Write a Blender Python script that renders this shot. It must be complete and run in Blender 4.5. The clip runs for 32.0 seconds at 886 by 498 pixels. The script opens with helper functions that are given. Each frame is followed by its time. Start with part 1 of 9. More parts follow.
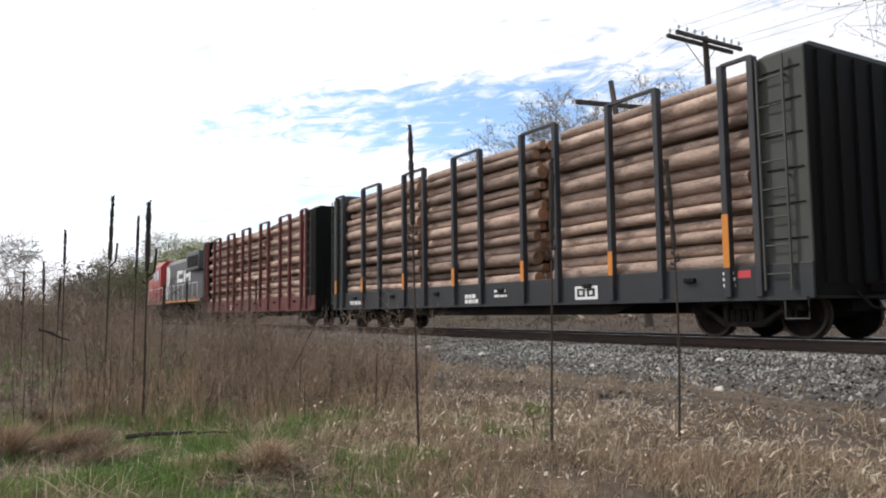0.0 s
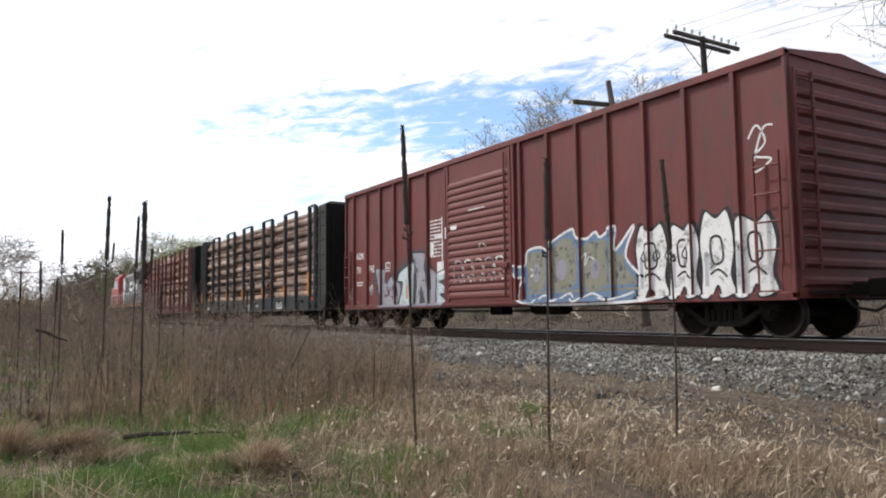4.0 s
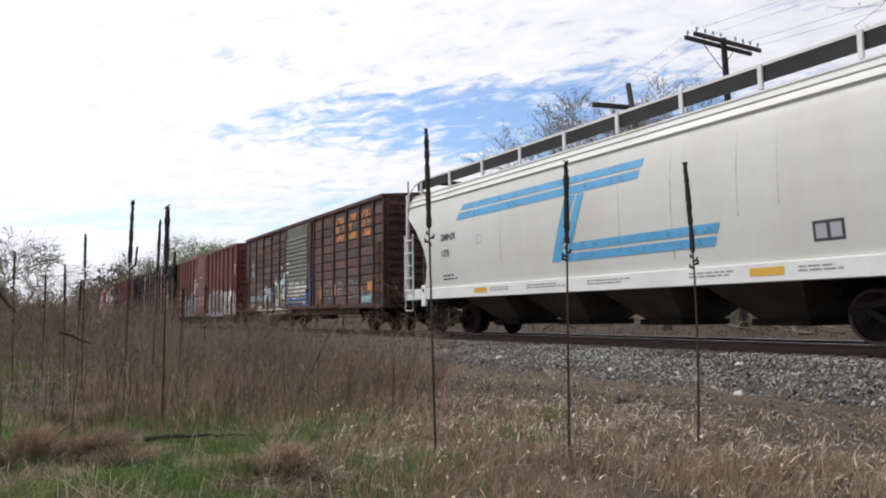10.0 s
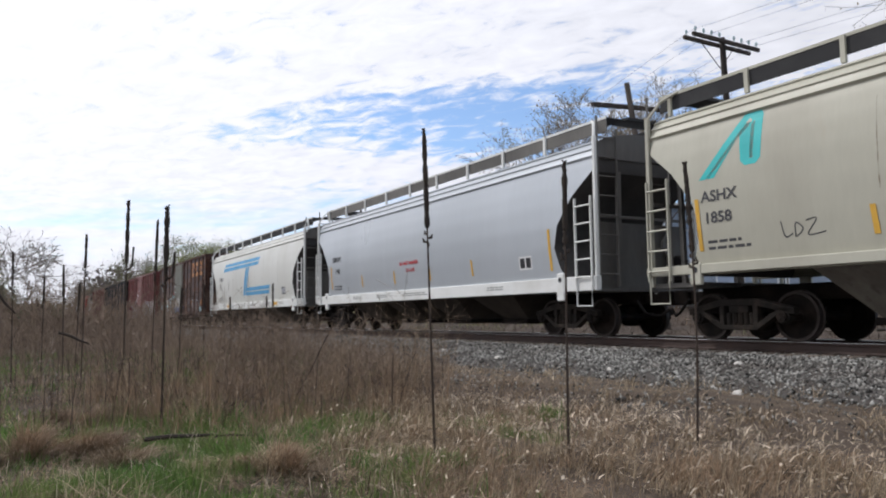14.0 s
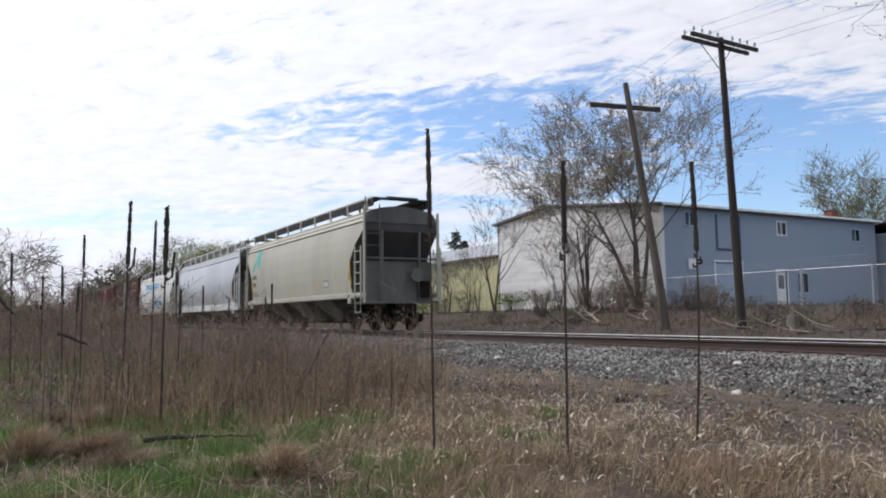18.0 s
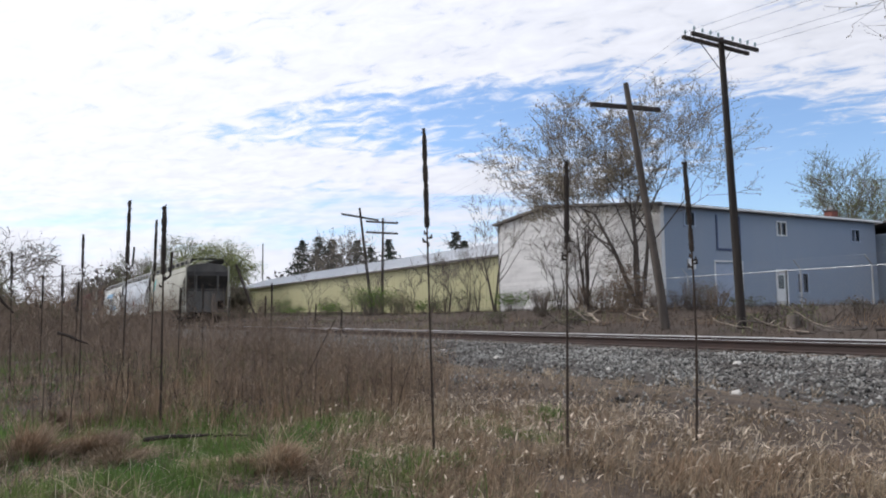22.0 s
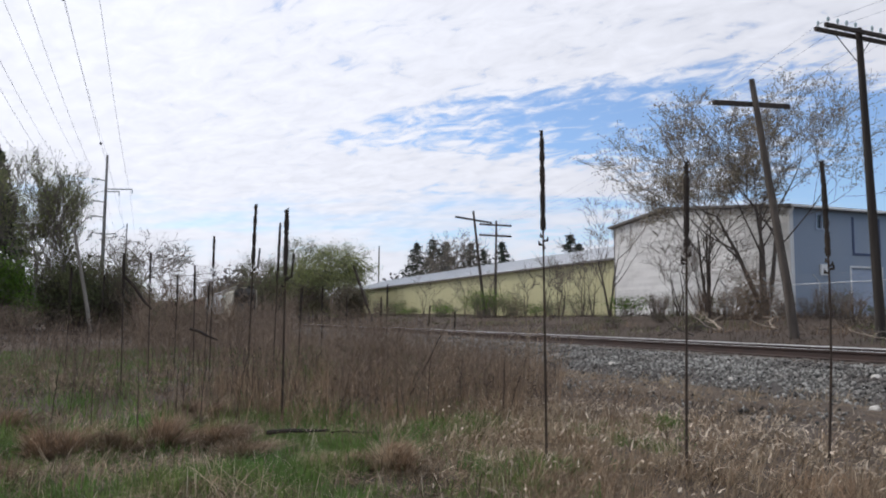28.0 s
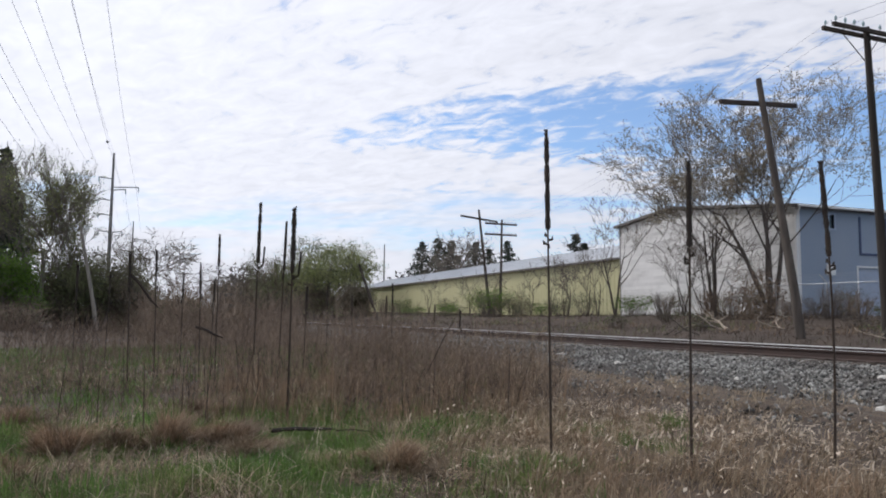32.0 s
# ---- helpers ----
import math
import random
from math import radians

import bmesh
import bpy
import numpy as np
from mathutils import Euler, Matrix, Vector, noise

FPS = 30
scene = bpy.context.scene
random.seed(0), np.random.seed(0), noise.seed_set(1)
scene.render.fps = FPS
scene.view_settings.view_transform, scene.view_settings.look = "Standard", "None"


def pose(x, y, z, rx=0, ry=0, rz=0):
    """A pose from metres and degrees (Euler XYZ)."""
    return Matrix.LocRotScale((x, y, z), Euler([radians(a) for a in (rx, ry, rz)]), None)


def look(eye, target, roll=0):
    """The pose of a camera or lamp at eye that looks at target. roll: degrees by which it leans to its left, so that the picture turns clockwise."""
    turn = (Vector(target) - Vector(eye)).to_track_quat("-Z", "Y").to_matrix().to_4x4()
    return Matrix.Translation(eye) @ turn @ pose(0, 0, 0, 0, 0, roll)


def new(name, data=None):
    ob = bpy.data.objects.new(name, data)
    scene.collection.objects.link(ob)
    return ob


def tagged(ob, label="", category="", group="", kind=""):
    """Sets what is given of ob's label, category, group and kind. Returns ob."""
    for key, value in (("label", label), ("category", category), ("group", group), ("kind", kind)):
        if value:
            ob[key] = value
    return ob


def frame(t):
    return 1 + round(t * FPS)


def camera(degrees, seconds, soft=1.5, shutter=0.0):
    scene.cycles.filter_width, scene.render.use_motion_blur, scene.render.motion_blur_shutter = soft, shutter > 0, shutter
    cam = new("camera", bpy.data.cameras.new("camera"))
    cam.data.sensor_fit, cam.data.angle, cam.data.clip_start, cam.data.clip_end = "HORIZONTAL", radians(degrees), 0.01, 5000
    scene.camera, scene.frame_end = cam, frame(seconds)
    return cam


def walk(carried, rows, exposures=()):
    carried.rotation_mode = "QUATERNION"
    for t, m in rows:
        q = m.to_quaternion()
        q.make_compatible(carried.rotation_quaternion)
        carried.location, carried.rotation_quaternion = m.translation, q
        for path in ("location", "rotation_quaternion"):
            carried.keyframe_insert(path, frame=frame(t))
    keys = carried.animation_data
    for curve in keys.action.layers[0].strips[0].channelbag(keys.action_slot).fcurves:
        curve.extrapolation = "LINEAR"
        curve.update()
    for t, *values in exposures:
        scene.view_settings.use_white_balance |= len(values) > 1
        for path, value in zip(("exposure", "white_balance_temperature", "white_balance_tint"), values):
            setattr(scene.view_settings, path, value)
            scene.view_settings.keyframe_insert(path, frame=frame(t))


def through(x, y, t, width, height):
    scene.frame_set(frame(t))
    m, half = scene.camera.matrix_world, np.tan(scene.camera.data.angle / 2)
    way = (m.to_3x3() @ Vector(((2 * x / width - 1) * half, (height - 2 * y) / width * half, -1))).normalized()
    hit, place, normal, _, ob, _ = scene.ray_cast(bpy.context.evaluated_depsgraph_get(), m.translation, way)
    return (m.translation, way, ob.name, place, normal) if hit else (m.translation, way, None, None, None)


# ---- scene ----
from mathutils import geometry

EYE = (0.0, 0.0, 1.05)
RAIL = 0.544        # height of the rail heads
TRACK = 12.22       # the track's centre line, along x


def view(yaw, pitch, roll):
    """Yaw from -x towards +y, pitch and roll, in degrees."""
    a, e = radians(yaw), radians(pitch)
    way = Vector((-math.cos(a) * math.cos(e), math.sin(a) * math.cos(e), math.sin(e)))
    return look(EYE, Vector(EYE) + way * 10, roll)


cam = camera(60.6, 32.0, soft=2.0)
walk(cam, [
    (0.0, view(30.88, 4.78, -0.64)),
    (3.0, view(31.06, 4.77, -0.67)),
    (6.0, view(30.98, 4.79, -0.75)),
    (6.5, view(29.00, 4.81, -0.46)),
    (7.0, view(29.13, 4.88, -0.50)),
    (8.0, view(29.10, 4.91, -0.58)),
    (8.5, view(29.60, 4.93, -0.68)),
    (9.5, view(29.58, 5.00, -0.72)),
    (10.0, view(29.61, 5.05, -0.60)),
    (11.0, view(29.62, 5.07, -0.72)),
    (11.5, view(29.60, 5.05, -0.65)),
    (12.5, view(29.61, 5.02, -0.69)),
    (13.0, view(29.64, 5.05, -0.61)),
    (14.0, view(29.69, 5.04, -0.68)),
    (16.5, view(29.76, 5.06, -0.79)),
    (23.0, view(29.74, 5.03, -0.68)),
    (23.5, view(29.49, 4.98, -0.54)),
    (24.0, view(29.25, 4.98, -0.53)),
    (24.5, view(25.60, 5.24, -0.01)),
    (25.0, view(21.45, 5.23, 0.48)),
    (25.5, view(20.54, 5.23, 0.53)),
    (27.5, view(21.14, 5.30, 0.41)),
    (30.0, view(21.23, 5.23, 0.39)),
    (31.0, view(21.11, 5.18, 0.51)),
    (31.5, view(21.03, 5.19, 0.51)),
    (32.0, view(20.78, 5.18, 0.60)),
], exposures=[(0.0, 0.0, 6420, 10), (8.2, 0.0, 6400, 10), (10.0, -0.28, 6330, 12), (12.0, -0.34, 6260, 12), (17.0, -0.34, 6140, 12), (24.0, -0.34, 6120, 12), (25.0, -0.43, 6120, 12), (27.5, -0.50, 6110, 12), (32.0, -0.50, 6110, 12)])

# ---- sky and sun ----
SUN_AZ, SUN_EL = radians(-38), radians(46)      # from -x towards +y, so the sun stands left of the track
sun_way = Vector((-math.cos(SUN_AZ) * math.cos(SUN_EL), math.sin(SUN_AZ) * math.cos(SUN_EL), math.sin(SUN_EL)))


def make_sky():
    world = bpy.data.worlds.new("sky")
    scene.world = world
    world.use_nodes = True
    nt = world.node_tree
    nt.nodes.clear()
    N = nt.nodes.new
    L = nt.links.new
    out, bg = N("ShaderNodeOutputWorld"), N("ShaderNodeBackground")
    sky = N("ShaderNodeTexSky")
    sky.sky_type, sky.sun_disc = "NISHITA", False
    sky.sun_elevation = SUN_EL
    sky.sun_rotation = math.atan2(sun_way.x, sun_way.y)
    sky.air_density, sky.dust_density, sky.ozone_density = 1.0, 0.6, 1.6
    tc, sep = N("ShaderNodeTexCoord"), N("ShaderNodeSeparateXYZ")
    L(tc.outputs["Generated"], sep.inputs[0])
    def calc(op, a, b=None, c=None):
        n = N("ShaderNodeMath"); n.operation = op
        for i, q in enumerate((a, b, c)):
            if isinstance(q, (int, float)):
                n.inputs[i].default_value = q
            elif q is not None:
                L(q, n.inputs[i])
        return n.outputs[0]
    def ramp(src, a, b, lo=0.0, hi=1.0):
        n = N("ShaderNodeMapRange"); n.interpolation_type = "SMOOTHSTEP"
        for key, q in (("From Min", a), ("From Max", b), ("To Min", lo), ("To Max", hi)):
            n.inputs[key].default_value = q
        L(src, n.inputs[0])
        return n.outputs[0]
    # bearing and height of each direction, in degrees
    bearing = calc("MULTIPLY", calc("ARCTAN2", sep.outputs[1], calc("MULTIPLY", sep.outputs[0], -1.0)), 57.296)
    high = calc("MULTIPLY", calc("ARCSINE", sep.outputs[2]), 57.296)
    # flat cloud deck: direction over height
    hz = calc("DIVIDE", 1.0, calc("ADD", calc("MAXIMUM", sep.outputs[2], 0.0), 0.12))
    deck = N("ShaderNodeVectorMath"); deck.operation = "SCALE"
    L(tc.outputs["Generated"], deck.inputs[0]); L(hz, deck.inputs["Scale"])
    def field(scale, detail, rough, twist, turn, stretch):
        mp = N("ShaderNodeMapping")
        mp.vector_type = "TEXTURE"
        mp.inputs["Location"].default_value = CLOUD_SHIFT
        mp.inputs["Rotation"].default_value = (0, 0, radians(turn))
        mp.inputs["Scale"].default_value = stretch
        L(deck.outputs[0], mp.inputs[0])
        n = N("ShaderNodeTexNoise")
        n.inputs["Scale"].default_value, n.inputs["Detail"].default_value = scale, detail
        n.inputs["Roughness"].default_value, n.inputs["Distortion"].default_value = rough, twist
        L(mp.outputs[0], n.inputs["Vector"])
        return n.outputs[0]
    broad = field(2.0, 4.0, 0.55, 0.3, 40, (1.3, 0.9, 1.0))
    puffs = field(10.0, 5.0, 0.62, 0.5, 30, (1.25, 0.8, 1.0))
    veil = field(3.0, 4.0, 0.5, 0.2, 64, (1.9, 0.5, 1.0))
    # thicker towards the sun, where the deck glows; clear away from it
    dot = N("ShaderNodeVectorMath"); dot.operation = "DOT_PRODUCT"; dot.inputs[1].default_value = sun_way
    L(tc.outputs["Generated"], dot.inputs[0])
    glow = N("ShaderNodeMapRange"); glow.inputs["From Min"].default_value = 0.2; glow.inputs["From Max"].default_value = 0.85
    L(dot.outputs["Value"], glow.inputs[0])
    # the long gap in the deck above the buildings, widening to the right
    off = calc("ADD", bearing, -28.0)
    middle = calc("MULTIPLY_ADD", calc("MULTIPLY", off, off), -0.005, 14.6)
    reach = calc("MINIMUM", calc("MAXIMUM", calc("MULTIPLY_ADD", bearing, 0.085, 0.5), 0.5), 5.5)
    gap = ramp(calc("DIVIDE", calc("ABSOLUTE", calc("SUBTRACT", high, middle)), reach), 1.5, 0.2)
    gap = calc("MULTIPLY", gap, ramp(bearing, 4.0, 24.0))
    haze = calc("MULTIPLY", ramp(high, 10.5, 8.5), ramp(high, 3.0, 6.0))
    amount = calc("MULTIPLY_ADD", calc("ADD", broad, -0.5), 1.7, 1.02)
    amount = calc("MULTIPLY_ADD", calc("MULTIPLY", calc("ADD", puffs, -0.5), calc("MULTIPLY_ADD", haze, -0.85, 1.0)), 2.8, amount)
    amount = calc("MULTIPLY_ADD", calc("ADD", veil, -0.5), 0.9, amount)
    amount = calc("MULTIPLY_ADD", glow.outputs[0], 0.45, amount)
    amount = calc("MULTIPLY_ADD", gap, -1.05, amount)
    amount = calc("MULTIPLY_ADD", haze, -0.60, amount)
    amount = calc("ADD", amount, ramp(dot.outputs["Value"], -0.6, 0.0, -0.8, 0.0))
    cover = ramp(amount, 0.0, 0.92, 0.07, 1.0)
    body = calc("MULTIPLY_ADD", glow.outputs[0], 2.4, 6.9)
    body = calc("ADD", body, calc("MULTIPLY_ADD", puffs, 3.4, -1.7))
    cloud = N("ShaderNodeCombineColor")
    L(body, cloud.inputs[0]); L(body, cloud.inputs[1]); L(calc("MULTIPLY_ADD", body, 1.02, 0.12), cloud.inputs[2])
    clear = N("ShaderNodeVectorMath"); clear.operation = "MULTIPLY"; clear.inputs[1].default_value = (1.10, 1.24, 1.38)
    L(sky.outputs[0], clear.inputs[0])
    mix = N("ShaderNodeMix"); mix.data_type = "RGBA"
    L(cover, mix.inputs["Factor"]); L(clear.outputs[0], mix.inputs["A"]); L(cloud.outputs[0], mix.inputs["B"])
    L(mix.outputs["Result"], bg.inputs[0])
    bg.inputs[1].default_value = 0.15
    L(bg.outputs[0], out.inputs[0])


CLOUD_SHIFT = (3.1, 1.4, 0.0)
make_sky()
sun = new("sun", bpy.data.lights.new("sun", "SUN"))
sun.data.energy, sun.data.angle, sun.data.color = 2.75, radians(2.5), (1.0, 0.95, 0.88)
sun.matrix_world = look((0, 0, 60), Vector((0, 0, 60)) - sun_way)

# ---- shapes ----
class Shape:
    """A mesh in the making: vertices, faces and the material slot of each face."""

    def __init__(self):
        self.v, self.f, self.m, self.slot = [], [], [], 0

    def add(self, verts, faces):
        n = len(self.v)
        self.v.extend(verts)
        self.f.extend(tuple(i + n for i in q) for q in faces)
        self.m.extend([self.slot] * len(faces))
        return self

    def box(self, x0, x1, y0, y1, z0, z1, m=None):
        vs = [(x, y, z) for z in (z0, z1) for x, y in ((x0, y0), (x1, y0), (x1, y1), (x0, y1))]
        if m is not None:
            vs = [tuple(m @ Vector(p)) for p in vs]
        return self.add(vs, [(3, 2, 1, 0), (4, 5, 6, 7), (0, 1, 5, 4), (1, 2, 6, 5), (2, 3, 7, 6), (3, 0, 4, 7)])

    def bar(self, a, b, w, h=None, roll=0.0):
        """A square bar from a to b."""
        a, b = Vector(a), Vector(b)
        d = b - a
        m = Matrix.Translation(a) @ d.to_track_quat("X", "Z").to_matrix().to_4x4() @ Matrix.Rotation(roll, 4, "X")
        h = w if h is None else h
        return self.box(0, d.length, -w / 2, w / 2, -h / 2, h / 2, m)

    def tube(self, pts, radii, n=8, caps=True):
        """A round tube through pts; radii is one number or one for each point."""
        pts = [Vector(p) for p in pts]
        if isinstance(radii, (int, float)):
            radii = [radii] * len(pts)
        vs, fs = [], []
        for i, p in enumerate(pts):
            d = (pts[min(i + 1, len(pts) - 1)] - pts[max(i - 1, 0)]).normalized()
            s = d.orthogonal().normalized() if abs(d.z) > 0.95 else d.cross(Vector((0, 0, 1))).normalized()
            u = s.cross(d)
            vs += [tuple(p + (s * math.cos(k * math.tau / n) + u * math.sin(k * math.tau / n)) * radii[i]) for k in range(n)]
        for i in range(len(pts) - 1):
            for k in range(n):
                j = (k + 1) % n
                fs.append((i * n + k, i * n + j, i * n + n + j, i * n + n + k))
        if caps:
            fs.append(tuple(range(n))[::-1])
            fs.append(tuple(range(len(vs) - n, len(vs))))
        return self.add(vs, fs)

    def extrude(self, outline, axis, a, b):
        """A closed outline in the two other axes, swept along axis ('x', 'y' or 'z') from a to b."""
        def at(p, c):
            return {"x": (c, p[0], p[1]), "y": (p[0], c, p[1]), "z": (p[0], p[1], c)}[axis]
        n = len(outline)
        vs = [at(p, a) for p in outline] + [at(p, b) for p in outline]
        fs = [(i, (i + 1) % n, n + (i + 1) % n, n + i) for i in range(n)]
        fs += [tuple(range(n))[::-1], tuple(range(n, 2 * n))]
        return self.add(vs, fs)

    def mesh(self, name, mats, bevel=0.0, smooth=False):
        me = bpy.data.meshes.new(name)
        me.from_pydata(self.v, [], self.f)
        for q in mats if isinstance(mats, (list, tuple)) else [mats]:
            me.materials.append(q)
        me.polygons.foreach_set("material_index", self.m)
        bm = bmesh.new()
        bm.from_mesh(me)
        bmesh.ops.recalc_face_normals(bm, faces=bm.faces)
        if bevel:
            edges = [e for e in bm.edges if len(e.link_faces) == 2 and e.calc_face_angle(0) > 0.6]
            bmesh.ops.bevel(bm, geom=edges, offset=bevel, segments=1, affect="EDGES", clamp_overlap=True)
        if smooth:
            for q in bm.faces:
                q.smooth = True
            for e in bm.edges:
                if len(e.link_faces) != 2 or e.calc_face_angle(0) > 0.7:
                    e.smooth = False
        bm.to_mesh(me)
        bm.free()
        return me

    def part(self, name, mats, parent=None, label="", bevel=0.0, smooth=False):
        ob = new(name, self.mesh(name, mats, bevel, smooth))
        if parent:
            ob.parent = parent
        return tagged(ob, label)


def piece(name, mesh, parent, m):
    """One more object on a mesh that is there already, under parent."""
    ob = new(name, mesh)
    ob.parent = parent
    ob.matrix_basis = m
    return ob


def thing(name, m, label, category, group=""):
    ob = new(name)
    ob.empty_display_size = 0.2
    ob.matrix_basis = m
    return tagged(ob, label, category, group)


def quick_mesh(name, verts, faces_flat, loop_starts, mats, parent=None):
    """A large mesh from numpy arrays."""
    me = bpy.data.meshes.new(name)
    me.vertices.add(len(verts))
    me.vertices.foreach_set("co", np.asarray(verts, np.float32).ravel())
    me.loops.add(len(faces_flat))
    me.loops.foreach_set("vertex_index", np.asarray(faces_flat, np.int32))
    me.polygons.add(len(loop_starts))
    me.polygons.foreach_set("loop_start", np.asarray(loop_starts, np.int32))
    me.update(calc_edges=True)
    me.materials.append(mats)
    ob = new(name, me)
    if parent:
        ob.parent = parent
    return ob


# ---- materials ----
def material(name, base, rough=0.7, metal=0.0, second=None, amount=0.5, scale=3.0, stretch=(1, 1, 1), third=None,
             third_amount=0.3, fine=40.0, bump=0.15, bump_dist=0.01, island=0.0, spec=0.4, contrast=0.18, coat=0.0, through=0.0, vary=0.0):
    """A surface with stains of a second colour at a large scale, of a third at a finer one, grain and fine relief."""
    mat = bpy.data.materials.new(name)
    mat.use_nodes = True
    nt = mat.node_tree
    N, L = nt.nodes.new, nt.links.new
    b = nt.nodes["Principled BSDF"]
    b.inputs["Metallic"].default_value = metal
    b.inputs["Specular IOR Level"].default_value = spec
    b.inputs["Coat Weight"].default_value = coat
    tc = N("ShaderNodeTexCoord")
    info = N("ShaderNodeObjectInfo")
    off = N("ShaderNodeVectorMath"); off.operation = "SCALE"
    off.inputs[0].default_value = (37.0, 17.0, 23.0)
    L(info.outputs["Random"], off.inputs["Scale"])
    add = N("ShaderNodeVectorMath"); add.operation = "ADD"
    L(tc.outputs["Object"], add.inputs[0]); L(off.outputs[0], add.inputs[1])
    mp = N("ShaderNodeMapping"); mp.inputs["Scale"].default_value = stretch
    L(add.outputs[0], mp.inputs[0])
    def noise_tex(s, detail=6.0, rough_=0.6):
        n = N("ShaderNodeTexNoise")
        n.inputs["Scale"].default_value, n.inputs["Detail"].default_value, n.inputs["Roughness"].default_value = s, detail, rough_
        L(mp.outputs[0], n.inputs["Vector"])
        return n.outputs[0]
    def mask(src, level, soft):
        r = N("ShaderNodeMapRange")
        r.inputs["From Min"].default_value, r.inputs["From Max"].default_value = level - soft, level + soft
        L(src, r.inputs[0])
        return r.outputs[0]
    def mix(fac, a, c):
        m = N("ShaderNodeMix"); m.data_type = "RGBA"
        if isinstance(fac, float):
            m.inputs["Factor"].default_value = fac
        else:
            L(fac, m.inputs["Factor"])
        for key, val in (("A", a), ("B", c)):
            if isinstance(val, tuple):
                m.inputs[key].default_value = (*val[:3], 1)
            else:
                L(val, m.inputs[key])
        return m.outputs["Result"]
    col = (*base, 1)
    large = noise_tex(scale)
    if second:
        col = mix(mask(large, 1.0 - amount, 0.12), col, second)
    grain = noise_tex(fine, 4.0, 0.7)
    if third:
        col = mix(mask(noise_tex(scale * 5.3), 1.0 - third_amount, 0.1), col, third)
    hsv = N("ShaderNodeHueSaturation")
    v = N("ShaderNodeMath"); v.operation = "MULTIPLY_ADD"
    v.inputs[1].default_value, v.inputs[2].default_value = contrast * 2, 1.0 - contrast
    L(grain, v.inputs[0])
    value = v.outputs[0]
    if island:
        g = N("ShaderNodeNewGeometry")
        w = N("ShaderNodeMath"); w.operation = "MULTIPLY_ADD"
        w.inputs[1].default_value, w.inputs[2].default_value = island * 2, 1.0 - island
        L(g.outputs["Random Per Island"], w.inputs[0])
        x = N("ShaderNodeMath"); x.operation = "MULTIPLY"
        L(value, x.inputs[0]); L(w.outputs[0], x.inputs[1])
        value = x.outputs[0]
    if vary:
        w = N("ShaderNodeMath"); w.operation = "MULTIPLY_ADD"
        w.inputs[1].default_value, w.inputs[2].default_value = vary * 2, 1.0 - vary
        L(info.outputs["Random"], w.inputs[0])
        x = N("ShaderNodeMath"); x.operation = "MULTIPLY"
        L(value, x.inputs[0]); L(w.outputs[0], x.inputs[1])
        value = x.outputs[0]
    L(value, hsv.inputs["Value"])
    if isinstance(col, tuple):
        hsv.inputs["Color"].default_value = col
    else:
        L(col, hsv.inputs["Color"])
    L(hsv.outputs[0], b.inputs["Base Color"])
    r = N("ShaderNodeMath"); r.operation = "MULTIPLY_ADD"
    r.inputs[1].default_value, r.inputs[2].default_value = 0.3, max(0.0, rough - 0.15)
    L(large, r.inputs[0])
    L(r.outputs[0], b.inputs["Roughness"])
    if bump:
        bp = N("ShaderNodeBump")
        bp.inputs["Strength"].default_value, bp.inputs["Distance"].default_value = bump, bump_dist
        L(grain, bp.inputs["Height"])
        L(bp.outputs[0], b.inputs["Normal"])
    if through:
        tr = N("ShaderNodeBsdfTranslucent")
        L(hsv.outputs[0], tr.inputs[0])
        ms = N("ShaderNodeMixShader"); ms.inputs[0].default_value = through
        L(b.outputs[0], ms.inputs[1]); L(tr.outputs[0], ms.inputs[2])
        L(ms.outputs[0], nt.nodes["Material Output"].inputs["Surface"])
    return mat


M_SOIL = material("soil", (0.048, 0.035, 0.026), 0.95, second=(0.074, 0.053, 0.038), amount=0.5, scale=0.6, third=(0.07, 0.072, 0.032), third_amount=0.3, fine=30, bump=0.5, bump_dist=0.03)
M_BALLAST = material("ballast_bed", (0.075, 0.068, 0.062), 0.95, second=(0.06, 0.05, 0.043), amount=0.45, scale=1.4, fine=22, bump=1.0, bump_dist=0.04, contrast=0.5)
M_STONE = material("ballast_stone", (0.215, 0.212, 0.196), 0.9, second=(0.095, 0.085, 0.076), amount=0.45, scale=0.9, fine=30, bump=0.3, island=0.95, contrast=0.2)
M_RAIL = material("rail_rust", (0.050, 0.034, 0.029), 0.85, second=(0.068, 0.044, 0.036), amount=0.4, scale=2.0, fine=60, bump=0.2)
M_RAILTOP = material("rail_head_steel", (0.88, 0.88, 0.87), 0.40, 0.4, second=(0.8, 0.78, 0.76), amount=0.25, scale=1.2, stretch=(0.2, 4, 4), fine=80, bump=0.05)
M_TIE = material("tie_timber", (0.085, 0.065, 0.05), 0.9, vary=0.3, second=(0.14, 0.115, 0.095), amount=0.5, scale=2.0, stretch=(6, 1, 6), fine=40, bump=0.4)
M_WOODPOLE = material("pole_timber", (0.055, 0.045, 0.038), 0.9, second=(0.10, 0.084, 0.071), amount=0.5, scale=1.2, stretch=(5, 5, 0.5), fine=30, bump=0.4)
M_PALEPOLE = material("bleached_pole_timber", (0.20, 0.18, 0.155), 0.9, second=(0.27, 0.245, 0.21), amount=0.5, scale=1.2, stretch=(5, 5, 0.5), fine=30, bump=0.4)
M_DARKPOLE = material("dark_pole_timber", (0.027, 0.022, 0.019), 0.9, second=(0.047, 0.039, 0.033), amount=0.45, scale=1.2, stretch=(5, 5, 0.5), fine=30, bump=0.4)
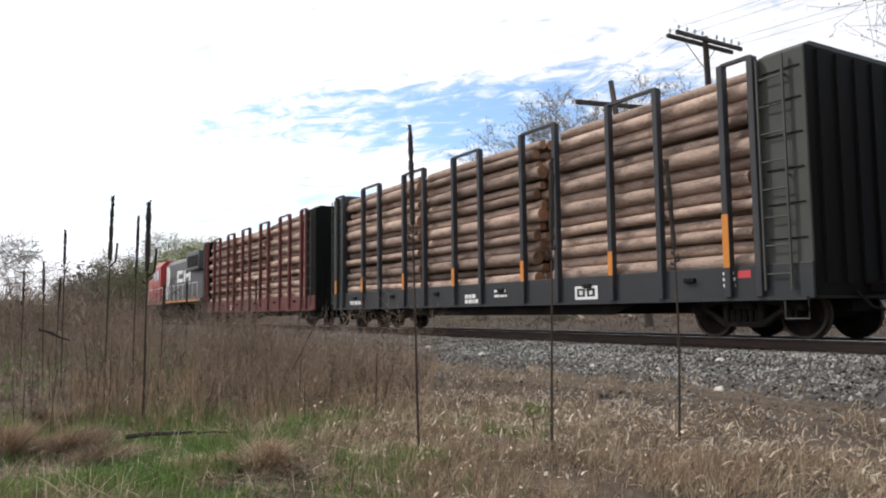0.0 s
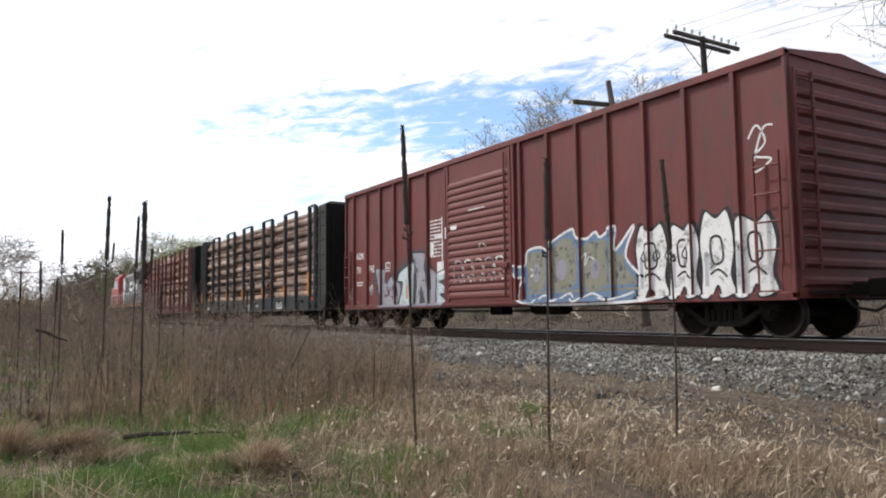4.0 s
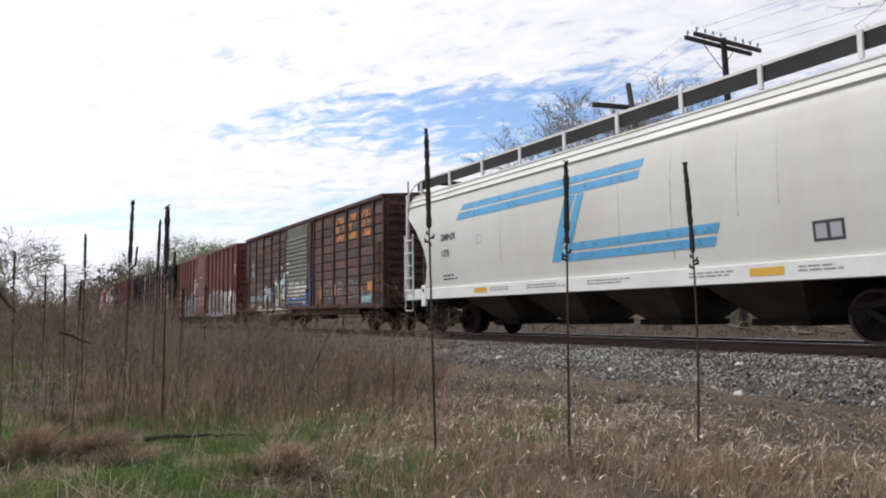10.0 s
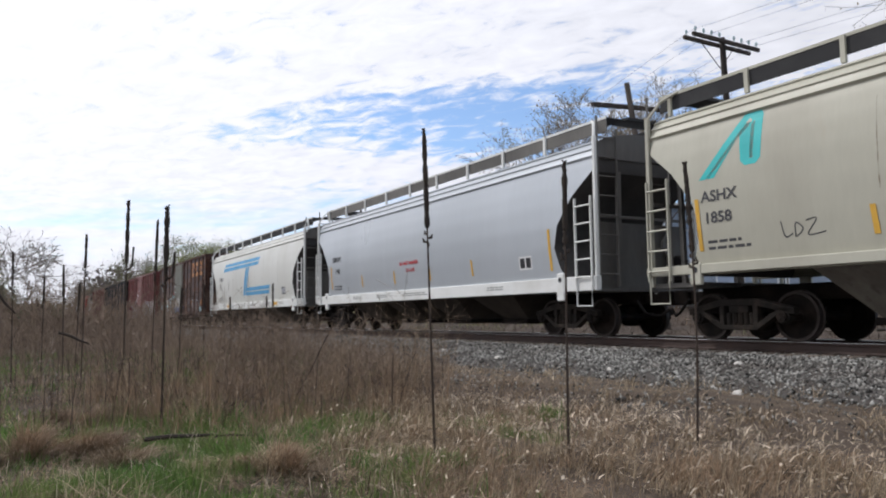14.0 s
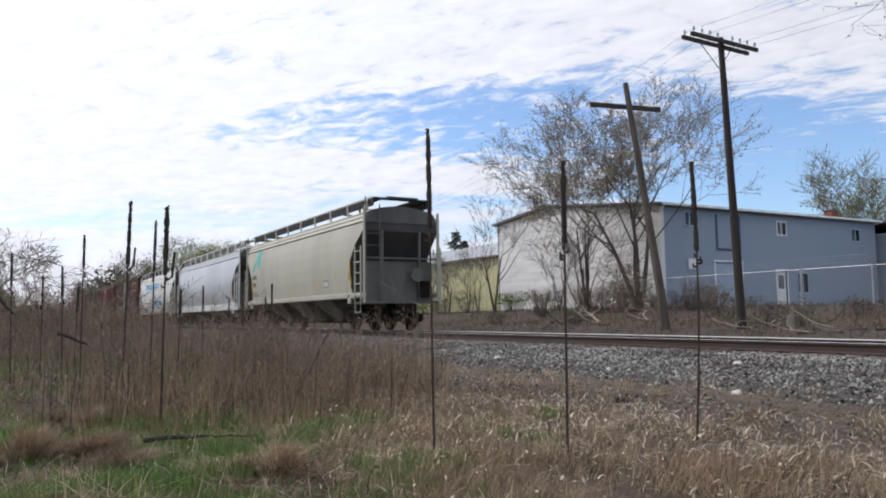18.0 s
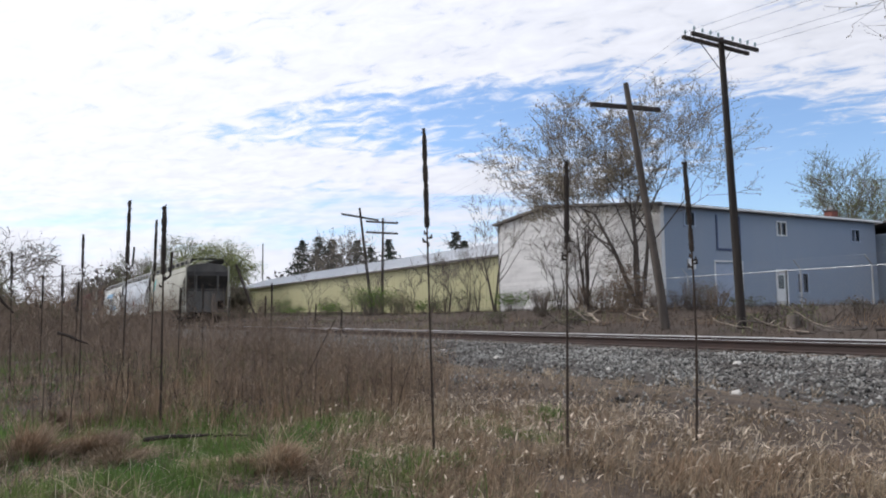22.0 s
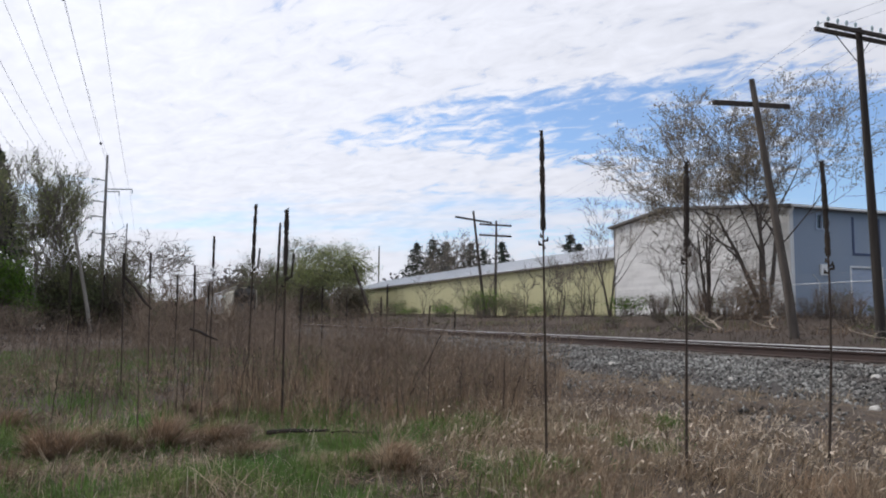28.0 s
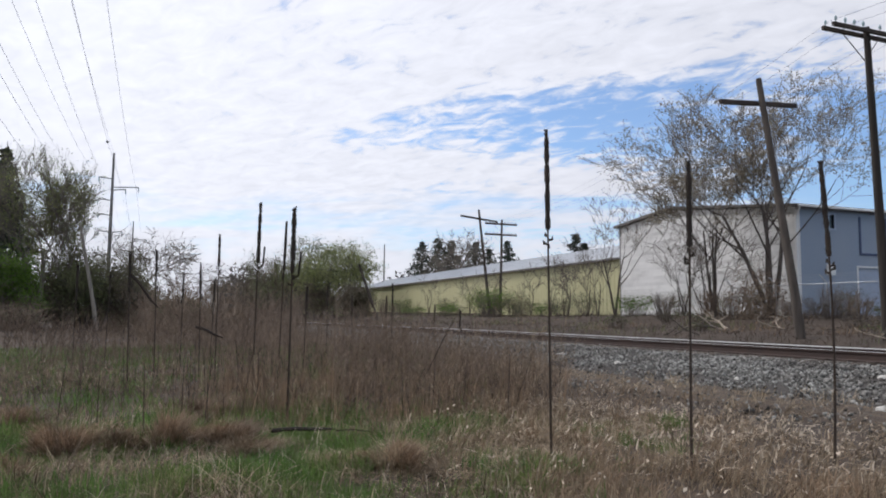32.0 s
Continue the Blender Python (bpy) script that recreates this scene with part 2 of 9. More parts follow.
M_WOODDARK = material("crossarm_timber", (0.045, 0.035, 0.03), 0.9, second=(0.08, 0.065, 0.05), amount=0.4, scale=2, fine=30, bump=0.3)
M_BLUE = material("blue_siding", (0.262, 0.315, 0.395), 0.6, second=(0.29, 0.335, 0.405), amount=0.45, scale=0.3, stretch=(1, 1, 0.4), fine=18, bump=0.05, contrast=0.06)
M_WHITEWALL = material("white_siding", (0.72, 0.71, 0.69), 0.7, vary=0.07, second=(0.56, 0.55, 0.53), amount=0.42, scale=0.5, stretch=(1, 1, 0.5), third=(0.45, 0.43, 0.40), third_amount=0.2, fine=14, bump=0.1, contrast=0.1)
M_TRIM = material("white_trim", (0.75, 0.75, 0.74), 0.5, second=(0.6, 0.6, 0.58), amount=0.3, scale=1.0, fine=20, bump=0.05, contrast=0.08)
M_ROOFEDGE = material("roof_edge", (0.13, 0.12, 0.115), 0.8, second=(0.2, 0.19, 0.18), amount=0.4, scale=0.8, fine=12, bump=0.2)
M_YELLOW = material("yellow_panel", (0.56, 0.53, 0.31), 0.55, second=(0.50, 0.48, 0.29), amount=0.4, scale=0.25, stretch=(1, 1, 0.3), fine=10, bump=0.05, contrast=0.08)
M_METALROOF = material("metal_roof", (0.62, 0.63, 0.64), 0.45, 0.3, second=(0.52, 0.53, 0.55), amount=0.4, scale=0.3, fine=10, bump=0.05, contrast=0.08)
M_GALV = material("galvanised_steel", (0.42, 0.43, 0.44), 0.5, 0.6, second=(0.33, 0.33, 0.33), amount=0.4, scale=1.5, fine=30, bump=0.05)
M_WIRE = material("wire", (0.07, 0.07, 0.075), 0.6, 0.3, fine=5, bump=0)
M_GLASS_DARK = material("window_glass", (0.05, 0.06, 0.075), 0.08, 0.0, second=(0.09, 0.10, 0.12), amount=0.4, scale=1.0, fine=3, bump=0.0, spec=0.8)
M_BRICK = material("chimney_brick", (0.20, 0.075, 0.06), 0.9, second=(0.24, 0.10, 0.075), amount=0.5, scale=4, fine=30, bump=0.3)

# ---- ground and track ----
def ground_z(x, y):
    """Height of the ground: flat on the near side, a bank beyond the track."""
    def ramp(v, a, b):
        u = min(1.0, max(0.0, (v - a) / (b - a)))
        return u * u * (3 - 2 * u)
    z = 0.30 * ramp(y, 13.0, 16.0) + 0.30 * ramp(y, 16.0, 20.0) + 0.65 * ramp(y, 20.0, 27.5) + 0.7 * ramp(y, 27.0, 33.0) * ramp(-x, 45.0, 120.0)
    z += 0.5 * ramp(-y, 2.0, 14.0) * ramp(-x, 8.0, 40.0)
    z += 0.05 * noise.noise(Vector((x * 0.35, y * 0.35, 1.7))) * (1.0 if y < 8.5 or y > 16 else 0.3)
    z += 0.25 * noise.noise(Vector((x * 0.06, y * 0.06, 4.2))) * ramp(abs(y - 12), 8.0, 22.0)
    return z


def make_ground():
    def stops(near, step, far):
        out, v, s = [0.0], 0.0, step
        while v < far:
            v += s
            if v > near:
                s *= 1.22
            out.append(v)
        return out
    xs = sorted({-v for v in stops(50, 0.5, 2600)} | set(stops(8, 0.8, 2600)))
    ys = sorted({-v for v in stops(8, 0.5, 2600)} | set(stops(34, 0.5, 2600)))
    vs = [(x, y, ground_z(x, y)) for y in ys for x in xs]
    n = len(xs)
    s = Shape().add(vs, [(j * n + i, j * n + i + 1, (j + 1) * n + i + 1, (j + 1) * n + i) for j in range(len(ys) - 1) for i in range(n - 1)])
    ob = s.part("ground", M_SOIL, smooth=True)
    tagged(ob, "brown soil with dead grass and green shoots beside the railway", "ground", kind="structure")


make_ground()
X_WEST, X_EAST = -420.0, 45.0


def make_track():
    bed = Shape()
    prof = [(-3.9, -0.55), (-3.5, -0.46), (-1.75, -0.215), (1.75, -0.215), (3.2, -0.42), (3.6, -0.6)]
    n = 260
    vs, fs = [], []
    for i in range(n + 1):
        x = X_WEST + (X_EAST - X_WEST) * (i / n) ** 0.6
        for y, z in prof:
            j = 0.10 * noise.noise(Vector((x * 0.9, y, 0)))
            vs.append((x, TRACK + y + (j * 2 if abs(y) > 3 else 0), RAIL + z + j * 0.25))
    k = len(prof)
    for i in range(n):
        for j in range(k - 1):
            fs.append((i * k + j, i * k + j + 1, (i + 1) * k + j + 1, (i + 1) * k + j))
    bed.add(vs, fs)
    tagged(bed.part("ballast", M_BALLAST, smooth=True), "grey crushed stone ballast bed under the railway track", "ballast", kind="structure")
    head = 0.036
    rail_prof = [(-0.07, -0.172), (0.07, -0.172), (0.07, -0.160), (0.012, -0.14), (0.010, -0.05), (head, -0.036), (head, -0.006), (head - 0.006, -0.002),
                 (-head + 0.006, -0.002), (-head, -0.006), (-head, -0.036), (-0.010, -0.05), (-0.012, -0.14), (-0.07, -0.160)]
    for side in (-1, 1):
        c = TRACK + side * 0.753
        r = Shape().extrude([(c + y, RAIL + z) for y, z in rail_prof], "x", X_WEST, X_EAST)
        ob = tagged(r.part("rail", M_RAIL), "rusty brown steel rail with a bright worn head", "rail", "rails of the track", "structure")
        cap = Shape().box(X_WEST, X_EAST, c - 0.031, c + 0.031, RAIL - 0.004, RAIL + 0.001)
        cap.box(X_WEST, X_EAST, min(c - side * 0.031, c - side * 0.0385), max(c - side * 0.031, c - side * 0.0385), RAIL - 0.015, RAIL + 0.0)
        cap.part("rail_head", M_RAILTOP, ob, "bright worn steel running surface")


make_track()

# ---- ties, stones, path ----
ballast = bpy.data.objects["ballast"]
rng = random.Random(11)
TIES = []
for q in range(4):
    s = Shape()
    h = [rng.uniform(-0.012, 0.012) for _ in range(4)]
    s.box(-0.115, 0.115, -1.30 + h[0], 1.30 + h[1], -0.36, -0.178 + h[2] * 0.3)
    TIES.append(s.mesh("tie", M_TIE, bevel=0.012))
for k in range(230):
    piece("tie", rng.choice(TIES), ballast, Matrix.Translation((6.0 - k * 0.5, TRACK + rng.uniform(-0.04, 0.04), RAIL + rng.uniform(-0.008, 0.0))) @ Matrix.Rotation(rng.uniform(-0.015, 0.015), 4, "Z"))
PLATE = Shape().box(-0.09, 0.09, -0.17, 0.17, -0.178, -0.160).mesh("tie_plate", M_RAIL)
for k in range(120):
    for side in (-1, 1):
        piece("tie_plate", PLATE, ballast, Matrix.Translation((6.0 - k * 0.5, TRACK + side * 0.753, RAIL)))


def scatter_stones():
    """Broken stone over the bed: twisted cubes of uneven size, joined."""
    g = np.random.default_rng(5)
    n = 84000
    u = g.random(n)
    x = 3.0 - 58.0 * u ** 1.7
    y = TRACK + np.where(g.random(n) < 0.86, -0.85 - 3.75 * g.random(n) ** 0.95, g.uniform(-0.8, 2.9, n))
    d = y - TRACK
    z = RAIL + np.interp(d, [-4.6, -3.9, -3.5, -1.75, 1.75, 3.2], [-0.52, -0.51, -0.46, -0.215, -0.215, -0.42])
    keep = (np.abs(np.abs(d) - 0.753) > 0.09) & ((d > -3.3) | (g.random(n) < np.interp(d, [-4.6, -3.9, -3.2], [0.05, 0.14, 0.8])))
    x, y, z = x[keep], y[keep], z[keep]
    # stray stones and clods on the path
    px_, py_ = 3.0 - 34 * g.random(1900) ** 1.4, g.uniform(5.9, 8.3, 1900)
    x, y = np.concatenate([x, px_]), np.concatenate([y, py_])
    z = np.concatenate([z, [ground_z(a, b) + 0.025 for a, b in zip(px_, py_)]])
    n = len(x)
    size = g.uniform(0.010, 0.028, n) * np.where(x < -25, 1.35, 1.0)
    octa = np.array([(1, 0.3, 0), (-1, 0, 0.3), (0.2, 1, 0), (0, -1, -0.2), (0.3, 0, 1), (0, 0.2, -1)], float)
    v = (octa[None] * g.uniform(0.7, 1.3, (n, 6, 1)) + g.normal(0, 0.22, (n, 6, 3))) * (1.15 * size[:, None, None] * g.uniform(0.55, 1.35, (n, 1, 3)))
    q = g.normal(size=(n, 4)); q /= np.linalg.norm(q, axis=1)[:, None]
    w, a, b, c = q.T
    R = np.stack([np.stack([1 - 2 * (b * b + c * c), 2 * (a * b - c * w), 2 * (a * c + b * w)], -1), np.stack([2 * (a * b + c * w), 1 - 2 * (a * a + c * c), 2 * (b * c - a * w)], -1),
                  np.stack([2 * (a * c - b * w), 2 * (b * c + a * w), 1 - 2 * (a * a + b * b)], -1)], 1)
    v = np.einsum("nij,nkj->nki", R, v) + np.stack([x, y, z + size * 0.35], -1)[:, None]
    f = np.array([(0, 2, 4), (2, 1, 4), (1, 3, 4), (3, 0, 4), (2, 0, 5), (1, 2, 5), (3, 1, 5), (0, 3, 5)])
    faces = (f[None] + 6 * np.arange(n)[:, None, None]).reshape(-1)
    ob = quick_mesh("ballast_stones", v.reshape(-1, 3), faces, np.arange(0, len(faces), 3), M_STONE)
    tagged(ob, "grey and brown crushed stones of the track ballast", "stones", kind="stuff")


scatter_stones()
M_PALEROCK = material("pale_limestone", (0.50, 0.48, 0.44), 0.9, second=(0.38, 0.36, 0.32), amount=0.4, scale=6, fine=30, bump=0.4)


def rock(x, y, z, r, seed):
    bm = bmesh.new()
    bmesh.ops.create_icosphere(bm, subdivisions=2, radius=1.0)
    for v in bm.verts:
        v.co *= 1 + 0.35 * noise.noise(v.co * 1.3 + Vector((seed, 0, 0)))
        v.co = Vector((v.co.x * r * 1.3, v.co.y * r, v.co.z * r * 0.8))
    me = bpy.data.meshes.new("rock")
    bm.to_mesh(me)
    bm.free()
    me.materials.append(M_PALEROCK)
    ob = new("rock", me)
    ob.matrix_basis = Matrix.Translation((x, y, z))
    tagged(ob, "pale loose rock at the edge of the ballast", "rock", "loose rocks")


for i, (x, y, z, r) in enumerate(((-13.6, 9.1, 0.12, 0.085), (-6.45, 7.85, 0.05, 0.055), (-5.2, 9.6, 0.2, 0.05), (-9.9, 8.9, 0.1, 0.06), (-3.4, 9.2, 0.14, 0.08), (-16.5, 9.4, 0.17, 0.08), (-8.1, 9.9, 0.24, 0.06))):
    rock(x, y, z, r, i * 3.1)
M_PATH = material("path_soil", (0.075, 0.055, 0.040), 0.95, second=(0.125, 0.092, 0.064), amount=0.5, scale=1.6, stretch=(0.35, 2.4, 1), third=(0.19, 0.142, 0.098), third_amount=0.36, fine=18, bump=1.0, bump_dist=0.05, contrast=0.4)


def make_path():
    vs, fs, n, k = [], [], 150, 6
    for i in range(n + 1):
        x = 6.0 - 70.0 * (i / n) ** 1.4
        for j in range(k):
            y = 6.6 + 1.75 * j / (k - 1) + 0.35 * noise.noise(Vector((x * 0.9, j * 0.4, 3)))
            edge = 0.0 if 0 < j < k - 1 else -0.05
            vs.append((x, y, ground_z(x, y) + 0.03 + edge + 0.015 * noise.noise(Vector((x * 2, y * 2, 9)))))
    fs = [(i * k + j, i * k + j + 1, (i + 1) * k + j + 1, (i + 1) * k + j) for i in range(n) for j in range(k - 1)]
    tagged(Shape().add(vs, fs).part("path", M_PATH, smooth=True), "bare brown earth track beside the ballast", "path", kind="structure")


make_path()

# ---- the train ----
M_BOXRED = material("boxcar_red_paint", (0.155, 0.034, 0.031), 0.6, vary=0.08, second=(0.115, 0.029, 0.027), amount=0.5, scale=0.9, stretch=(1.4, 1, 0.3), third=(0.085, 0.040, 0.034), third_amount=0.40, fine=18, bump=0.06, contrast=0.12)
M_BOXRED2 = material("boxcar_door_red", (0.14, 0.033, 0.029), 0.6, second=(0.125, 0.032, 0.025), amount=0.45, scale=0.9, stretch=(1, 1, 0.3), third=(0.10, 0.05, 0.04), third_amount=0.34, fine=18, bump=0.06, contrast=0.12)
M_RUSTBOX = material("weathered_brown_paint", (0.076, 0.060, 0.061), 0.75, vary=0.25, second=(0.17, 0.078, 0.046), amount=0.44, scale=0.55, stretch=(1, 1, 0.6), third=(0.062, 0.055, 0.058), third_amount=0.42, fine=24, bump=0.15, contrast=0.2, spec=0.25)
M_RUSTPOST = material("rusty_post_paint", (0.075, 0.045, 0.04), 0.8, second=(0.14, 0.06, 0.035), amount=0.42, scale=1.3, third=(0.035, 0.03, 0.03), third_amount=0.4, fine=24, bump=0.2, contrast=0.2, spec=0.2)
M_GREYDOOR = material("grey_green_door_paint", (0.125, 0.13, 0.105), 0.65, second=(0.085, 0.082, 0.066), amount=0.45, scale=0.8, stretch=(0.5, 1, 1.4), third=(0.17, 0.10, 0.06), third_amount=0.3, fine=20, bump=0.1, contrast=0.15)
# next four: grimy steel, darkened further for the shade under the cars
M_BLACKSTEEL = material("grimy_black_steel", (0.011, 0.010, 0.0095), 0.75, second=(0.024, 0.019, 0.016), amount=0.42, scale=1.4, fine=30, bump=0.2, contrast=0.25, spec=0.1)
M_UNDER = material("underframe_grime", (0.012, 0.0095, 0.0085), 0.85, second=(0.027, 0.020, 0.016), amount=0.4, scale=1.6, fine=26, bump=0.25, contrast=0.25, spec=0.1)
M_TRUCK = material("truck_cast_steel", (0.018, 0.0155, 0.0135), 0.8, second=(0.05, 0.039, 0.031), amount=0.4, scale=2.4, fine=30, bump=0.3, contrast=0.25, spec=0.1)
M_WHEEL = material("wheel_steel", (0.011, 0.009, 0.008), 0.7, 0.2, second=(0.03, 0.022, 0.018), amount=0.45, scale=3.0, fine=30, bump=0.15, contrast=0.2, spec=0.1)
M_TREAD = material("wheel_rim_steel", (0.06, 0.05, 0.045), 0.5, 0.5, second=(0.04, 0.033, 0.03), amount=0.4, scale=3.0, fine=30, bump=0.05, spec=0.1)
M_STAKE = material("stake_blue_black_paint", (0.024, 0.025, 0.030), 0.6, second=(0.042, 0.04, 0.04), amount=0.4, scale=1.2, fine=20, bump=0.1)
M_STAKERED = material("stake_dark_red_paint", (0.13, 0.032, 0.03), 0.65, second=(0.09, 0.03, 0.028), amount=0.45, scale=1.2, fine=20, bump=0.1)
M_DECK = material("sill_dark_grey_paint", (0.020, 0.022, 0.025), 0.6, second=(0.031, 0.032, 0.034), amount=0.4, scale=0.8, fine=18, bump=0.08)
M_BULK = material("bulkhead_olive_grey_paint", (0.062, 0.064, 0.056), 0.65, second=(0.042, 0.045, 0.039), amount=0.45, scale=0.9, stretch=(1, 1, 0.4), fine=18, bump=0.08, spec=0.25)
# near black: the shade on the cars' ends is put into this colour
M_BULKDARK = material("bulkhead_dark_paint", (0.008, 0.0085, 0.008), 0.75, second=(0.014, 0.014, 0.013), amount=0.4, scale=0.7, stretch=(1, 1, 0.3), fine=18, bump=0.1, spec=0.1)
M_ORANGE = material("safety_orange_paint", (0.55, 0.20, 0.03), 0.6, second=(0.42, 0.15, 0.04), amount=0.35, scale=2.0, fine=25, bump=0.05)
M_BARK = material("pine_log_bark", (0.34, 0.245, 0.20), 0.9, vary=0.42, second=(0.15, 0.10, 0.085), amount=0.42, scale=3.4, stretch=(0.6, 2, 2), third=(0.46, 0.35, 0.22), third_amount=0.37, fine=24, bump=0.8, bump_dist=0.02, contrast=0.45)
M_LOGEND = material("sawn_log_end", (0.30, 0.165, 0.092), 0.85, vary=0.35, second=(0.19, 0.10, 0.06), amount=0.45, scale=6.0, fine=40, bump=0.2, contrast=0.2)
M_HOP1 = material("hopper_off_white_paint", (0.60, 0.605, 0.57), 0.45, second=(0.54, 0.54, 0.50), amount=0.45, scale=0.5, stretch=(1, 1, 0.25), third=(0.47, 0.45, 0.40), third_amount=0.2, fine=10, bump=0.02, contrast=0.05)
M_HOP2 = material("hopper_light_grey_paint", (0.46, 0.49, 0.52), 0.32, 0.2, second=(0.425, 0.455, 0.485), amount=0.5, scale=0.4, stretch=(1, 1, 0.2), fine=8, bump=0.02, contrast=0.04)
M_HOP3 = material("hopper_cream_paint", (0.43, 0.42, 0.345), 0.5, second=(0.37, 0.355, 0.29), amount=0.45, scale=0.5, stretch=(1, 1, 0.2), third=(0.40, 0.36, 0.28), third_amount=0.24, fine=10, bump=0.02, contrast=0.07)
M_WHITEPAINT = material("white_trim_paint", (0.70, 0.71, 0.69), 0.5, second=(0.6, 0.6, 0.57), amount=0.4, scale=1.0, fine=15, bump=0.03, contrast=0.06)
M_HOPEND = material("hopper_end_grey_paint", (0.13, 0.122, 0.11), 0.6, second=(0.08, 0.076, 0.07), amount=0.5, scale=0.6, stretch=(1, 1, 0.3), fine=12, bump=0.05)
# darker copy of the end paint, for the shade under the hood
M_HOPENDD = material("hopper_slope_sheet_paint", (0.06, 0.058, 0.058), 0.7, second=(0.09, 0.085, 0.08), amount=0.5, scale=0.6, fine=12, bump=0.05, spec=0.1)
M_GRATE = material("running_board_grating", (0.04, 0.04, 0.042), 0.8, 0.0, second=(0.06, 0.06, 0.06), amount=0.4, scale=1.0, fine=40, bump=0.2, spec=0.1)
# grime, with the shade below the side sill put into the colour
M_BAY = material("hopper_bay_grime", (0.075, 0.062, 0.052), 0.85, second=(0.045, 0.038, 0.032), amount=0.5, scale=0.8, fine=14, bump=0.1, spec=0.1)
M_LOCOGREY = material("locomotive_black_grey_paint", (0.065, 0.068, 0.072), 0.5, second=(0.085, 0.085, 0.085), amount=0.4, scale=0.6, fine=14, bump=0.05)
M_LOCORED = material("locomotive_red_paint", (0.30, 0.022, 0.016), 0.45, second=(0.33, 0.028, 0.018), amount=0.4, scale=0.7, fine=14, bump=0.03)


def paint(name, col, rough=0.55):
    return material("paint_" + name, col, rough, second=tuple(c * 0.8 for c in col), amount=0.4, scale=1.5, fine=20, bump=0.02, contrast=0.08)


P_WHITE, P_BLACK, P_SILVER = paint("white", (0.72, 0.72, 0.71)), paint("black", (0.02, 0.02, 0.024)), paint("silver", (0.40, 0.41, 0.44))
P_BLUE, P_CYAN, P_YELLOW = paint("blue", (0.045, 0.13, 0.42)), paint("pale_cyan", (0.36, 0.60, 0.64)), paint("yellow", (0.62, 0.36, 0.05))
P_STRIPE, P_ORANGE, P_OLIVE = paint("stripe_blue", (0.10, 0.36, 0.62)), paint("faded_orange", (0.50, 0.21, 0.06)), paint("olive_grey", (0.24, 0.24, 0.19))
P_TEAL, P_RED, P_DARK = paint("teal", (0.04, 0.46, 0.46)), paint("red", (0.50, 0.05, 0.06)), paint("dark_grey", (0.055, 0.055, 0.06))
P_PINK, P_MUD = paint("pink", (0.55, 0.30, 0.33)), paint("mud_brown", (0.17, 0.125, 0.09))
TRAIN, WHEELS = [], []


def lettering(text, x, z, size, y, mat, parent, wide=1.0):
    """Painted letters that stand 3 mm off a side that faces -y."""
    cu = bpy.data.curves.new("lettering", "FONT")
    cu.body, cu.size, cu.extrude, cu.offset = text, size, 0.0, 0.006
    ob = bpy.data.objects.new("lettering", cu)
    me = bpy.data.meshes.new_from_object(ob)
    bpy.data.objects.remove(ob)
    me.materials.clear()
    me.materials.append(mat)
    o = new("lettering", me)
    o.parent = parent
    o.matrix_basis = Matrix.Translation((x, y - 0.003, z)) @ Matrix.Rotation(radians(90), 4, "X") @ Matrix.Diagonal((wide, 1, 1, 1))
    return o


def decal(name, polys, y, mat, parent, label=""):
    """Flat painted shapes on a side that faces -y; polys are outlines in (x, z)."""
    s = Shape()
    for q in polys:
        s.add([(px, y, pz) for px, pz in q], [tuple(range(len(q)))])
    return s.part(name, mat, parent, label)


def rect(x0, x1, z0, z1, slant=0.0):
    return [(x0, z0), (x1, z0), (x1 + slant, z1), (x0 + slant, z1)]


def small_print(parent, x, z, w, rows, y, mat, h=0.045, gap=0.085):
    """Rows of lettering too small to read, as bars."""
    rng = random.Random(int(x * 100) + rows)
    polys = []
    for r in range(rows):
        a = x
        end = x + w * rng.uniform(0.75, 1.0)
        while a < end:
            b = min(end, a + rng.uniform(0.08, 0.22))
            polys.append(rect(a, b, z - r * gap, z - r * gap + h))
            a = b + 0.035
    decal("small_print", polys, y - 0.003, mat, parent)


def make_wheelset():
    s = Shape()
    prof = [(0.0, -0.02), (0.09, -0.03), (0.11, -0.05), (0.30, 0.0), (0.36, 0.01), (0.375, 0.045), (0.425, 0.05), (0.42, -0.05), (0.45, -0.06), (0.45, -0.09), (0.36, -0.09), (0.30, -0.04), (0.11, -0.09), (0.09, -0.12), (0.0, -0.12)]
    n = 28
    for side in (-1, 1):
        vs, fs = [], []
        for r, q in prof:
            for k in range(n):
                a = k * math.tau / n
                vs.append((max(r, 0.004) * math.cos(a), side * (0.755 + q), max(r, 0.004) * math.sin(a)))
        for i in range(len(prof) - 1):
            s.slot = 1 if i in (5, 6, 7) else 0
            s.add([], [])
            base = len(s.v)
            fs = [(i * n + k, i * n + (k + 1) % n, (i + 1) * n + (k + 1) % n, (i + 1) * n + k) for k in range(n)]
            s.f.extend(tuple(base + v for v in q) for q in fs)
            s.m.extend([s.slot] * n)
        s.v.extend(vs)
        s.slot = 0
    s.tube([(0, -1.12, 0), (0, 1.12, 0)], 0.08, 10)
    for side in (-1, 1):
        s.tube([(0, side * 1.10, 0), (0, side * 1.20, 0)], 0.095, 8)
        for k in range(3):
            a = k * math.tau / 3
            s.box(-0.015 + 0.05 * math.cos(a), 0.015 + 0.05 * math.cos(a), side * 1.205 - 0.012, side * 1.205 + 0.012, -0.015 + 0.05 * math.sin(a), 0.015 + 0.05 * math.sin(a))
    return s.mesh("wheelset", [M_WHEEL, M_TREAD], smooth=True)


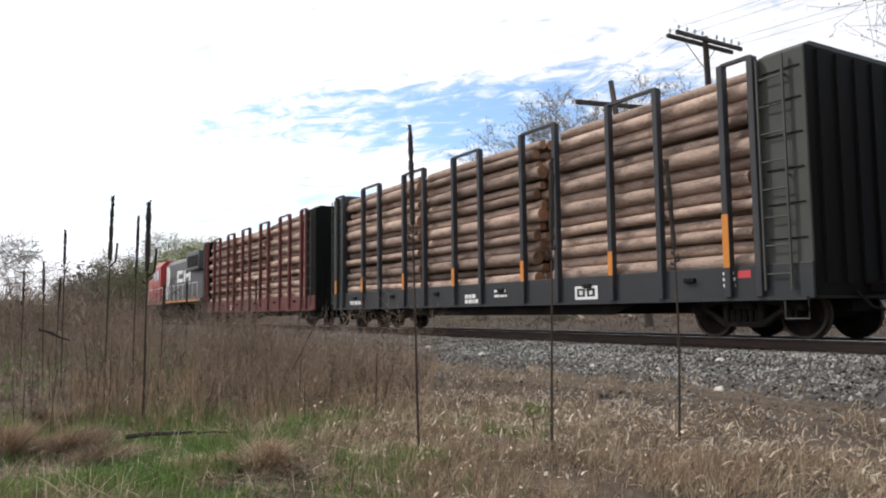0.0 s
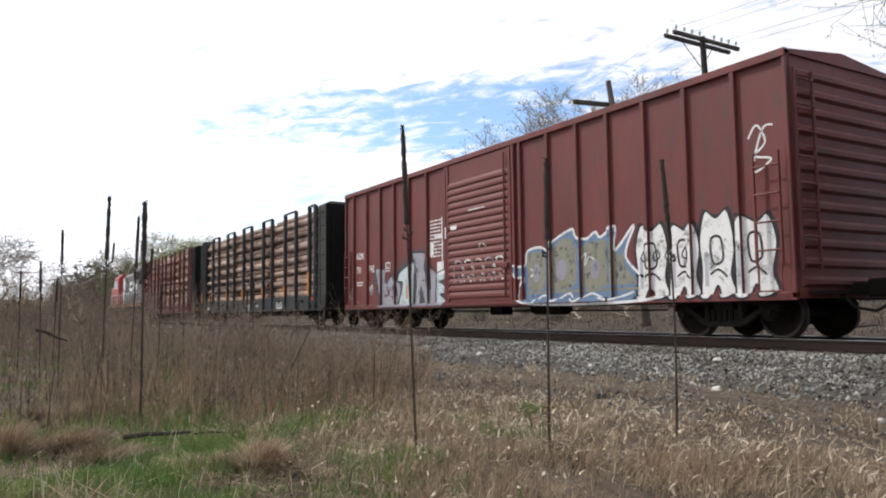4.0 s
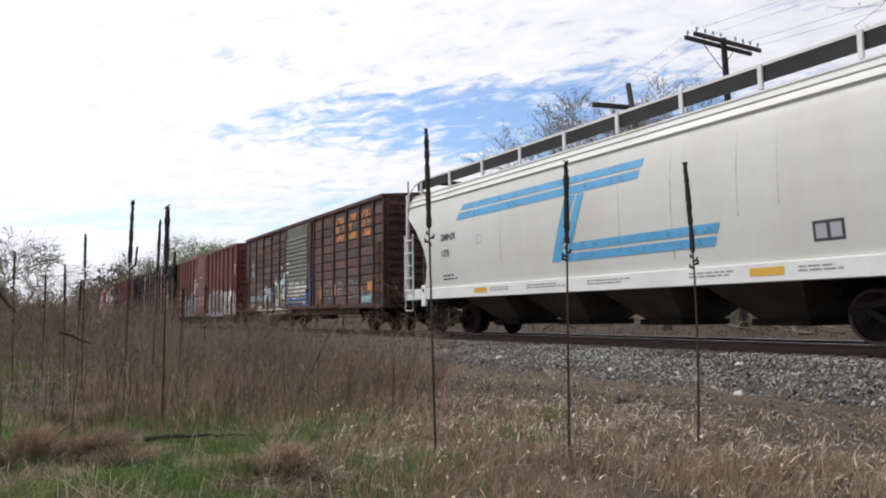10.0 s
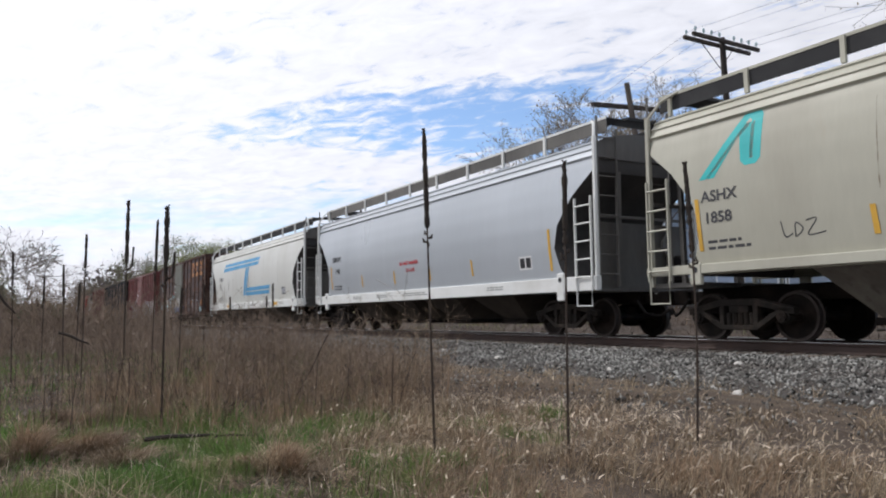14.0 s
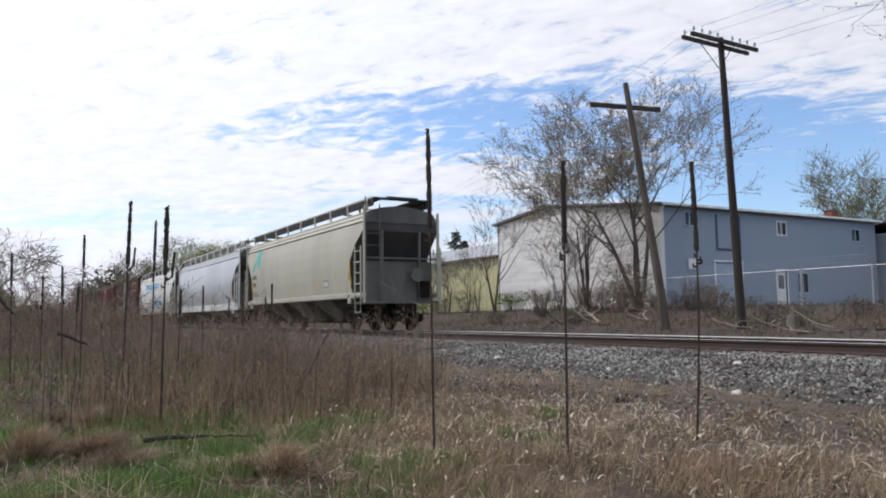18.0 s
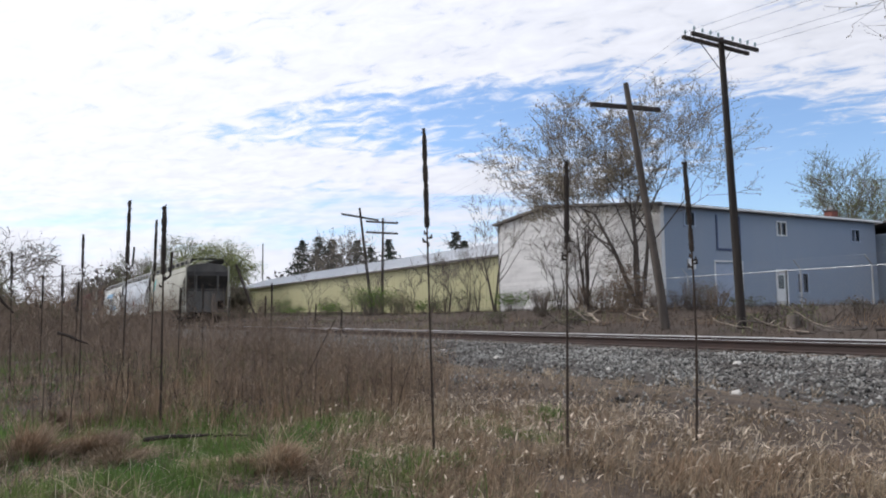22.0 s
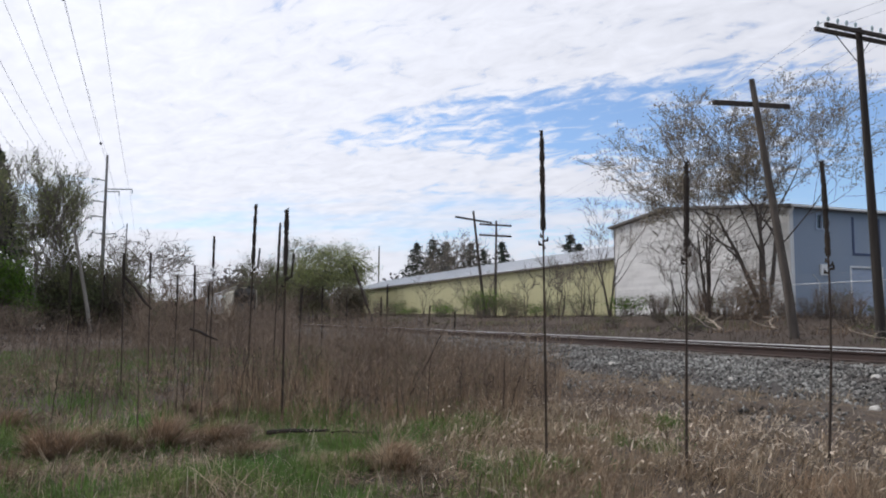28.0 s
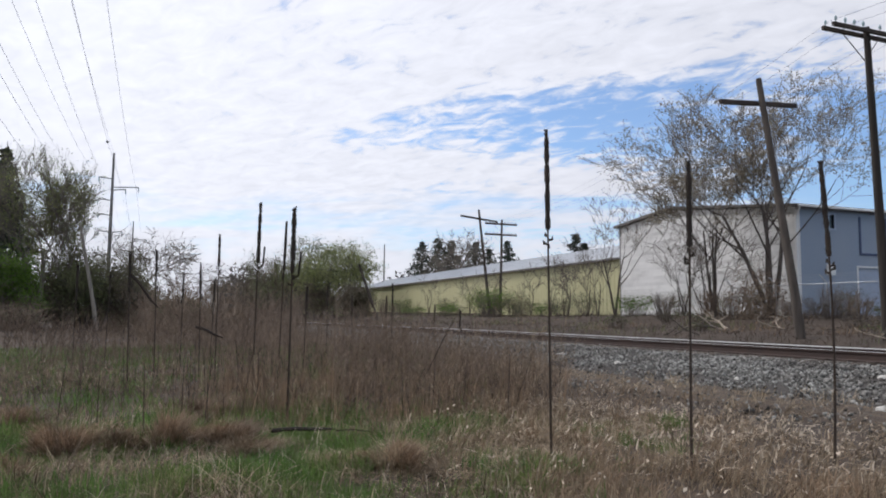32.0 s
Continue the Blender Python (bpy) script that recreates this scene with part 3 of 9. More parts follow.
def make_truck_mesh():
    s = Shape()
    for side in (-1, 1):
        y0, y1 = (side * 1.08 - 0.075, side * 1.08 + 0.075)
        top = [(-1.10, 0.46), (-1.10, 0.58), (-0.80, 0.64), (-0.40, 0.74), (0.40, 0.74), (0.80, 0.64), (1.10, 0.58), (1.10, 0.46), (0.78, 0.53), (0.36, 0.62), (-0.36, 0.62), (-0.78, 0.53)]
        s.extrude(top, "y", y0, y1)
        low = [(-0.86, 0.50), (-0.38, 0.20), (0.38, 0.20), (0.86, 0.50), (0.74, 0.53), (0.33, 0.29), (-0.33, 0.29), (-0.74, 0.53)]
        s.extrude(low, "y", y0, y1)
        for x in (-0.40, 0.30):
            s.box(x, x + 0.10, y0, y1, 0.28, 0.63)
        for k in range(5):
            x = -0.24 + k * 0.12
            s.tube([(x, side * 1.08, 0.29), (x, side * 1.08, 0.50)], 0.05, 8)
        for x in (-0.89, 0.89):
            s.tube([(x, side * 1.01, 0.425), (x, side * 1.155, 0.425)], 0.125, 12)
            s.box(x - 0.15, x + 0.15, y0, y1, 0.50, 0.58)
    s.box(-0.20, 0.20, -1.14, 1.14, 0.50, 0.66)
    s.tube([(0, 0, 0.6), (0, 0, 0.86)], 0.22, 14)
    for x in (-0.55, 0.55):
        s.box(x - 0.06, x + 0.06, -0.95, 0.95, 0.34, 0.42)
    return s.mesh("truck", [M_TRUCK], bevel=0.012)


WHEELSET, TRUCK = make_wheelset(), make_truck_mesh()


def add_trucks(car, xs):
    for x in xs:
        t = piece("truck", TRUCK, car, Matrix.Translation((x, 0, 0)))
        t["label"] = "cast steel truck with springs"
        for dx in (-0.89, 0.89):
            w = piece("wheelset", WHEELSET, t, Matrix.Translation((dx, 0, 0.425)))
            w["label"] = "steel wheels on an axle"
            WHEELS.append((w, dx))


def add_couplers(car, half, z=0.83):
    for d in (-1, 1):
        s = Shape()
        s.box(min(d * (half - 0.25), d * (half + 0.42)), max(d * (half - 0.25), d * (half + 0.42)), -0.09, 0.09, z - 0.1, z + 0.1)
        s.box(min(d * (half + 0.40), d * (half + 0.78)), max(d * (half + 0.40), d * (half + 0.78)), -0.17, 0.12, z - 0.16, z + 0.14)
        s.box(min(d * (half + 0.55), d * (half + 0.86)), max(d * (half + 0.55), d * (half + 0.86)), 0.02, 0.16, z - 0.12, z + 0.12)
        s.part("coupler", M_UNDER, car, "cast steel coupler", bevel=0.03)
        h = Shape().tube([(d * (half + 0.1), -0.45, z - 0.05), (d * (half + 0.35), -0.45, z - 0.32), (d * (half + 0.6), -0.3, z - 0.38), (d * (half + 0.8), -0.2, z - 0.25)], 0.03, 6)
        h.part("brake_hose", M_BLACKSTEEL, car)


def ladder(car, name, x0, x1, z0, z1, y, rungs, mat, r=0.018, stirrup=True):
    """A side ladder with two rails, rungs and a stirrup below."""
    s = Shape()
    for x in (x0, x1):
        s.bar((x, y, z0), (x, y, z1), 0.05, 0.03)
    for k in range(rungs):
        z = z0 + (k + 0.5) * (z1 - z0) / rungs
        s.tube([(x0, y - 0.02, z), (x1, y - 0.02, z)], r, 6)
    if stirrup:
        s.tube([(x0 + 0.02, y, z0), (x0 + 0.02, y, z0 - 0.42), (x1 - 0.02, y, z0 - 0.42), (x1 - 0.02, y, z0)], 0.02, 6)
    s.part(name, mat, car)


def boxcar(name_label, x0, x1, posts, door, m_panel, m_post, m_door, m_end, ribs, eave=4.60, sill=0.66, fishbelly=False):
    half = (x1 - x0) / 2
    mid = (x0 + x1) / 2
    car = thing("boxcar", pose(mid, TRACK, RAIL), name_label, "boxcar", "cars of the freight train")
    TRAIN.append((car, mid))
    yb, yp = 1.50, 1.575
    body = Shape().box(-half + 0.06, half - 0.06, -yb + 0.01, yb - 0.01, sill + 0.15, eave - 0.05)
    body.part("body", m_panel, car)
    zb = sill + (0.2 if fishbelly else 0.0)
    edges = sorted([-half] + posts + [half])
    # side sheets between the posts; the sheets of the weathered car are pressed into flat ribs
    for side in (-1, 1):
        for a, b in zip(edges, edges[1:]):
            if a >= door[0] - 0.2 and b <= door[1] + 0.2 or b - a < 0.3:
                continue
            s = Shape().box(a, b, side * (yb - 0.02) if side > 0 else -yb, yb if side > 0 else -yb + 0.02, zb, eave - 0.02)
            sheet = s.part("side_panel", m_panel, car)
            if ribs:
                n = 10
                pitch = (eave - 0.3 - zb - 0.1) / n
                for k in range(n):
                    z, h = zb + 0.12 + k * pitch, pitch - 0.055
                    y, out = side * yb, side * (yb + 0.032)
                    Shape().add([(a + 0.10, y, z), (b - 0.10, y, z), (b - 0.10, y, z + h), (a + 0.10, y, z + h),
                           (a + 0.14, out, z + 0.008), (b - 0.14, out, z + 0.008), (b - 0.14, out, z + h - 0.02), (a + 0.14, out, z + h - 0.02)],
                          [(4, 5, 6, 7), (0, 1, 5, 4), (1, 2, 6, 5), (2, 3, 7, 6), (3, 0, 4, 7)]).part("pressed_panel", m_panel, sheet)
        for p in posts:
            Shape().box(p - 0.045, p + 0.045, min(side * yb, side * yp), max(side * yb, side * yp), zb, eave - 0.06).part("side_post", m_post, car, bevel=0.01)
        # corner posts, top chord, sill
        for d in (-1, 1):
            Shape().box(d * half - 0.07 if d > 0 else -half, half if d > 0 else -half + 0.07, min(side * (yb - 0.05), side * (yp - 0.01)), max(side * (yb - 0.05), side * (yp - 0.01)), zb, eave).part("corner_post", m_post, car, bevel=0.01)
        Shape().box(-half, half, min(side * yb, side * (yp + 0.005)), max(side * yb, side * (yp + 0.005)), eave - 0.12, eave + 0.02).part("top_chord", m_post, car, bevel=0.012)
        Shape().box(-half, half, min(side * yb, side * (yp - 0.01)), max(side * yb, side * (yp - 0.01)), zb - 0.03, zb + 0.10).part("side_sill", m_post, car, bevel=0.01)
        if fishbelly:
            s = Shape().extrude([(-half + 0.4, 0.98), (-half + 2.1, 0.90), (-half + 2.8, 0.60), (half - 2.8, 0.60), (half - 2.1, 0.88), (half - 0.4, 1.0)], "y", side * 1.35 - 0.03, side * 1.35 + 0.03)
            s.part("fishbelly_sill", M_RUSTPOST, car)
        # sliding door with pressed ribs, tracks, lock bars
        s = Shape()
        dz0, dz1 = zb + 0.12, eave - 0.14
        yd = yb + 0.05
        s.box(door[0], door[1], min(side * yb, side * yd), max(side * yb, side * yd), dz0, dz1)
        dr = s.part("door", m_door, car, "sliding door with pressed ribs")
        n = 17
        for k in range(n):
            z = dz0 + 0.1 + k * (dz1 - dz0 - 0.55) / n
            y, out = side * yd, side * (yd + 0.035)
            Shape().add([(door[0] + 0.06, y, z), (door[1] - 0.06, y, z), (door[1] - 0.06, y, z + 0.15), (door[0] + 0.06, y, z + 0.15),
                   (door[0] + 0.09, out, z + 0.004), (door[1] - 0.09, out, z + 0.004), (door[1] - 0.09, out, z + 0.075), (door[0] + 0.09, out, z + 0.075)],
                  [(4, 5, 6, 7), (0, 1, 5, 4), (1, 2, 6, 5), (2, 3, 7, 6), (3, 0, 4, 7)]).part("door_rib", m_door, dr)
        for x in (door[0] + 0.03, door[1] - 0.03):
            Shape().box(x - 0.05, x + 0.05, min(side * yd, side * (yd + 0.03)), max(side * yd, side * (yd + 0.03)), dz0, dz1).part("door_edge", m_post, dr)
        Shape().tube([(door[1] - 0.22, side * (yd + 0.05), dz0 + 0.1), (door[1] - 0.22, side * (yd + 0.05), dz1 - 0.1)], 0.022, 6).part("lock_bar", m_post, dr)
        Shape().box(door[1] - 0.36, door[1] - 0.08, side * (yd + 0.06) - 0.03, side * (yd + 0.06) + 0.03, 1.55, 1.68).part("latch", m_post, dr, bevel=0.01)
        Shape().box(door[0] - 0.4, min(door[1] + 3.2, half - 0.2), min(side * yb, side * (yp + 0.03)), max(side * yb, side * (yp + 0.03)), zb + 0.02, zb + 0.11).part("door_track", m_post, car)
        ladder(car, "ladder", half - 0.62, half - 0.16, 1.2, 3.0, side * (yp + 0.05), 4, m_post)
        ladder(car, "ladder", -half + 0.16, -half + 0.62, 1.2, 2.6, side * (yp + 0.05), 4, m_post)
    # roof with cross ribs
    s = Shape().extrude([(-yp, eave), (0, eave + 0.17), (yp, eave), (yp, eave - 0.06), (-yp, eave - 0.06)], "x", -half, half)
    roof = s.part("roof", m_post, car)
    x = -half + 0.55
    while x < half:
        Shape().extrude([(-yp - 0.01, eave + 0.0), (0, eave + 0.20), (yp + 0.01, eave + 0.0), (yp, eave - 0.03), (0, eave + 0.15), (-yp, eave - 0.03)], "x", x - 0.05, x + 0.05).part("roof_rib", m_post, roof)
        x += 1.13
    # ends with horizontal corrugations
    for d in (-1, 1):
        s = Shape()
        xe = d * (half - 0.06)
        s.extrude([(-yb, zb), (yb, zb), (yb, eave), (0, eave + 0.15), (-yb, eave)], "x", xe - 0.02, xe + 0.02)
        end = s.part("end_wall", m_end, car, "corrugated end wall")
        n = 12
        for k in range(n):
            z = zb + 0.15 + k * (eave - zb - 0.3) / n
            out = xe + d * 0.07
            Shape().add([(xe, -1.38, z), (xe, 1.38, z), (xe, 1.38, z + 0.22), (xe, -1.38, z + 0.22), (out, -1.28, z + 0.07), (out, 1.28, z + 0.07), (out, 1.28, z + 0.14), (out, -1.28, z + 0.14)],
                  [(4, 5, 6, 7), (0, 1, 5, 4), (1, 2, 6, 5), (2, 3, 7, 6), (3, 0, 4, 7)]).part("end_rib", m_end, end)
        Shape().box(d * (half + 0.02) - 0.12, d * (half + 0.02) + 0.12, -1.2, 1.2, zb + 0.06, zb + 0.12).part("end_platform", M_BLACKSTEEL, car)
        s = Shape()
        for k in range(8):
            s.tube([(xe + d * 0.12, -1.42, 1.2 + k * 0.42), (xe + d * 0.12, -0.95, 1.2 + k * 0.42)], 0.016, 6)
        for y in (-1.42, -0.95):
            s.bar((xe + d * 0.1, y, 1.1), (xe + d * 0.1, y, 4.3), 0.04)
        s.part("end_ladder", m_post, car)
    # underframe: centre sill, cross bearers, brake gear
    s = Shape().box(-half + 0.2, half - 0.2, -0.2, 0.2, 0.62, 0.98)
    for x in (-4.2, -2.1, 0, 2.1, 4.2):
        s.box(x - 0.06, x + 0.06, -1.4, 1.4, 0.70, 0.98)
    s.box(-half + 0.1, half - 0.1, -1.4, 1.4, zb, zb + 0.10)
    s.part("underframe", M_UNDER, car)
    s = Shape().tube([(1.2, -0.85, 0.62), (2.3, -0.85, 0.62)], 0.2, 12)
    s.part("air_tank", M_UNDER, car, smooth=True)
    s = Shape().tube([(-5.2, -0.5, 0.52), (5.0, -0.5, 0.50)], 0.018, 5).tube([(-3.0, -0.7, 0.56), (1.0, -0.7, 0.54)], 0.014, 5).box(-0.6, -0.1, -0.95, -0.6, 0.42, 0.75)
    s.part("brake_rigging", M_UNDER, car)
    add_trucks(car, (-6.85, 6.85))
    add_couplers(car, half - 0.1)
    return car


# boxcar of plain red sheets
RED_POSTS = [-7.87, -6.85, -5.86, -4.9, -3.92, -2.87, -1.82, 1.30, 1.56, 2.58, 3.56, 4.5, 5.5, 6.5, 7.55]
red_car = boxcar("red steel boxcar with white lettering and silver graffiti", -5.07, 12.05, RED_POSTS, (-1.71, 1.2), M_BOXRED, M_BOXRED, M_BOXRED2, M_BOXRED, False)
lettering("AOK", -7.74, 2.30, 0.30, -1.5, P_WHITE, red_car, 0.95)
lettering("731", -7.74, 1.84, 0.30, -1.5, P_WHITE, red_car, 0.9)
lettering("742", -6.76, 1.84, 0.30, -1.5, P_WHITE, red_car, 0.9)
small_print(red_car, -7.72, 1.50, 0.6, 2, -1.5, P_WHITE)
for o, i in ((0.0, 0.03),):
    decal("panel_mark", [rect(-5.56, -5.24, 2.05, 2.08), rect(-5.56, -5.24, 1.80, 1.83), rect(-5.56, -5.53, 1.83, 2.05), rect(-5.27, -5.24, 1.83, 2.05), rect(-5.47, -5.34, 1.88, 1.92), rect(-5.47, -5.43, 1.92, 2.0)], -1.503, P_WHITE, red_car)
small_print(red_car, -2.74, 3.05, 0.7, 11, -1.5, P_WHITE, 0.038, 0.1)
decal("stencil_panel", [rect(-2.74, -2.55, 2.1, 2.45), rect(-2.5, -2.1, 2.55, 2.66), rect(-2.36, -2.02, 1.55, 1.9)], -1.504, P_WHITE, red_car)
decal("stencil_panel", [rect(-1.95, -1.9, 1.7, 3.1), rect(-1.78, -1.72, 2.5, 2.8)], -1.60, P_WHITE, red_car)
small_print(red_car, -0.6, 3.12, 0.9, 1, -1.585, P_WHITE, 0.03)
decal("panel_mark", [rect(-1.5, -1.2, 2.70, 2.80)], -1.59, P_WHITE, red_car)
P_VIOLET, P_BOXDOOR, P_CREAM = paint("violet_grey", (0.27, 0.26, 0.31)), paint("dull_red", (0.16, 0.045, 0.04)), paint("cream", (0.55, 0.48, 0.38))
P_GREYCYAN, P_BROWNSHEET = paint("grey_cyan", (0.20, 0.29, 0.31)), paint("brown_wash", (0.10, 0.062, 0.05))

def worn(mat, level=0.46, cache={}):
    """The same paint, flaked and thinned so that the steel shows through."""
    key = (mat.name, level)
    if key not in cache:
        m = mat.copy()
        m.name = "worn_" + mat.name
        nt = m.node_tree
        b, out = nt.nodes["Principled BSDF"], nt.nodes["Material Output"]
        n = nt.nodes.new("ShaderNodeTexNoise")
        n.inputs["Scale"].default_value, n.inputs["Detail"].default_value, n.inputs["Roughness"].default_value = 5.0, 8.0, 0.7
        tc = nt.nodes.new("ShaderNodeTexCoord")
        nt.links.new(tc.outputs["Object"], n.inputs["Vector"])
        r = nt.nodes.new("ShaderNodeMapRange")
        r.inputs["From Min"].default_value, r.inputs["From Max"].default_value, r.inputs["To Max"].default_value = level, level + 0.16, 0.85
        nt.links.new(n.outputs[0], r.inputs[0])
        t, mx = nt.nodes.new("ShaderNodeBsdfTransparent"), nt.nodes.new("ShaderNodeMixShader")
        nt.links.new(r.outputs[0], mx.inputs[0]); nt.links.new(b.outputs[0], mx.inputs[1]); nt.links.new(t.outputs[0], mx.inputs[2])
        nt.links.new(mx.outputs[0], out.inputs["Surface"])
        cache[key] = m
    return cache[key]


def ribbon(pts, w):
    """A band of even width along a smooth line through pts, as four-sided pieces."""
    line = []
    for i in range(len(pts) - 1):
        p0, p1, p2, p3 = (Vector(pts[max(0, min(len(pts) - 1, i + k))]) for k in (-1, 0, 1, 2))
        for q in range(6):
            u = q / 6
            line.append(0.5 * (2 * p1 + (p2 - p0) * u + (2 * p0 - 5 * p1 + 4 * p2 - p3) * u * u + (3 * p1 - p0 - 3 * p2 + p3) * u ** 3))
    line.append(Vector(pts[-1]))
    out = []
    for i, p in enumerate(line):
        d = (line[min(i + 1, len(line) - 1)] - line[max(i - 1, 0)]).normalized()
        out.append((p + Vector((-d.y, d.x)) * w / 2, p - Vector((-d.y, d.x)) * w / 2))
    return [[out[i][0], out[i][1], out[i + 1][1], out[i + 1][0]] for i in range(len(out) - 1)]


def cut(poly, lo, hi):
    """The part of a convex outline between two heights."""
    for level, keep in ((lo, 1), (hi, -1)):
        res = []
        for i, a in enumerate(poly):
            b = poly[(i + 1) % len(poly)]
            ia, ib = (a[1] - level) * keep >= 0, (b[1] - level) * keep >= 0
            if ia:
                res.append((a[0], a[1]))
            if ia != ib:
                u = (level - a[1]) / (b[1] - a[1])
                res.append((a[0] + (b[0] - a[0]) * u, level))
        poly = res
        if len(poly) < 3:
            return None
    return poly


SHEETS = [(0.87 + 0.12 + k * 0.334, 0.86 + 0.12 + k * 0.334 + 0.258) for k in range(10)]
SLATS = [(1.084 + k * 0.169, 1.084 + k * 0.169 + 0.07) for k in range(17)]


def clip_tri(poly, axis, level, keep):
    res = []
    for i, a in enumerate(poly):
        b = poly[(i + 1) % len(poly)]
        ia, ib = (a[axis] - level) * keep >= 0, (b[axis] - level) * keep >= 0
        if ia:
            res.append(a)
        if ia != ib:
            u = (level - a[axis]) / (b[axis] - a[axis])
            res.append((a[0] + (b[0] - a[0]) * u, a[1] + (b[1] - a[1]) * u))
    return res


def spray(name, polys, layer, mat, parent, faces, label=""):
    """Sprayed paint over every face of a car's side that an outline crosses: sheets, pressed ribs, posts, sill.
    faces: (y, x0, x1, z0, z1); outlines in (x, z) may be concave."""
    s = Shape()
    for poly in polys:
        pts = [Vector((a, b, 0)) for a, b in poly]
        for tri in geometry.tessellate_polygon([pts]):
            t3 = [(pts[k].x, pts[k].y) for k in tri]
            for y, x0, x1, z0, z1 in faces:
                q = t3
                for axis, level, keep in ((0, x0, 1), (0, x1, -1), (1, z0, 1), (1, z1, -1)):
                    q = clip_tri(q, axis, level, keep) if len(q) > 2 else q
                if len(q) > 2:
                    s.add([(a, y - 0.002 - 0.0012 * layer, b) for a, b in q], [tuple(range(len(q)))])
    return s.part(name, mat, parent, label) if s.v else None


def curve(pts, closed=True, steps=4):
    """A smooth outline through pts."""
    n, out = len(pts), []
    for i in range(n if closed else n - 1):
        p = [Vector(pts[(i + k) % n] if closed else pts[max(0, min(n - 1, i + k))]) for k in (-1, 0, 1, 2)]
        for q in range(steps):
            u = q / steps
            v = 0.5 * (2 * p[1] + (p[2] - p[0]) * u + (2 * p[0] - 5 * p[1] + 4 * p[2] - p[3]) * u * u + (3 * p[1] - p[0] - 3 * p[2] + p[3]) * u ** 3)
            out.append((v.x, v.y))
    return out if closed else out + [tuple(pts[-1])]


def outline(pts, w, closed=True):
    """A line of even width along pts."""
    return ribbon([*pts, pts[0]] if closed else pts, w)


def piece_of_wall(parent, faces, shadow, letters, label, edge, w=0.05, marks=()):
    """A painted piece: a dark or bright ground, letters with fills and edges, marks over them."""
    t = spray("graffiti", [shadow[1]], 0, worn(shadow[0], 0.56), parent, faces, label)
    for mat, poly in letters:
        tagged(spray("graffiti_fill", [poly], 1, worn(mat, 0.53), t, faces), kind="stuff")
    for mat, poly in letters:
        tagged(spray("graffiti_edge", outline(poly, w), 2, edge, t, faces), kind="stuff")
    for mat, polys in marks:
        tagged(spray("graffiti_mark", polys, 3, worn(mat, 0.56), t, faces), kind="stuff")
    return t


RED_FACES = [(-1.50, -8.5, -1.72, 0.6, 4.4), (-1.50, 1.22, 8.5, 0.6, 4.4), (-1.565, -8.5, 8.5, 0.63, 0.76), (-1.605, -2.1, 4.4, 0.68, 0.77)]
RED_FACES += [(-1.575, p - 0.045, p + 0.045, 0.66, 4.4) for p in RED_POSTS]
P_LAVENDER, P_PALEICE, P_GREYOLIVE, P_SKYBLUE = paint("lavender_grey", (0.32, 0.315, 0.36)), paint("ice_white", (0.50, 0.58, 0.60)), paint("grey_olive", (0.23, 0.225, 0.175)), paint("mid_blue", (0.13, 0.205, 0.32))
# lavender and black block letters
piece_of_wall(red_car, RED_FACES, (P_DARK, [(-6.35, 1.95), (-6.05, 1.55), (-5.5, 1.5), (-4.9, 1.72), (-4.3, 2.0), (-3.85, 2.35), (-3.0, 2.3), (-2.7, 1.6), (-1.9, 1.75), (-2.05, 1.35), (-1.95, 0.68), (-6.0, 0.68), (-6.1, 1.1), (-6.4, 1.45)]), [
    (P_LAVENDER, [(-6.28, 1.93), (-5.62, 1.86), (-5.58, 1.45), (-5.0, 1.7), (-4.9, 1.52), (-4.6, 1.42), (-4.55, 1.15), (-4.8, 0.69), (-5.75, 0.69), (-5.82, 1.05), (-6.1, 1.4)]),
    (P_PALEICE, [(-4.62, 1.72), (-3.65, 2.02), (-3.72, 1.6), (-3.8, 0.69), (-4.72, 0.69), (-4.5, 1.1), (-4.42, 1.42), (-4.75, 1.45)]),
    (P_LAVENDER, [(-3.82, 2.26), (-3.05, 2.2), (-3.1, 1.75), (-2.75, 1.15), (-2.78, 1.75), (-2.45, 1.6), (-2.5, 0.69), (-3.62, 0.69), (-3.55, 1.4)]),
    (P_PALEICE, [(-2.42, 1.58), (-1.95, 1.68), (-2.0, 1.42), (-2.22, 1.36), (-1.98, 1.22), (-2.0, 1.02), (-2.2, 1.0), (-1.96, 0.84), (-1.98, 0.69), (-2.45, 0.69)])],
    "lavender, white and black block-letter graffiti", P_BLACK, 0.035,
    [(P_BOXDOOR, [[(-5.45, 1.30), (-5.28, 1.18), (-5.26, 1.0), (-5.4, 1.08)], [(-5.1, 0.82), (-4.98, 1.05), (-4.86, 1.02), (-4.98, 0.8)]]), (P_ORANGE, [[(-4.2, 0.92), (-4.2, 1.32), (-4.04, 1.34), (-4.02, 0.92)]]), (P_DARK, [[(-3.4, 0.75), (-3.3, 1.35), (-3.05, 0.78)], [(-5.0, 1.4), (-4.8, 1.32), (-4.72, 0.95), (-4.9, 1.1)]]), (P_VIOLET, [[(-6.0, 0.69), (-6.0, 0.74), (-2.0, 0.74), (-2.0, 0.69)]])])
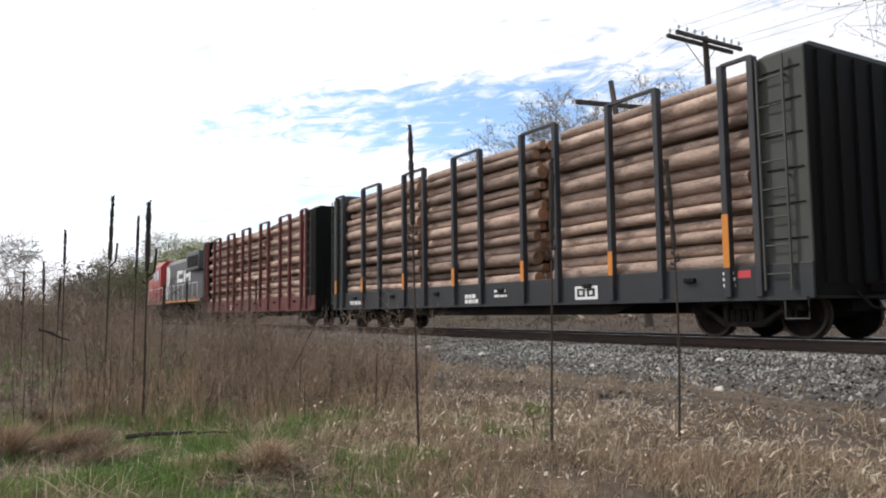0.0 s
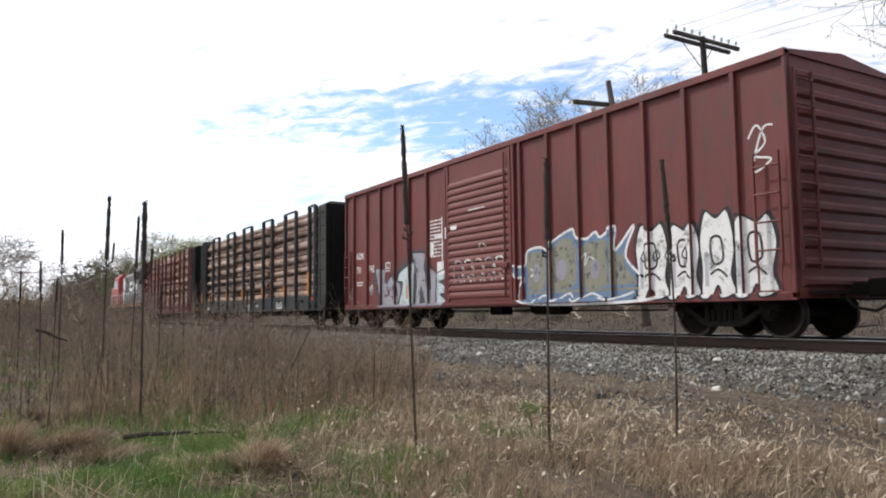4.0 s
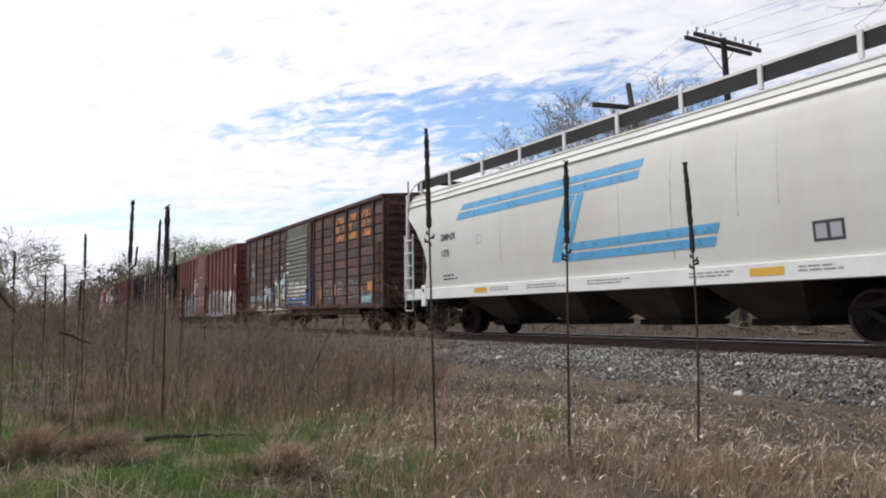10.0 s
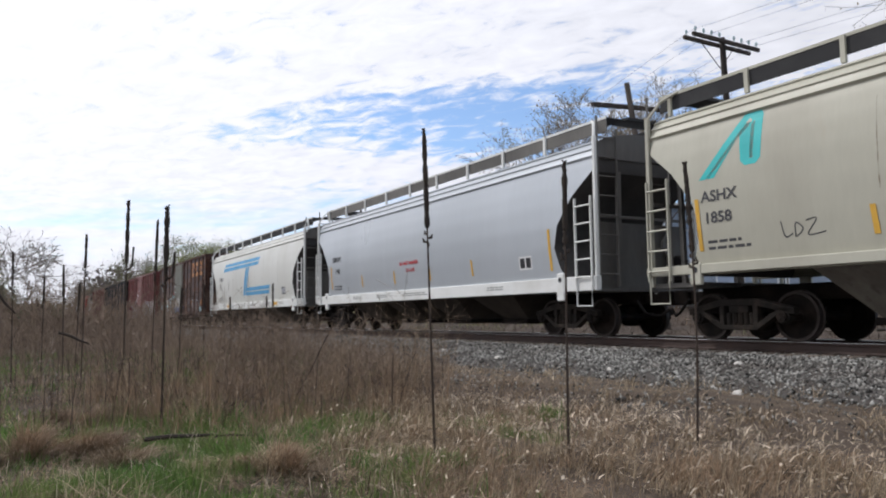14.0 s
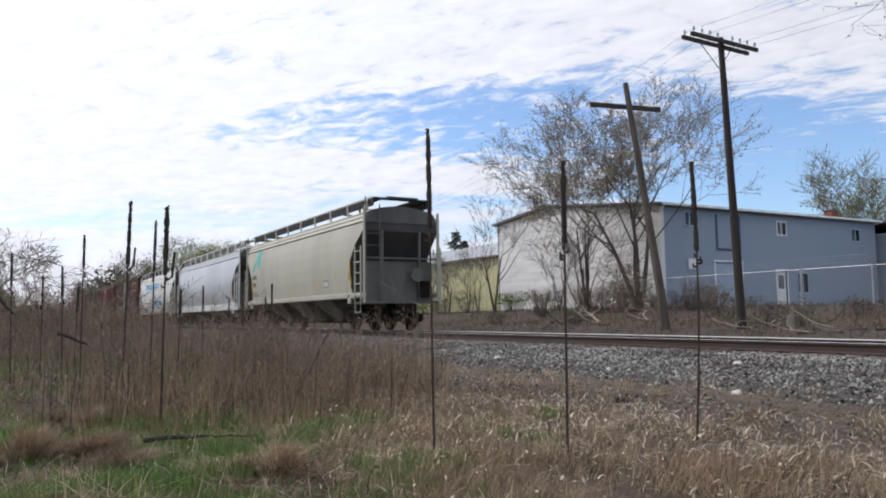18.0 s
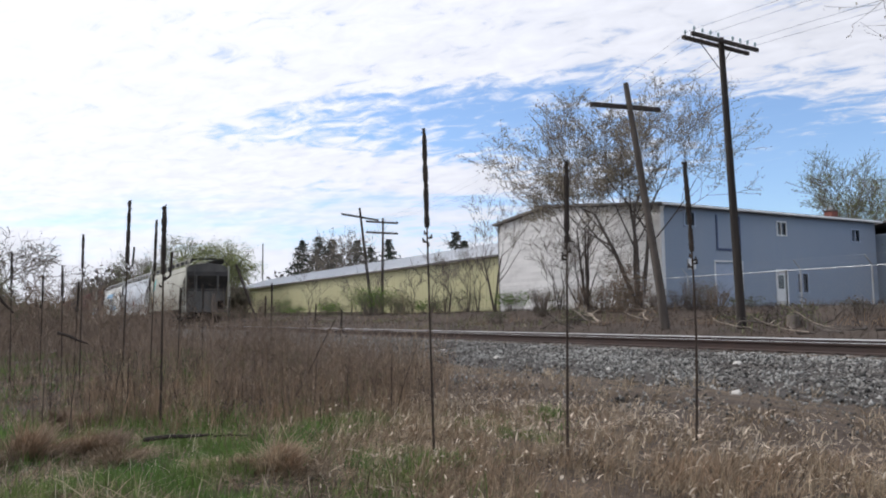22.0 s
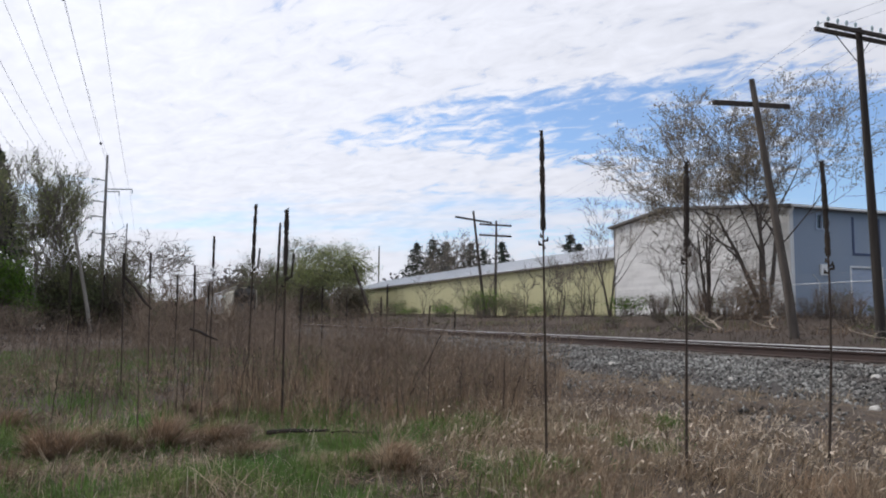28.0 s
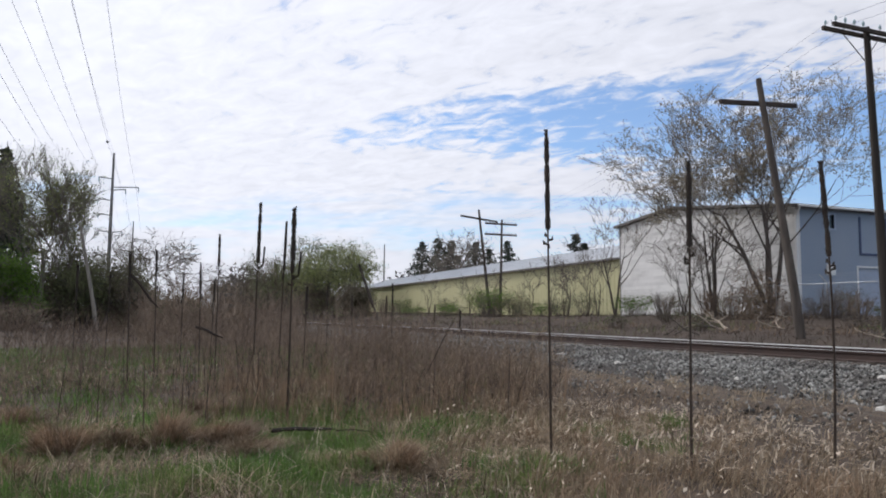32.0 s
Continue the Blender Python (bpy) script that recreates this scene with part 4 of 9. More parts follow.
# olive letters edged in white over blue
olive = [(1.05, 1.62), (1.62, 1.55), (1.75, 1.88), (2.2, 1.95), (2.5, 1.85), (2.62, 2.02), (3.3, 2.25), (3.42, 2.1), (3.75, 2.0), (4.05, 2.12), (4.2, 2.0), (4.62, 2.18), (4.6, 1.7), (5.15, 2.15), (4.9, 1.55), (5.5, 0.98), (5.4, 0.69), (1.66, 0.69), (1.62, 1.25), (1.35, 1.3)]
piece_of_wall(red_car, RED_FACES, (P_SKYBLUE, olive), [
    (P_GREYOLIVE, curve([(1.72, 1.8), (2.35, 1.8), (2.4, 1.2), (2.3, 0.98), (1.8, 0.98), (1.75, 1.4)])),
    (P_GREYOLIVE, curve([(2.5, 1.7), (2.9, 2.05), (3.35, 2.0), (3.5, 1.4), (3.3, 1.0), (2.6, 0.98), (2.48, 1.3)])),
    (P_GREYOLIVE, curve([(3.6, 1.85), (4.1, 1.95), (4.45, 1.85), (4.4, 1.2), (4.3, 0.98), (3.65, 0.98), (3.62, 1.4)])),
    (P_GREYOLIVE, [(4.5, 1.95), (4.75, 1.6), (5.0, 1.95), (4.85, 1.45), (5.2, 1.02), (4.5, 1.0)])],
    "grey-olive graffiti edged in white over blue", P_SKYBLUE, 0.03,
    [(P_WHITE, outline(olive, 0.055)), (P_VIOLET, [curve([(2.0, 1.55), (2.2, 1.5), (2.15, 1.2), (1.98, 1.2)]), curve([(2.85, 1.6), (3.1, 1.55), (3.05, 1.2), (2.8, 1.25)]), curve([(3.9, 1.5), (4.15, 1.5), (4.1, 1.2), (3.9, 1.2)])]),
     (P_WHITE, outline([(1.85, 1.5), (2.0, 1.35), (1.85, 1.3), (2.1, 1.42), (2.2, 1.3)], 0.025, False) + outline([(3.6, 1.6), (3.75, 1.7), (3.7, 1.45), (3.85, 1.62), (4.0, 1.55)], 0.025, False) + outline([(2.0, 0.70), (2.35, 0.86), (2.7, 0.72), (3.2, 0.88), (3.4, 0.7), (3.9, 0.86), (4.4, 0.72), (5.1, 0.86)], 0.04, False)),
     (P_GREYOLIVE, [rect(1.7, 5.2, 0.90, 0.95)])])
# white bubble letters with thick black shadows
for k, (x0, x1, top, dx) in enumerate(((5.15, 6.0, 2.12, 0.0), (5.95, 6.72, 2.05, 0.05), (6.68, 7.45, 2.2, 0.0), (7.4, 8.25, 2.05, 0.04))):
    m, w_ = (x0 + x1) / 2, x1 - x0
    body = curve([(x0 + 0.06, 1.2), (x0 + 0.02, 1.7), (x0 + 0.2 * w_, top), (m + dx, top - 0.12), (x1 - 0.2 * w_, top - 0.02), (x1 - 0.02, 1.6), (x1 - 0.1, 1.1), (x1 - 0.02, 0.78), (m + 0.1, 0.69), (m, 0.9), (m - 0.15, 0.69), (x0 + 0.04, 0.74)])
    piece_of_wall(red_car, RED_FACES, (P_BLACK, [(a + 0.05 * (1 if a > m else -1), b + (0.05 if b > 1.2 else -0.01)) for a, b in body]), [(P_WHITE, body)], "white bubble-letter graffiti with black shadows", P_BLACK, 0.04,
                  [(P_BLACK, outline(curve([(m - 0.12, 1.7), (m + 0.08, 1.72), (m + 0.12, 1.35), (m - 0.08, 1.3)]), 0.045) + outline([(m - 0.15, 1.1), (m + 0.02, 1.18), (m + 0.2, 1.05)], 0.04, False)), (P_SILVER, [rect(x0 + 0.12, x0 + 0.2, 0.9, 1.5)])])
spray("graffiti_mark", [q for x in (5.3, 5.6, 5.9, 6.3) for q in outline([(x, 1.5), (x + 0.1, 1.62), (x + 0.18, 1.5), (x + 0.06, 1.42)], 0.03)], 4, P_BLACK, red_car, RED_FACES)
DOOR_FACES = [(-1.55, -1.6, 1.1, 0.8, 4.4)] + [(-1.585, -1.6, 1.1, 0.782 + 0.1 + k * 0.1815, 0.782 + 0.1 + k * 0.1815 + 0.075) for k in range(17)]
rng = random.Random(17)
for k in range(5):      # worn letters across the door
    x = -1.35 + 0.47 * k
    tagged(spray("graffiti_mark", outline(curve([(x, 1.3), (x + 0.03, 1.75), (x + 0.25, 1.85), (x + 0.4, 1.7), (x + 0.36, 1.3), (x + 0.2, 1.42)]), 0.05) + [rect(x + 0.08, x + 0.2, 1.5, 1.58)], 2, worn((P_SILVER, P_WHITE, P_CREAM)[k % 3], 0.47), red_car, DOOR_FACES, "worn pale letters"), kind="stuff")
spray("graffiti_mark", outline(curve([(-0.15, 2.15), (0.0, 2.25), (0.12, 2.15), (0.0, 2.05)]), 0.03), 2, P_WHITE, red_car, DOOR_FACES)
spray("graffiti_mark", outline([(7.78, 3.3), (7.95, 3.5), (8.1, 3.2), (7.9, 3.0), (8.2, 2.9), (7.85, 2.75), (8.05, 3.4), (8.25, 3.45)], 0.035, False), 2, P_WHITE, red_car, RED_FACES, "small white tag")
spray("graffiti_mark", [[(-8.3, 1.15), (-8.05, 1.35), (-7.95, 1.1), (-8.1, 0.98), (-8.3, 1.0)], [(-6.78, 1.3), (-6.5, 1.45), (-6.45, 1.2), (-6.6, 1.05)]], 1, worn(P_SILVER, 0.44), red_car, RED_FACES, "rubbed-out paint")

# weathered brown boxcar with ribbed sheets and a grey door
RUST_POSTS = [-7.82, -6.62, -5.35, -4.05, -2.8, -1.84, 1.50, 1.82, 2.76, 4.02, 5.29, 6.48, 7.68]
rust_car = boxcar("rust-streaked brown boxcar with a grey-green door and graffiti", 13.95, 31.0, RUST_POSTS, (-1.72, 1.40), M_RUSTBOX, M_RUSTPOST, M_GREYDOOR, M_RUSTPOST, True, fishbelly=True)
for x0, x1 in ((4.25, 5.05), (5.52, 6.22), (6.72, 7.46)):      # the road's emblem, worn to plain blocks
    quads = [rect(x0, x0 + 0.26, 3.5, 4.15), rect(x0 + 0.08, x1 - 0.04, 4.0, 4.3), rect(x0 + 0.5, x1, 3.78, 3.95), rect(x0 + 0.02, x1 - 0.02, 3.34, 3.62)]
    decal("emblem", [c for q in quads for lo, hi in SHEETS for c in [cut(q, lo, hi)] if c], -1.536, worn(P_ORANGE), rust_car, "worn orange emblem")
RUST_EDGES = sorted([-8.525] + RUST_POSTS + [8.525])
RUST_FACES = [(-1.50, -8.5, -1.75, 0.86, 4.4), (-1.50, 1.45, 8.5, 0.86, 4.4), (-1.565, -8.5, 8.5, 0.84, 0.955), (-1.382, -8.1, 8.1, 0.6, 0.84)]
RUST_FACES += [(-1.532, a + 0.12, b - 0.12, lo, hi) for a, b in zip(RUST_EDGES, RUST_EDGES[1:]) if b - a > 0.5 and not (a > -1.9 and b < 1.6) for lo, hi in SHEETS]
RUST_FACES += [(-1.575, p - 0.045, p + 0.045, 0.86, 4.4) for p in RUST_POSTS]
GREY_FACES = [(-1.55, -1.66, 1.34, 0.9, 4.4)] + [(-1.585, -1.63, 1.31, lo, hi + 0.003) for lo, hi in SLATS]
P_MUDGREY = paint("brown_grey", (0.15, 0.115, 0.095))
# brown looping letters over pale blue, edged in white, on a cream ground
spray("graffiti_fill", [[(-6.35, 1.0), (-6.05, 0.80), (-5.8, 0.62), (-1.6, 0.72), (-1.2, 0.86), (-2.0, 1.05), (-6.0, 1.1)]], 0, worn(P_CREAM, 0.6), rust_car, RUST_FACES, "cream paint along the sill")
piece_of_wall(rust_car, RUST_FACES, (P_CYAN, [(-5.6, 0.98), (-5.6, 1.7), (-5.0, 1.95), (-4.6, 1.75), (-4.0, 1.9), (-3.4, 2.2), (-3.0, 1.85), (-2.4, 2.3), (-1.95, 2.6), (-1.9, 1.0)]), [
    (P_MUDGREY, curve([(-5.5, 1.35), (-5.45, 1.75), (-5.05, 1.88), (-4.75, 1.7), (-4.95, 1.6), (-5.2, 1.62), (-5.28, 1.35), (-5.05, 1.22), (-4.95, 1.4), (-4.75, 1.38), (-4.8, 1.05), (-5.2, 0.95)])),
    (P_MUDGREY, curve([(-4.6, 1.85), (-4.4, 1.88), (-4.3, 1.3), (-4.1, 1.2), (-3.95, 1.4), (-3.95, 1.85), (-3.72, 1.9), (-3.7, 1.1), (-4.0, 0.85), (-4.4, 0.9), (-4.6, 1.25)])),
    (P_MUDGREY, curve([(-3.6, 0.9), (-3.45, 1.8), (-3.2, 2.1), (-2.95, 1.8), (-2.85, 0.95), (-3.02, 0.95), (-3.1, 1.3), (-3.3, 1.3), (-3.38, 0.9)])),
    (P_MUDGREY, curve([(-2.75, 1.2), (-2.65, 1.85), (-2.3, 2.05), (-2.05, 1.9), (-2.3, 1.7), (-2.4, 1.5), (-2.05, 1.3), (-2.0, 1.0), (-2.4, 0.88), (-2.7, 0.98)]))],
    "brown and pale blue graffiti edged in white", P_WHITE, 0.05,
    [(P_YELLOW, [rect(-2.72, -2.5, 1.3, 1.65), rect(-5.62, -5.5, 1.2, 1.6)]), (P_WHITE, outline([(-3.45, 1.85), (-3.32, 2.35), (-3.15, 1.95)], 0.04, False) + outline([(-4.95, 1.75), (-4.9, 2.1), (-4.7, 1.8)], 0.04, False)), (P_PINK, outline([(-5.6, 0.98), (-5.2, 0.78), (-4.4, 0.86), (-3.6, 0.74), (-2.6, 0.85), (-1.7, 0.74)], 0.04, False)), (P_RED, outline([(-2.4, 2.25), (-1.98, 2.62)], 0.05, False))])
spray("graffiti_fill", [rect(-7.6, -5.7, 1.32, 1.62), rect(-7.6, -6.7, 1.12, 1.26)], 1, worn(P_GREYCYAN, 0.5), rust_car, RUST_FACES, "dull blue-green paint")
spray("graffiti_dot", [rect(-7.55, -7.2, 1.02, 1.24)], 2, worn(P_ORANGE, 0.5), rust_car, RUST_FACES)
spray("graffiti_mark", outline([(-6.4, 1.5), (-6.25, 1.66), (-6.1, 1.45), (-6.0, 1.7), (-5.9, 1.48)], 0.03, False), 2, P_CYAN, rust_car, RUST_FACES)
tagged(spray("graffiti_mark", outline(curve([(-7.45, 2.75), (-7.2, 2.95), (-7.0, 2.75), (-7.15, 2.55)]), 0.04) + outline([(-7.45, 3.0), (-7.35, 3.25), (-7.3, 3.0), (-7.15, 3.35), (-7.1, 3.05), (-6.9, 3.4)], 0.03, False) + outline([(-7.3, 2.7), (-7.1, 2.8), (-7.1, 2.65)], 0.04, False), 2, P_CYAN, rust_car, RUST_FACES, "small pale blue tag"), kind="stuff")
# the door: white letters, blue and red paint along its foot
piece_of_wall(rust_car, GREY_FACES, (P_BLUE, [(-1.66, 1.05), (-1.66, 1.55), (-0.9, 1.45), (0.2, 1.38), (1.34, 1.62), (1.34, 1.0)]), [
    (P_CREAM, curve([(-1.3, 1.5), (-1.25, 1.98), (-0.95, 2.1), (-0.55, 1.95), (-0.5, 1.5), (-0.9, 1.4)])),
    (P_WHITE, curve([(-0.5, 1.45), (-0.45, 1.9), (-0.1, 2.02), (0.2, 1.85), (0.15, 1.42)])),
    (P_WHITE, curve([(0.2, 1.55), (0.25, 1.85), (0.6, 1.98), (0.95, 1.85), (1.2, 1.62), (0.7, 1.45)]))],
    "white and blue graffiti across the door", P_SILVER, 0.04,
    [(P_YELLOW, [rect(-0.08, 0.06, 1.3, 1.75), rect(-1.5, -1.4, 1.4, 1.62)]), (P_DARK, [rect(-1.5, -0.8, 1.05, 1.22), rect(0.9, 1.3, 1.2, 1.3)]), (P_BOXDOOR, [rect(-0.2, 0.5, 1.05, 1.2), rect(-1.25, -1.05, 1.08, 1.16)]), (P_WHITE, [rect(0.62, 0.86, 1.06, 1.2), rect(-0.7, -0.3, 1.3, 1.36)]),
     (P_WHITE, outline([(0.1, 2.02), (0.25, 2.12), (0.32, 2.0), (0.5, 2.1), (0.55, 1.98), (0.7, 2.12), (0.85, 2.02), (1.0, 2.14)], 0.03, False))])
decal("graffiti_band", [rect(1.42, 1.54, 1.2, 2.5)], -1.588, worn(P_BLUE), rust_car, "blue paint")
# at the far end: a pale blue tag, notices, thin chalk lines
spray("graffiti_fill", [[(6.55, 1.0), (6.6, 1.38), (6.78, 1.2), (6.95, 1.35), (7.2, 1.28), (7.5, 1.42), (7.55, 1.0)]], 1, worn(P_GREYCYAN, 0.52), rust_car, RUST_FACES, "pale blue tag")
tagged(spray("graffiti_mark", outline([(6.6, 1.6), (6.75, 1.3), (6.8, 1.05), (6.95, 1.25), (7.1, 1.05), (7.15, 1.28), (7.35, 1.1), (7.5, 1.3)], 0.05, False), 2, P_CYAN, rust_car, RUST_FACES), kind="stuff")
for a, b, c, d in ((7.18, 7.56, 1.42, 1.72), (2.5, 2.66, 1.22, 1.7), (4.1, 4.22, 1.3, 1.75)):
    decal("notice", [rect(a, b, c, d)], -1.537, P_ORANGE, rust_car)
for a, b, c, d in ((-1.6, -1.15, 2.86, 2.93), (-1.6, -1.25, 2.45, 2.53), (-2.35, -2.2, 2.72, 2.8)):
    decal("notice", [rect(a, b, c, d)], -1.592, P_WHITE, rust_car)
chalk = outline([(2.9, 1.3), (3.1, 1.8), (3.3, 1.3), (3.15, 1.35)], 0.025, False) + outline(curve([(3.45, 1.3), (3.4, 1.75), (3.65, 1.85), (3.8, 1.6), (3.7, 1.25)]), 0.025) + outline([(4.45, 1.35), (4.45, 1.75), (4.8, 1.75), (4.8, 1.35)], 0.035) + outline([(4.6, 1.75), (4.6, 1.35)], 0.03, False) + outline([(4.45, 1.55), (4.8, 1.55)], 0.03, False)
chalk += outline(curve([(5.5, 1.5), (5.6, 1.8), (5.9, 1.75), (5.7, 1.55), (5.95, 1.4), (5.7, 1.2), (5.5, 1.3)]), 0.025) + outline(curve([(6.0, 1.3), (6.1, 1.7), (6.35, 1.6), (6.3, 1.3)]), 0.025) + outline([(5.2, 1.25), (5.4, 1.6), (5.35, 1.8)], 0.025, False)
tagged(spray("chalk_scribble", chalk, 2, worn(P_SILVER, 0.52), rust_car, RUST_FACES, "thin pale scribbled lines"), kind="stuff")


def log_car(x0, x1, m_stake, m_sill, dark_red):
    half, mid = (x1 - x0) / 2, (x0 + x1) / 2
    car = thing("log_car", pose(mid, TRACK, RAIL), ("dark red" if dark_red else "black") + " bulkhead flat car with stakes, loaded with logs", "flat car", "cars of the freight train")
    TRAIN.append((car, mid))
    k = half / 9.35
    frames = [(-8.89, -8.34), (-6.69, -5.46), (-3.77, -2.54), (-0.91, 0.36), (2.15, 3.38), (5.07, 6.36), (7.85, 8.45)]
    Shape().box(-half, half, -1.45, 1.45, 1.02, 1.16).part("deck", m_sill, car)
    for side in (-1, 1):
        y = side * 1.5
        Shape().box(-half, half, y - 0.05, y + 0.05, 0.66, 1.22).part("side_sill", m_sill, car, bevel=0.012)
        Shape().box(-half + 0.1, half - 0.1, y - 0.09, y + 0.09, 0.64, 0.70).part("sill_flange", m_sill, car)
        for i, (a, b) in enumerate(frames):
            a, b = a * k, b * k
            s = Shape()
            for x in (a, b):
                s.box(x - 0.06, x + 0.06, side * 1.565 - 0.07, side * 1.565 + 0.07, 0.70, 4.66)
            s.bar((a, side * 1.565, 4.66), (b, side * 1.565, 4.66), 0.07)
            st = s.part("stake", m_stake, car, bevel=0.01)
            if side < 0 and not dark_red:
                for x, z in ((a, 1.68),) if i < 6 else ((a, 2.1),):
                    Shape().box(x - 0.062, x + 0.062, -1.638, -1.625, 1.2, z).part("orange_mark", M_ORANGE, st, "orange painted foot")
        for x in (-7.4, -4.6, -1.9, 1.2, 4.3, 7.0):
            Shape().box(x * k - 0.12, x * k + 0.12, side * 1.56 - 0.05, side * 1.56 + 0.05, 0.98, 1.06).part("winch", M_BLACKSTEEL, car, bevel=0.01)
    for d in (-1, 1):
        xa, xb = sorted((d * (half - 0.85), d * half))
        s = Shape().box(xa, xb, -1.52, 1.52, 0.66, 4.58)
        s.extrude([(-1.52, 4.58), (1.52, 4.58), (1.3, 4.70), (-1.3, 4.70)], "x", xa + 0.02, xb - 0.02)
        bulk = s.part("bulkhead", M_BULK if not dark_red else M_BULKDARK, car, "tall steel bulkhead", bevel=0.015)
        # end ribs and face carry their shade in the near-black colour
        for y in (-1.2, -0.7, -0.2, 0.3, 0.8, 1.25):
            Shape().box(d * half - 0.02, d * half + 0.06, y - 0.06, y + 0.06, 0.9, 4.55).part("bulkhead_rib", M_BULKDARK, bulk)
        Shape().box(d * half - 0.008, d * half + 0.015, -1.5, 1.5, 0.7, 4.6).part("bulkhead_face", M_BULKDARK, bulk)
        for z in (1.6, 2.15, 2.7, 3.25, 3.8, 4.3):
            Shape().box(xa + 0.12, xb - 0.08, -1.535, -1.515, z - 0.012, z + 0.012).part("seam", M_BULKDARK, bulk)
        s = Shape()
        for z in [1.05 + 0.45 * q for q in range(8)]:
            s.tube([(xa + 0.06, -1.60, z), (xa + 0.52, -1.60, z)], 0.014, 6)
        for x in (xa + 0.06, xa + 0.52):
            s.bar((x, -1.60, 0.8), (x, -1.60, 4.55), 0.035)
            for z in (1.2, 2.6, 4.2):
                s.bar((x, -1.60, z), (x, -1.51, z), 0.03)
        s.tube([(xb - 0.5, -1.55, 0.68), (xb - 0.5, -1.55, 0.35), (xb - 0.1, -1.55, 0.35), (xb - 0.1, -1.55, 0.68)], 0.018, 6)
        s.part("ladder", M_BULK, car)
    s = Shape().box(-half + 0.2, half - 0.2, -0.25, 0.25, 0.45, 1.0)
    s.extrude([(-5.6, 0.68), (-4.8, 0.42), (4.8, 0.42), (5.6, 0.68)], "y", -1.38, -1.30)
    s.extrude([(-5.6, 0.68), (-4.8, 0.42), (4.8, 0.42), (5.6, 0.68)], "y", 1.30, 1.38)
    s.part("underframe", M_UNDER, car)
    add_trucks(car, (-7.75 * k, 7.75 * k))
    add_couplers(car, half - 0.1)
    if not dark_red:
        decal("stencil_panel", [rect(3.9, 4.6, 0.74, 1.02)], -1.553, P_WHITE, car)
        decal("stencil_mark", [rect(3.97, 4.22, 0.80, 0.97), rect(4.28, 4.52, 0.80, 0.97)], -1.556, P_BLACK, car)
        decal("stencil_mark", [rect(4.04, 4.15, 0.84, 0.93), rect(4.35, 4.45, 0.84, 0.93)], -1.558, P_WHITE, car)
        small_print(car, -0.45, 0.86, 0.7, 2, -1.55, P_WHITE, 0.10, 0.13)
        small_print(car, 0.9, 0.98, 0.55, 2, -1.55, P_WHITE, 0.06, 0.12)
        small_print(car, -7.8, 0.80, 1.0, 1, -1.55, P_WHITE, 0.12)
        decal("stencil_panel", [rect(8.0, 8.25, 1.02, 1.14)], -1.553, P_RED, car)
        small_print(car, 7.7, 1.08, 0.28, 3, -1.55, P_WHITE, 0.05, 0.1)
    else:
        small_print(car, -3.0, 0.9, 0.8, 2, -1.55, P_WHITE, 0.08, 0.13)
    return car, mid


def make_log(seed, length):
    """One debarked-in-patches pine log along x, with sawn ends."""
    rng = random.Random(seed)
    n, m = 11, 9
    s = Shape()
    r0 = rng.uniform(0.105, 0.162)
    vs = []
    bx, bz = rng.uniform(-0.03, 0.03), rng.uniform(-0.03, 0.03)
    for i in range(m):
        u = i / (m - 1)
        for k in range(n):
            a = k * math.tau / n
            r = r0 * (1.0 - 0.16 * u) * (1 + 0.07 * noise.noise(Vector((math.cos(a) * 1.5, math.sin(a) * 1.5, u * 5 + seed))))
            bend = math.sin(u * math.pi)
            vs.append(((u - 0.5) * length, r * math.cos(a) + bx * bend, r * math.sin(a) + bz * bend))
    s.add(vs, [(i * n + k, i * n + (k + 1) % n, (i + 1) * n + (k + 1) % n, (i + 1) * n + k) for i in range(m - 1) for k in range(n)])
    s.slot = 1
    s.f += [tuple(range(n)), tuple(range((m - 1) * n, m * n))]
    s.m += [1, 1]
    return s.mesh("log", [M_BARK, M_LOGEND], smooth=True)


LOGS = [make_log(q, 5.25) for q in range(9)]


def load_logs(mid, k, spans, seed):
    rng = random.Random(seed)
    for c in spans:
        x = mid + c * k
        st = thing("log_stack", pose(x, TRACK, RAIL), "stack of brown pine logs between the stakes of a flat car", "logs", "log stacks on the flat cars")
        TRAIN.append((st, x))
        z, row = 1.29, 0
        while z < 4.46:
            y = -1.34 + (0.0 if row % 2 == 0 else 0.13)
            while y < 1.36:
                flip = rng.random() < 0.5
                m = Matrix.Translation((rng.uniform(-0.14, 0.14), y + rng.uniform(-0.02, 0.02), z + rng.uniform(-0.02, 0.02)))
                m = m @ Matrix.Rotation(math.pi if flip else 0.0, 4, "Z") @ Matrix.Rotation(rng.uniform(0, 6.28), 4, "X") @ Matrix.Rotation(rng.uniform(-0.006, 0.006), 4, "Z")
                q = rng.uniform(0.9, 1.08)
                piece("log", rng.choice(LOGS), st, m @ Matrix.Diagonal((k * rng.uniform(0.985, 1.0), q, q, 1)))
                y += 0.262
            z += 0.240
            row += 1


car, mid = log_car(-45.0, -27.45, M_STAKERED, M_STAKERED, True)
load_logs(mid, 0.93, (-5.75, 0.0, 5.75), 3)
car, mid = log_car(-25.65, -6.95, M_STAKE, M_DECK, False)
load_logs(mid, 1.0, (-5.75, -0.12, 5.75), 5)


# half width of a hopper's bulging side at each height
SIDE_PROFILE = [(1.18, 1.45), (1.5, 1.505), (2.0, 1.555), (2.5, 1.578), (3.0, 1.568), (3.4, 1.53), (3.72, 1.475), (3.86, 1.44)]


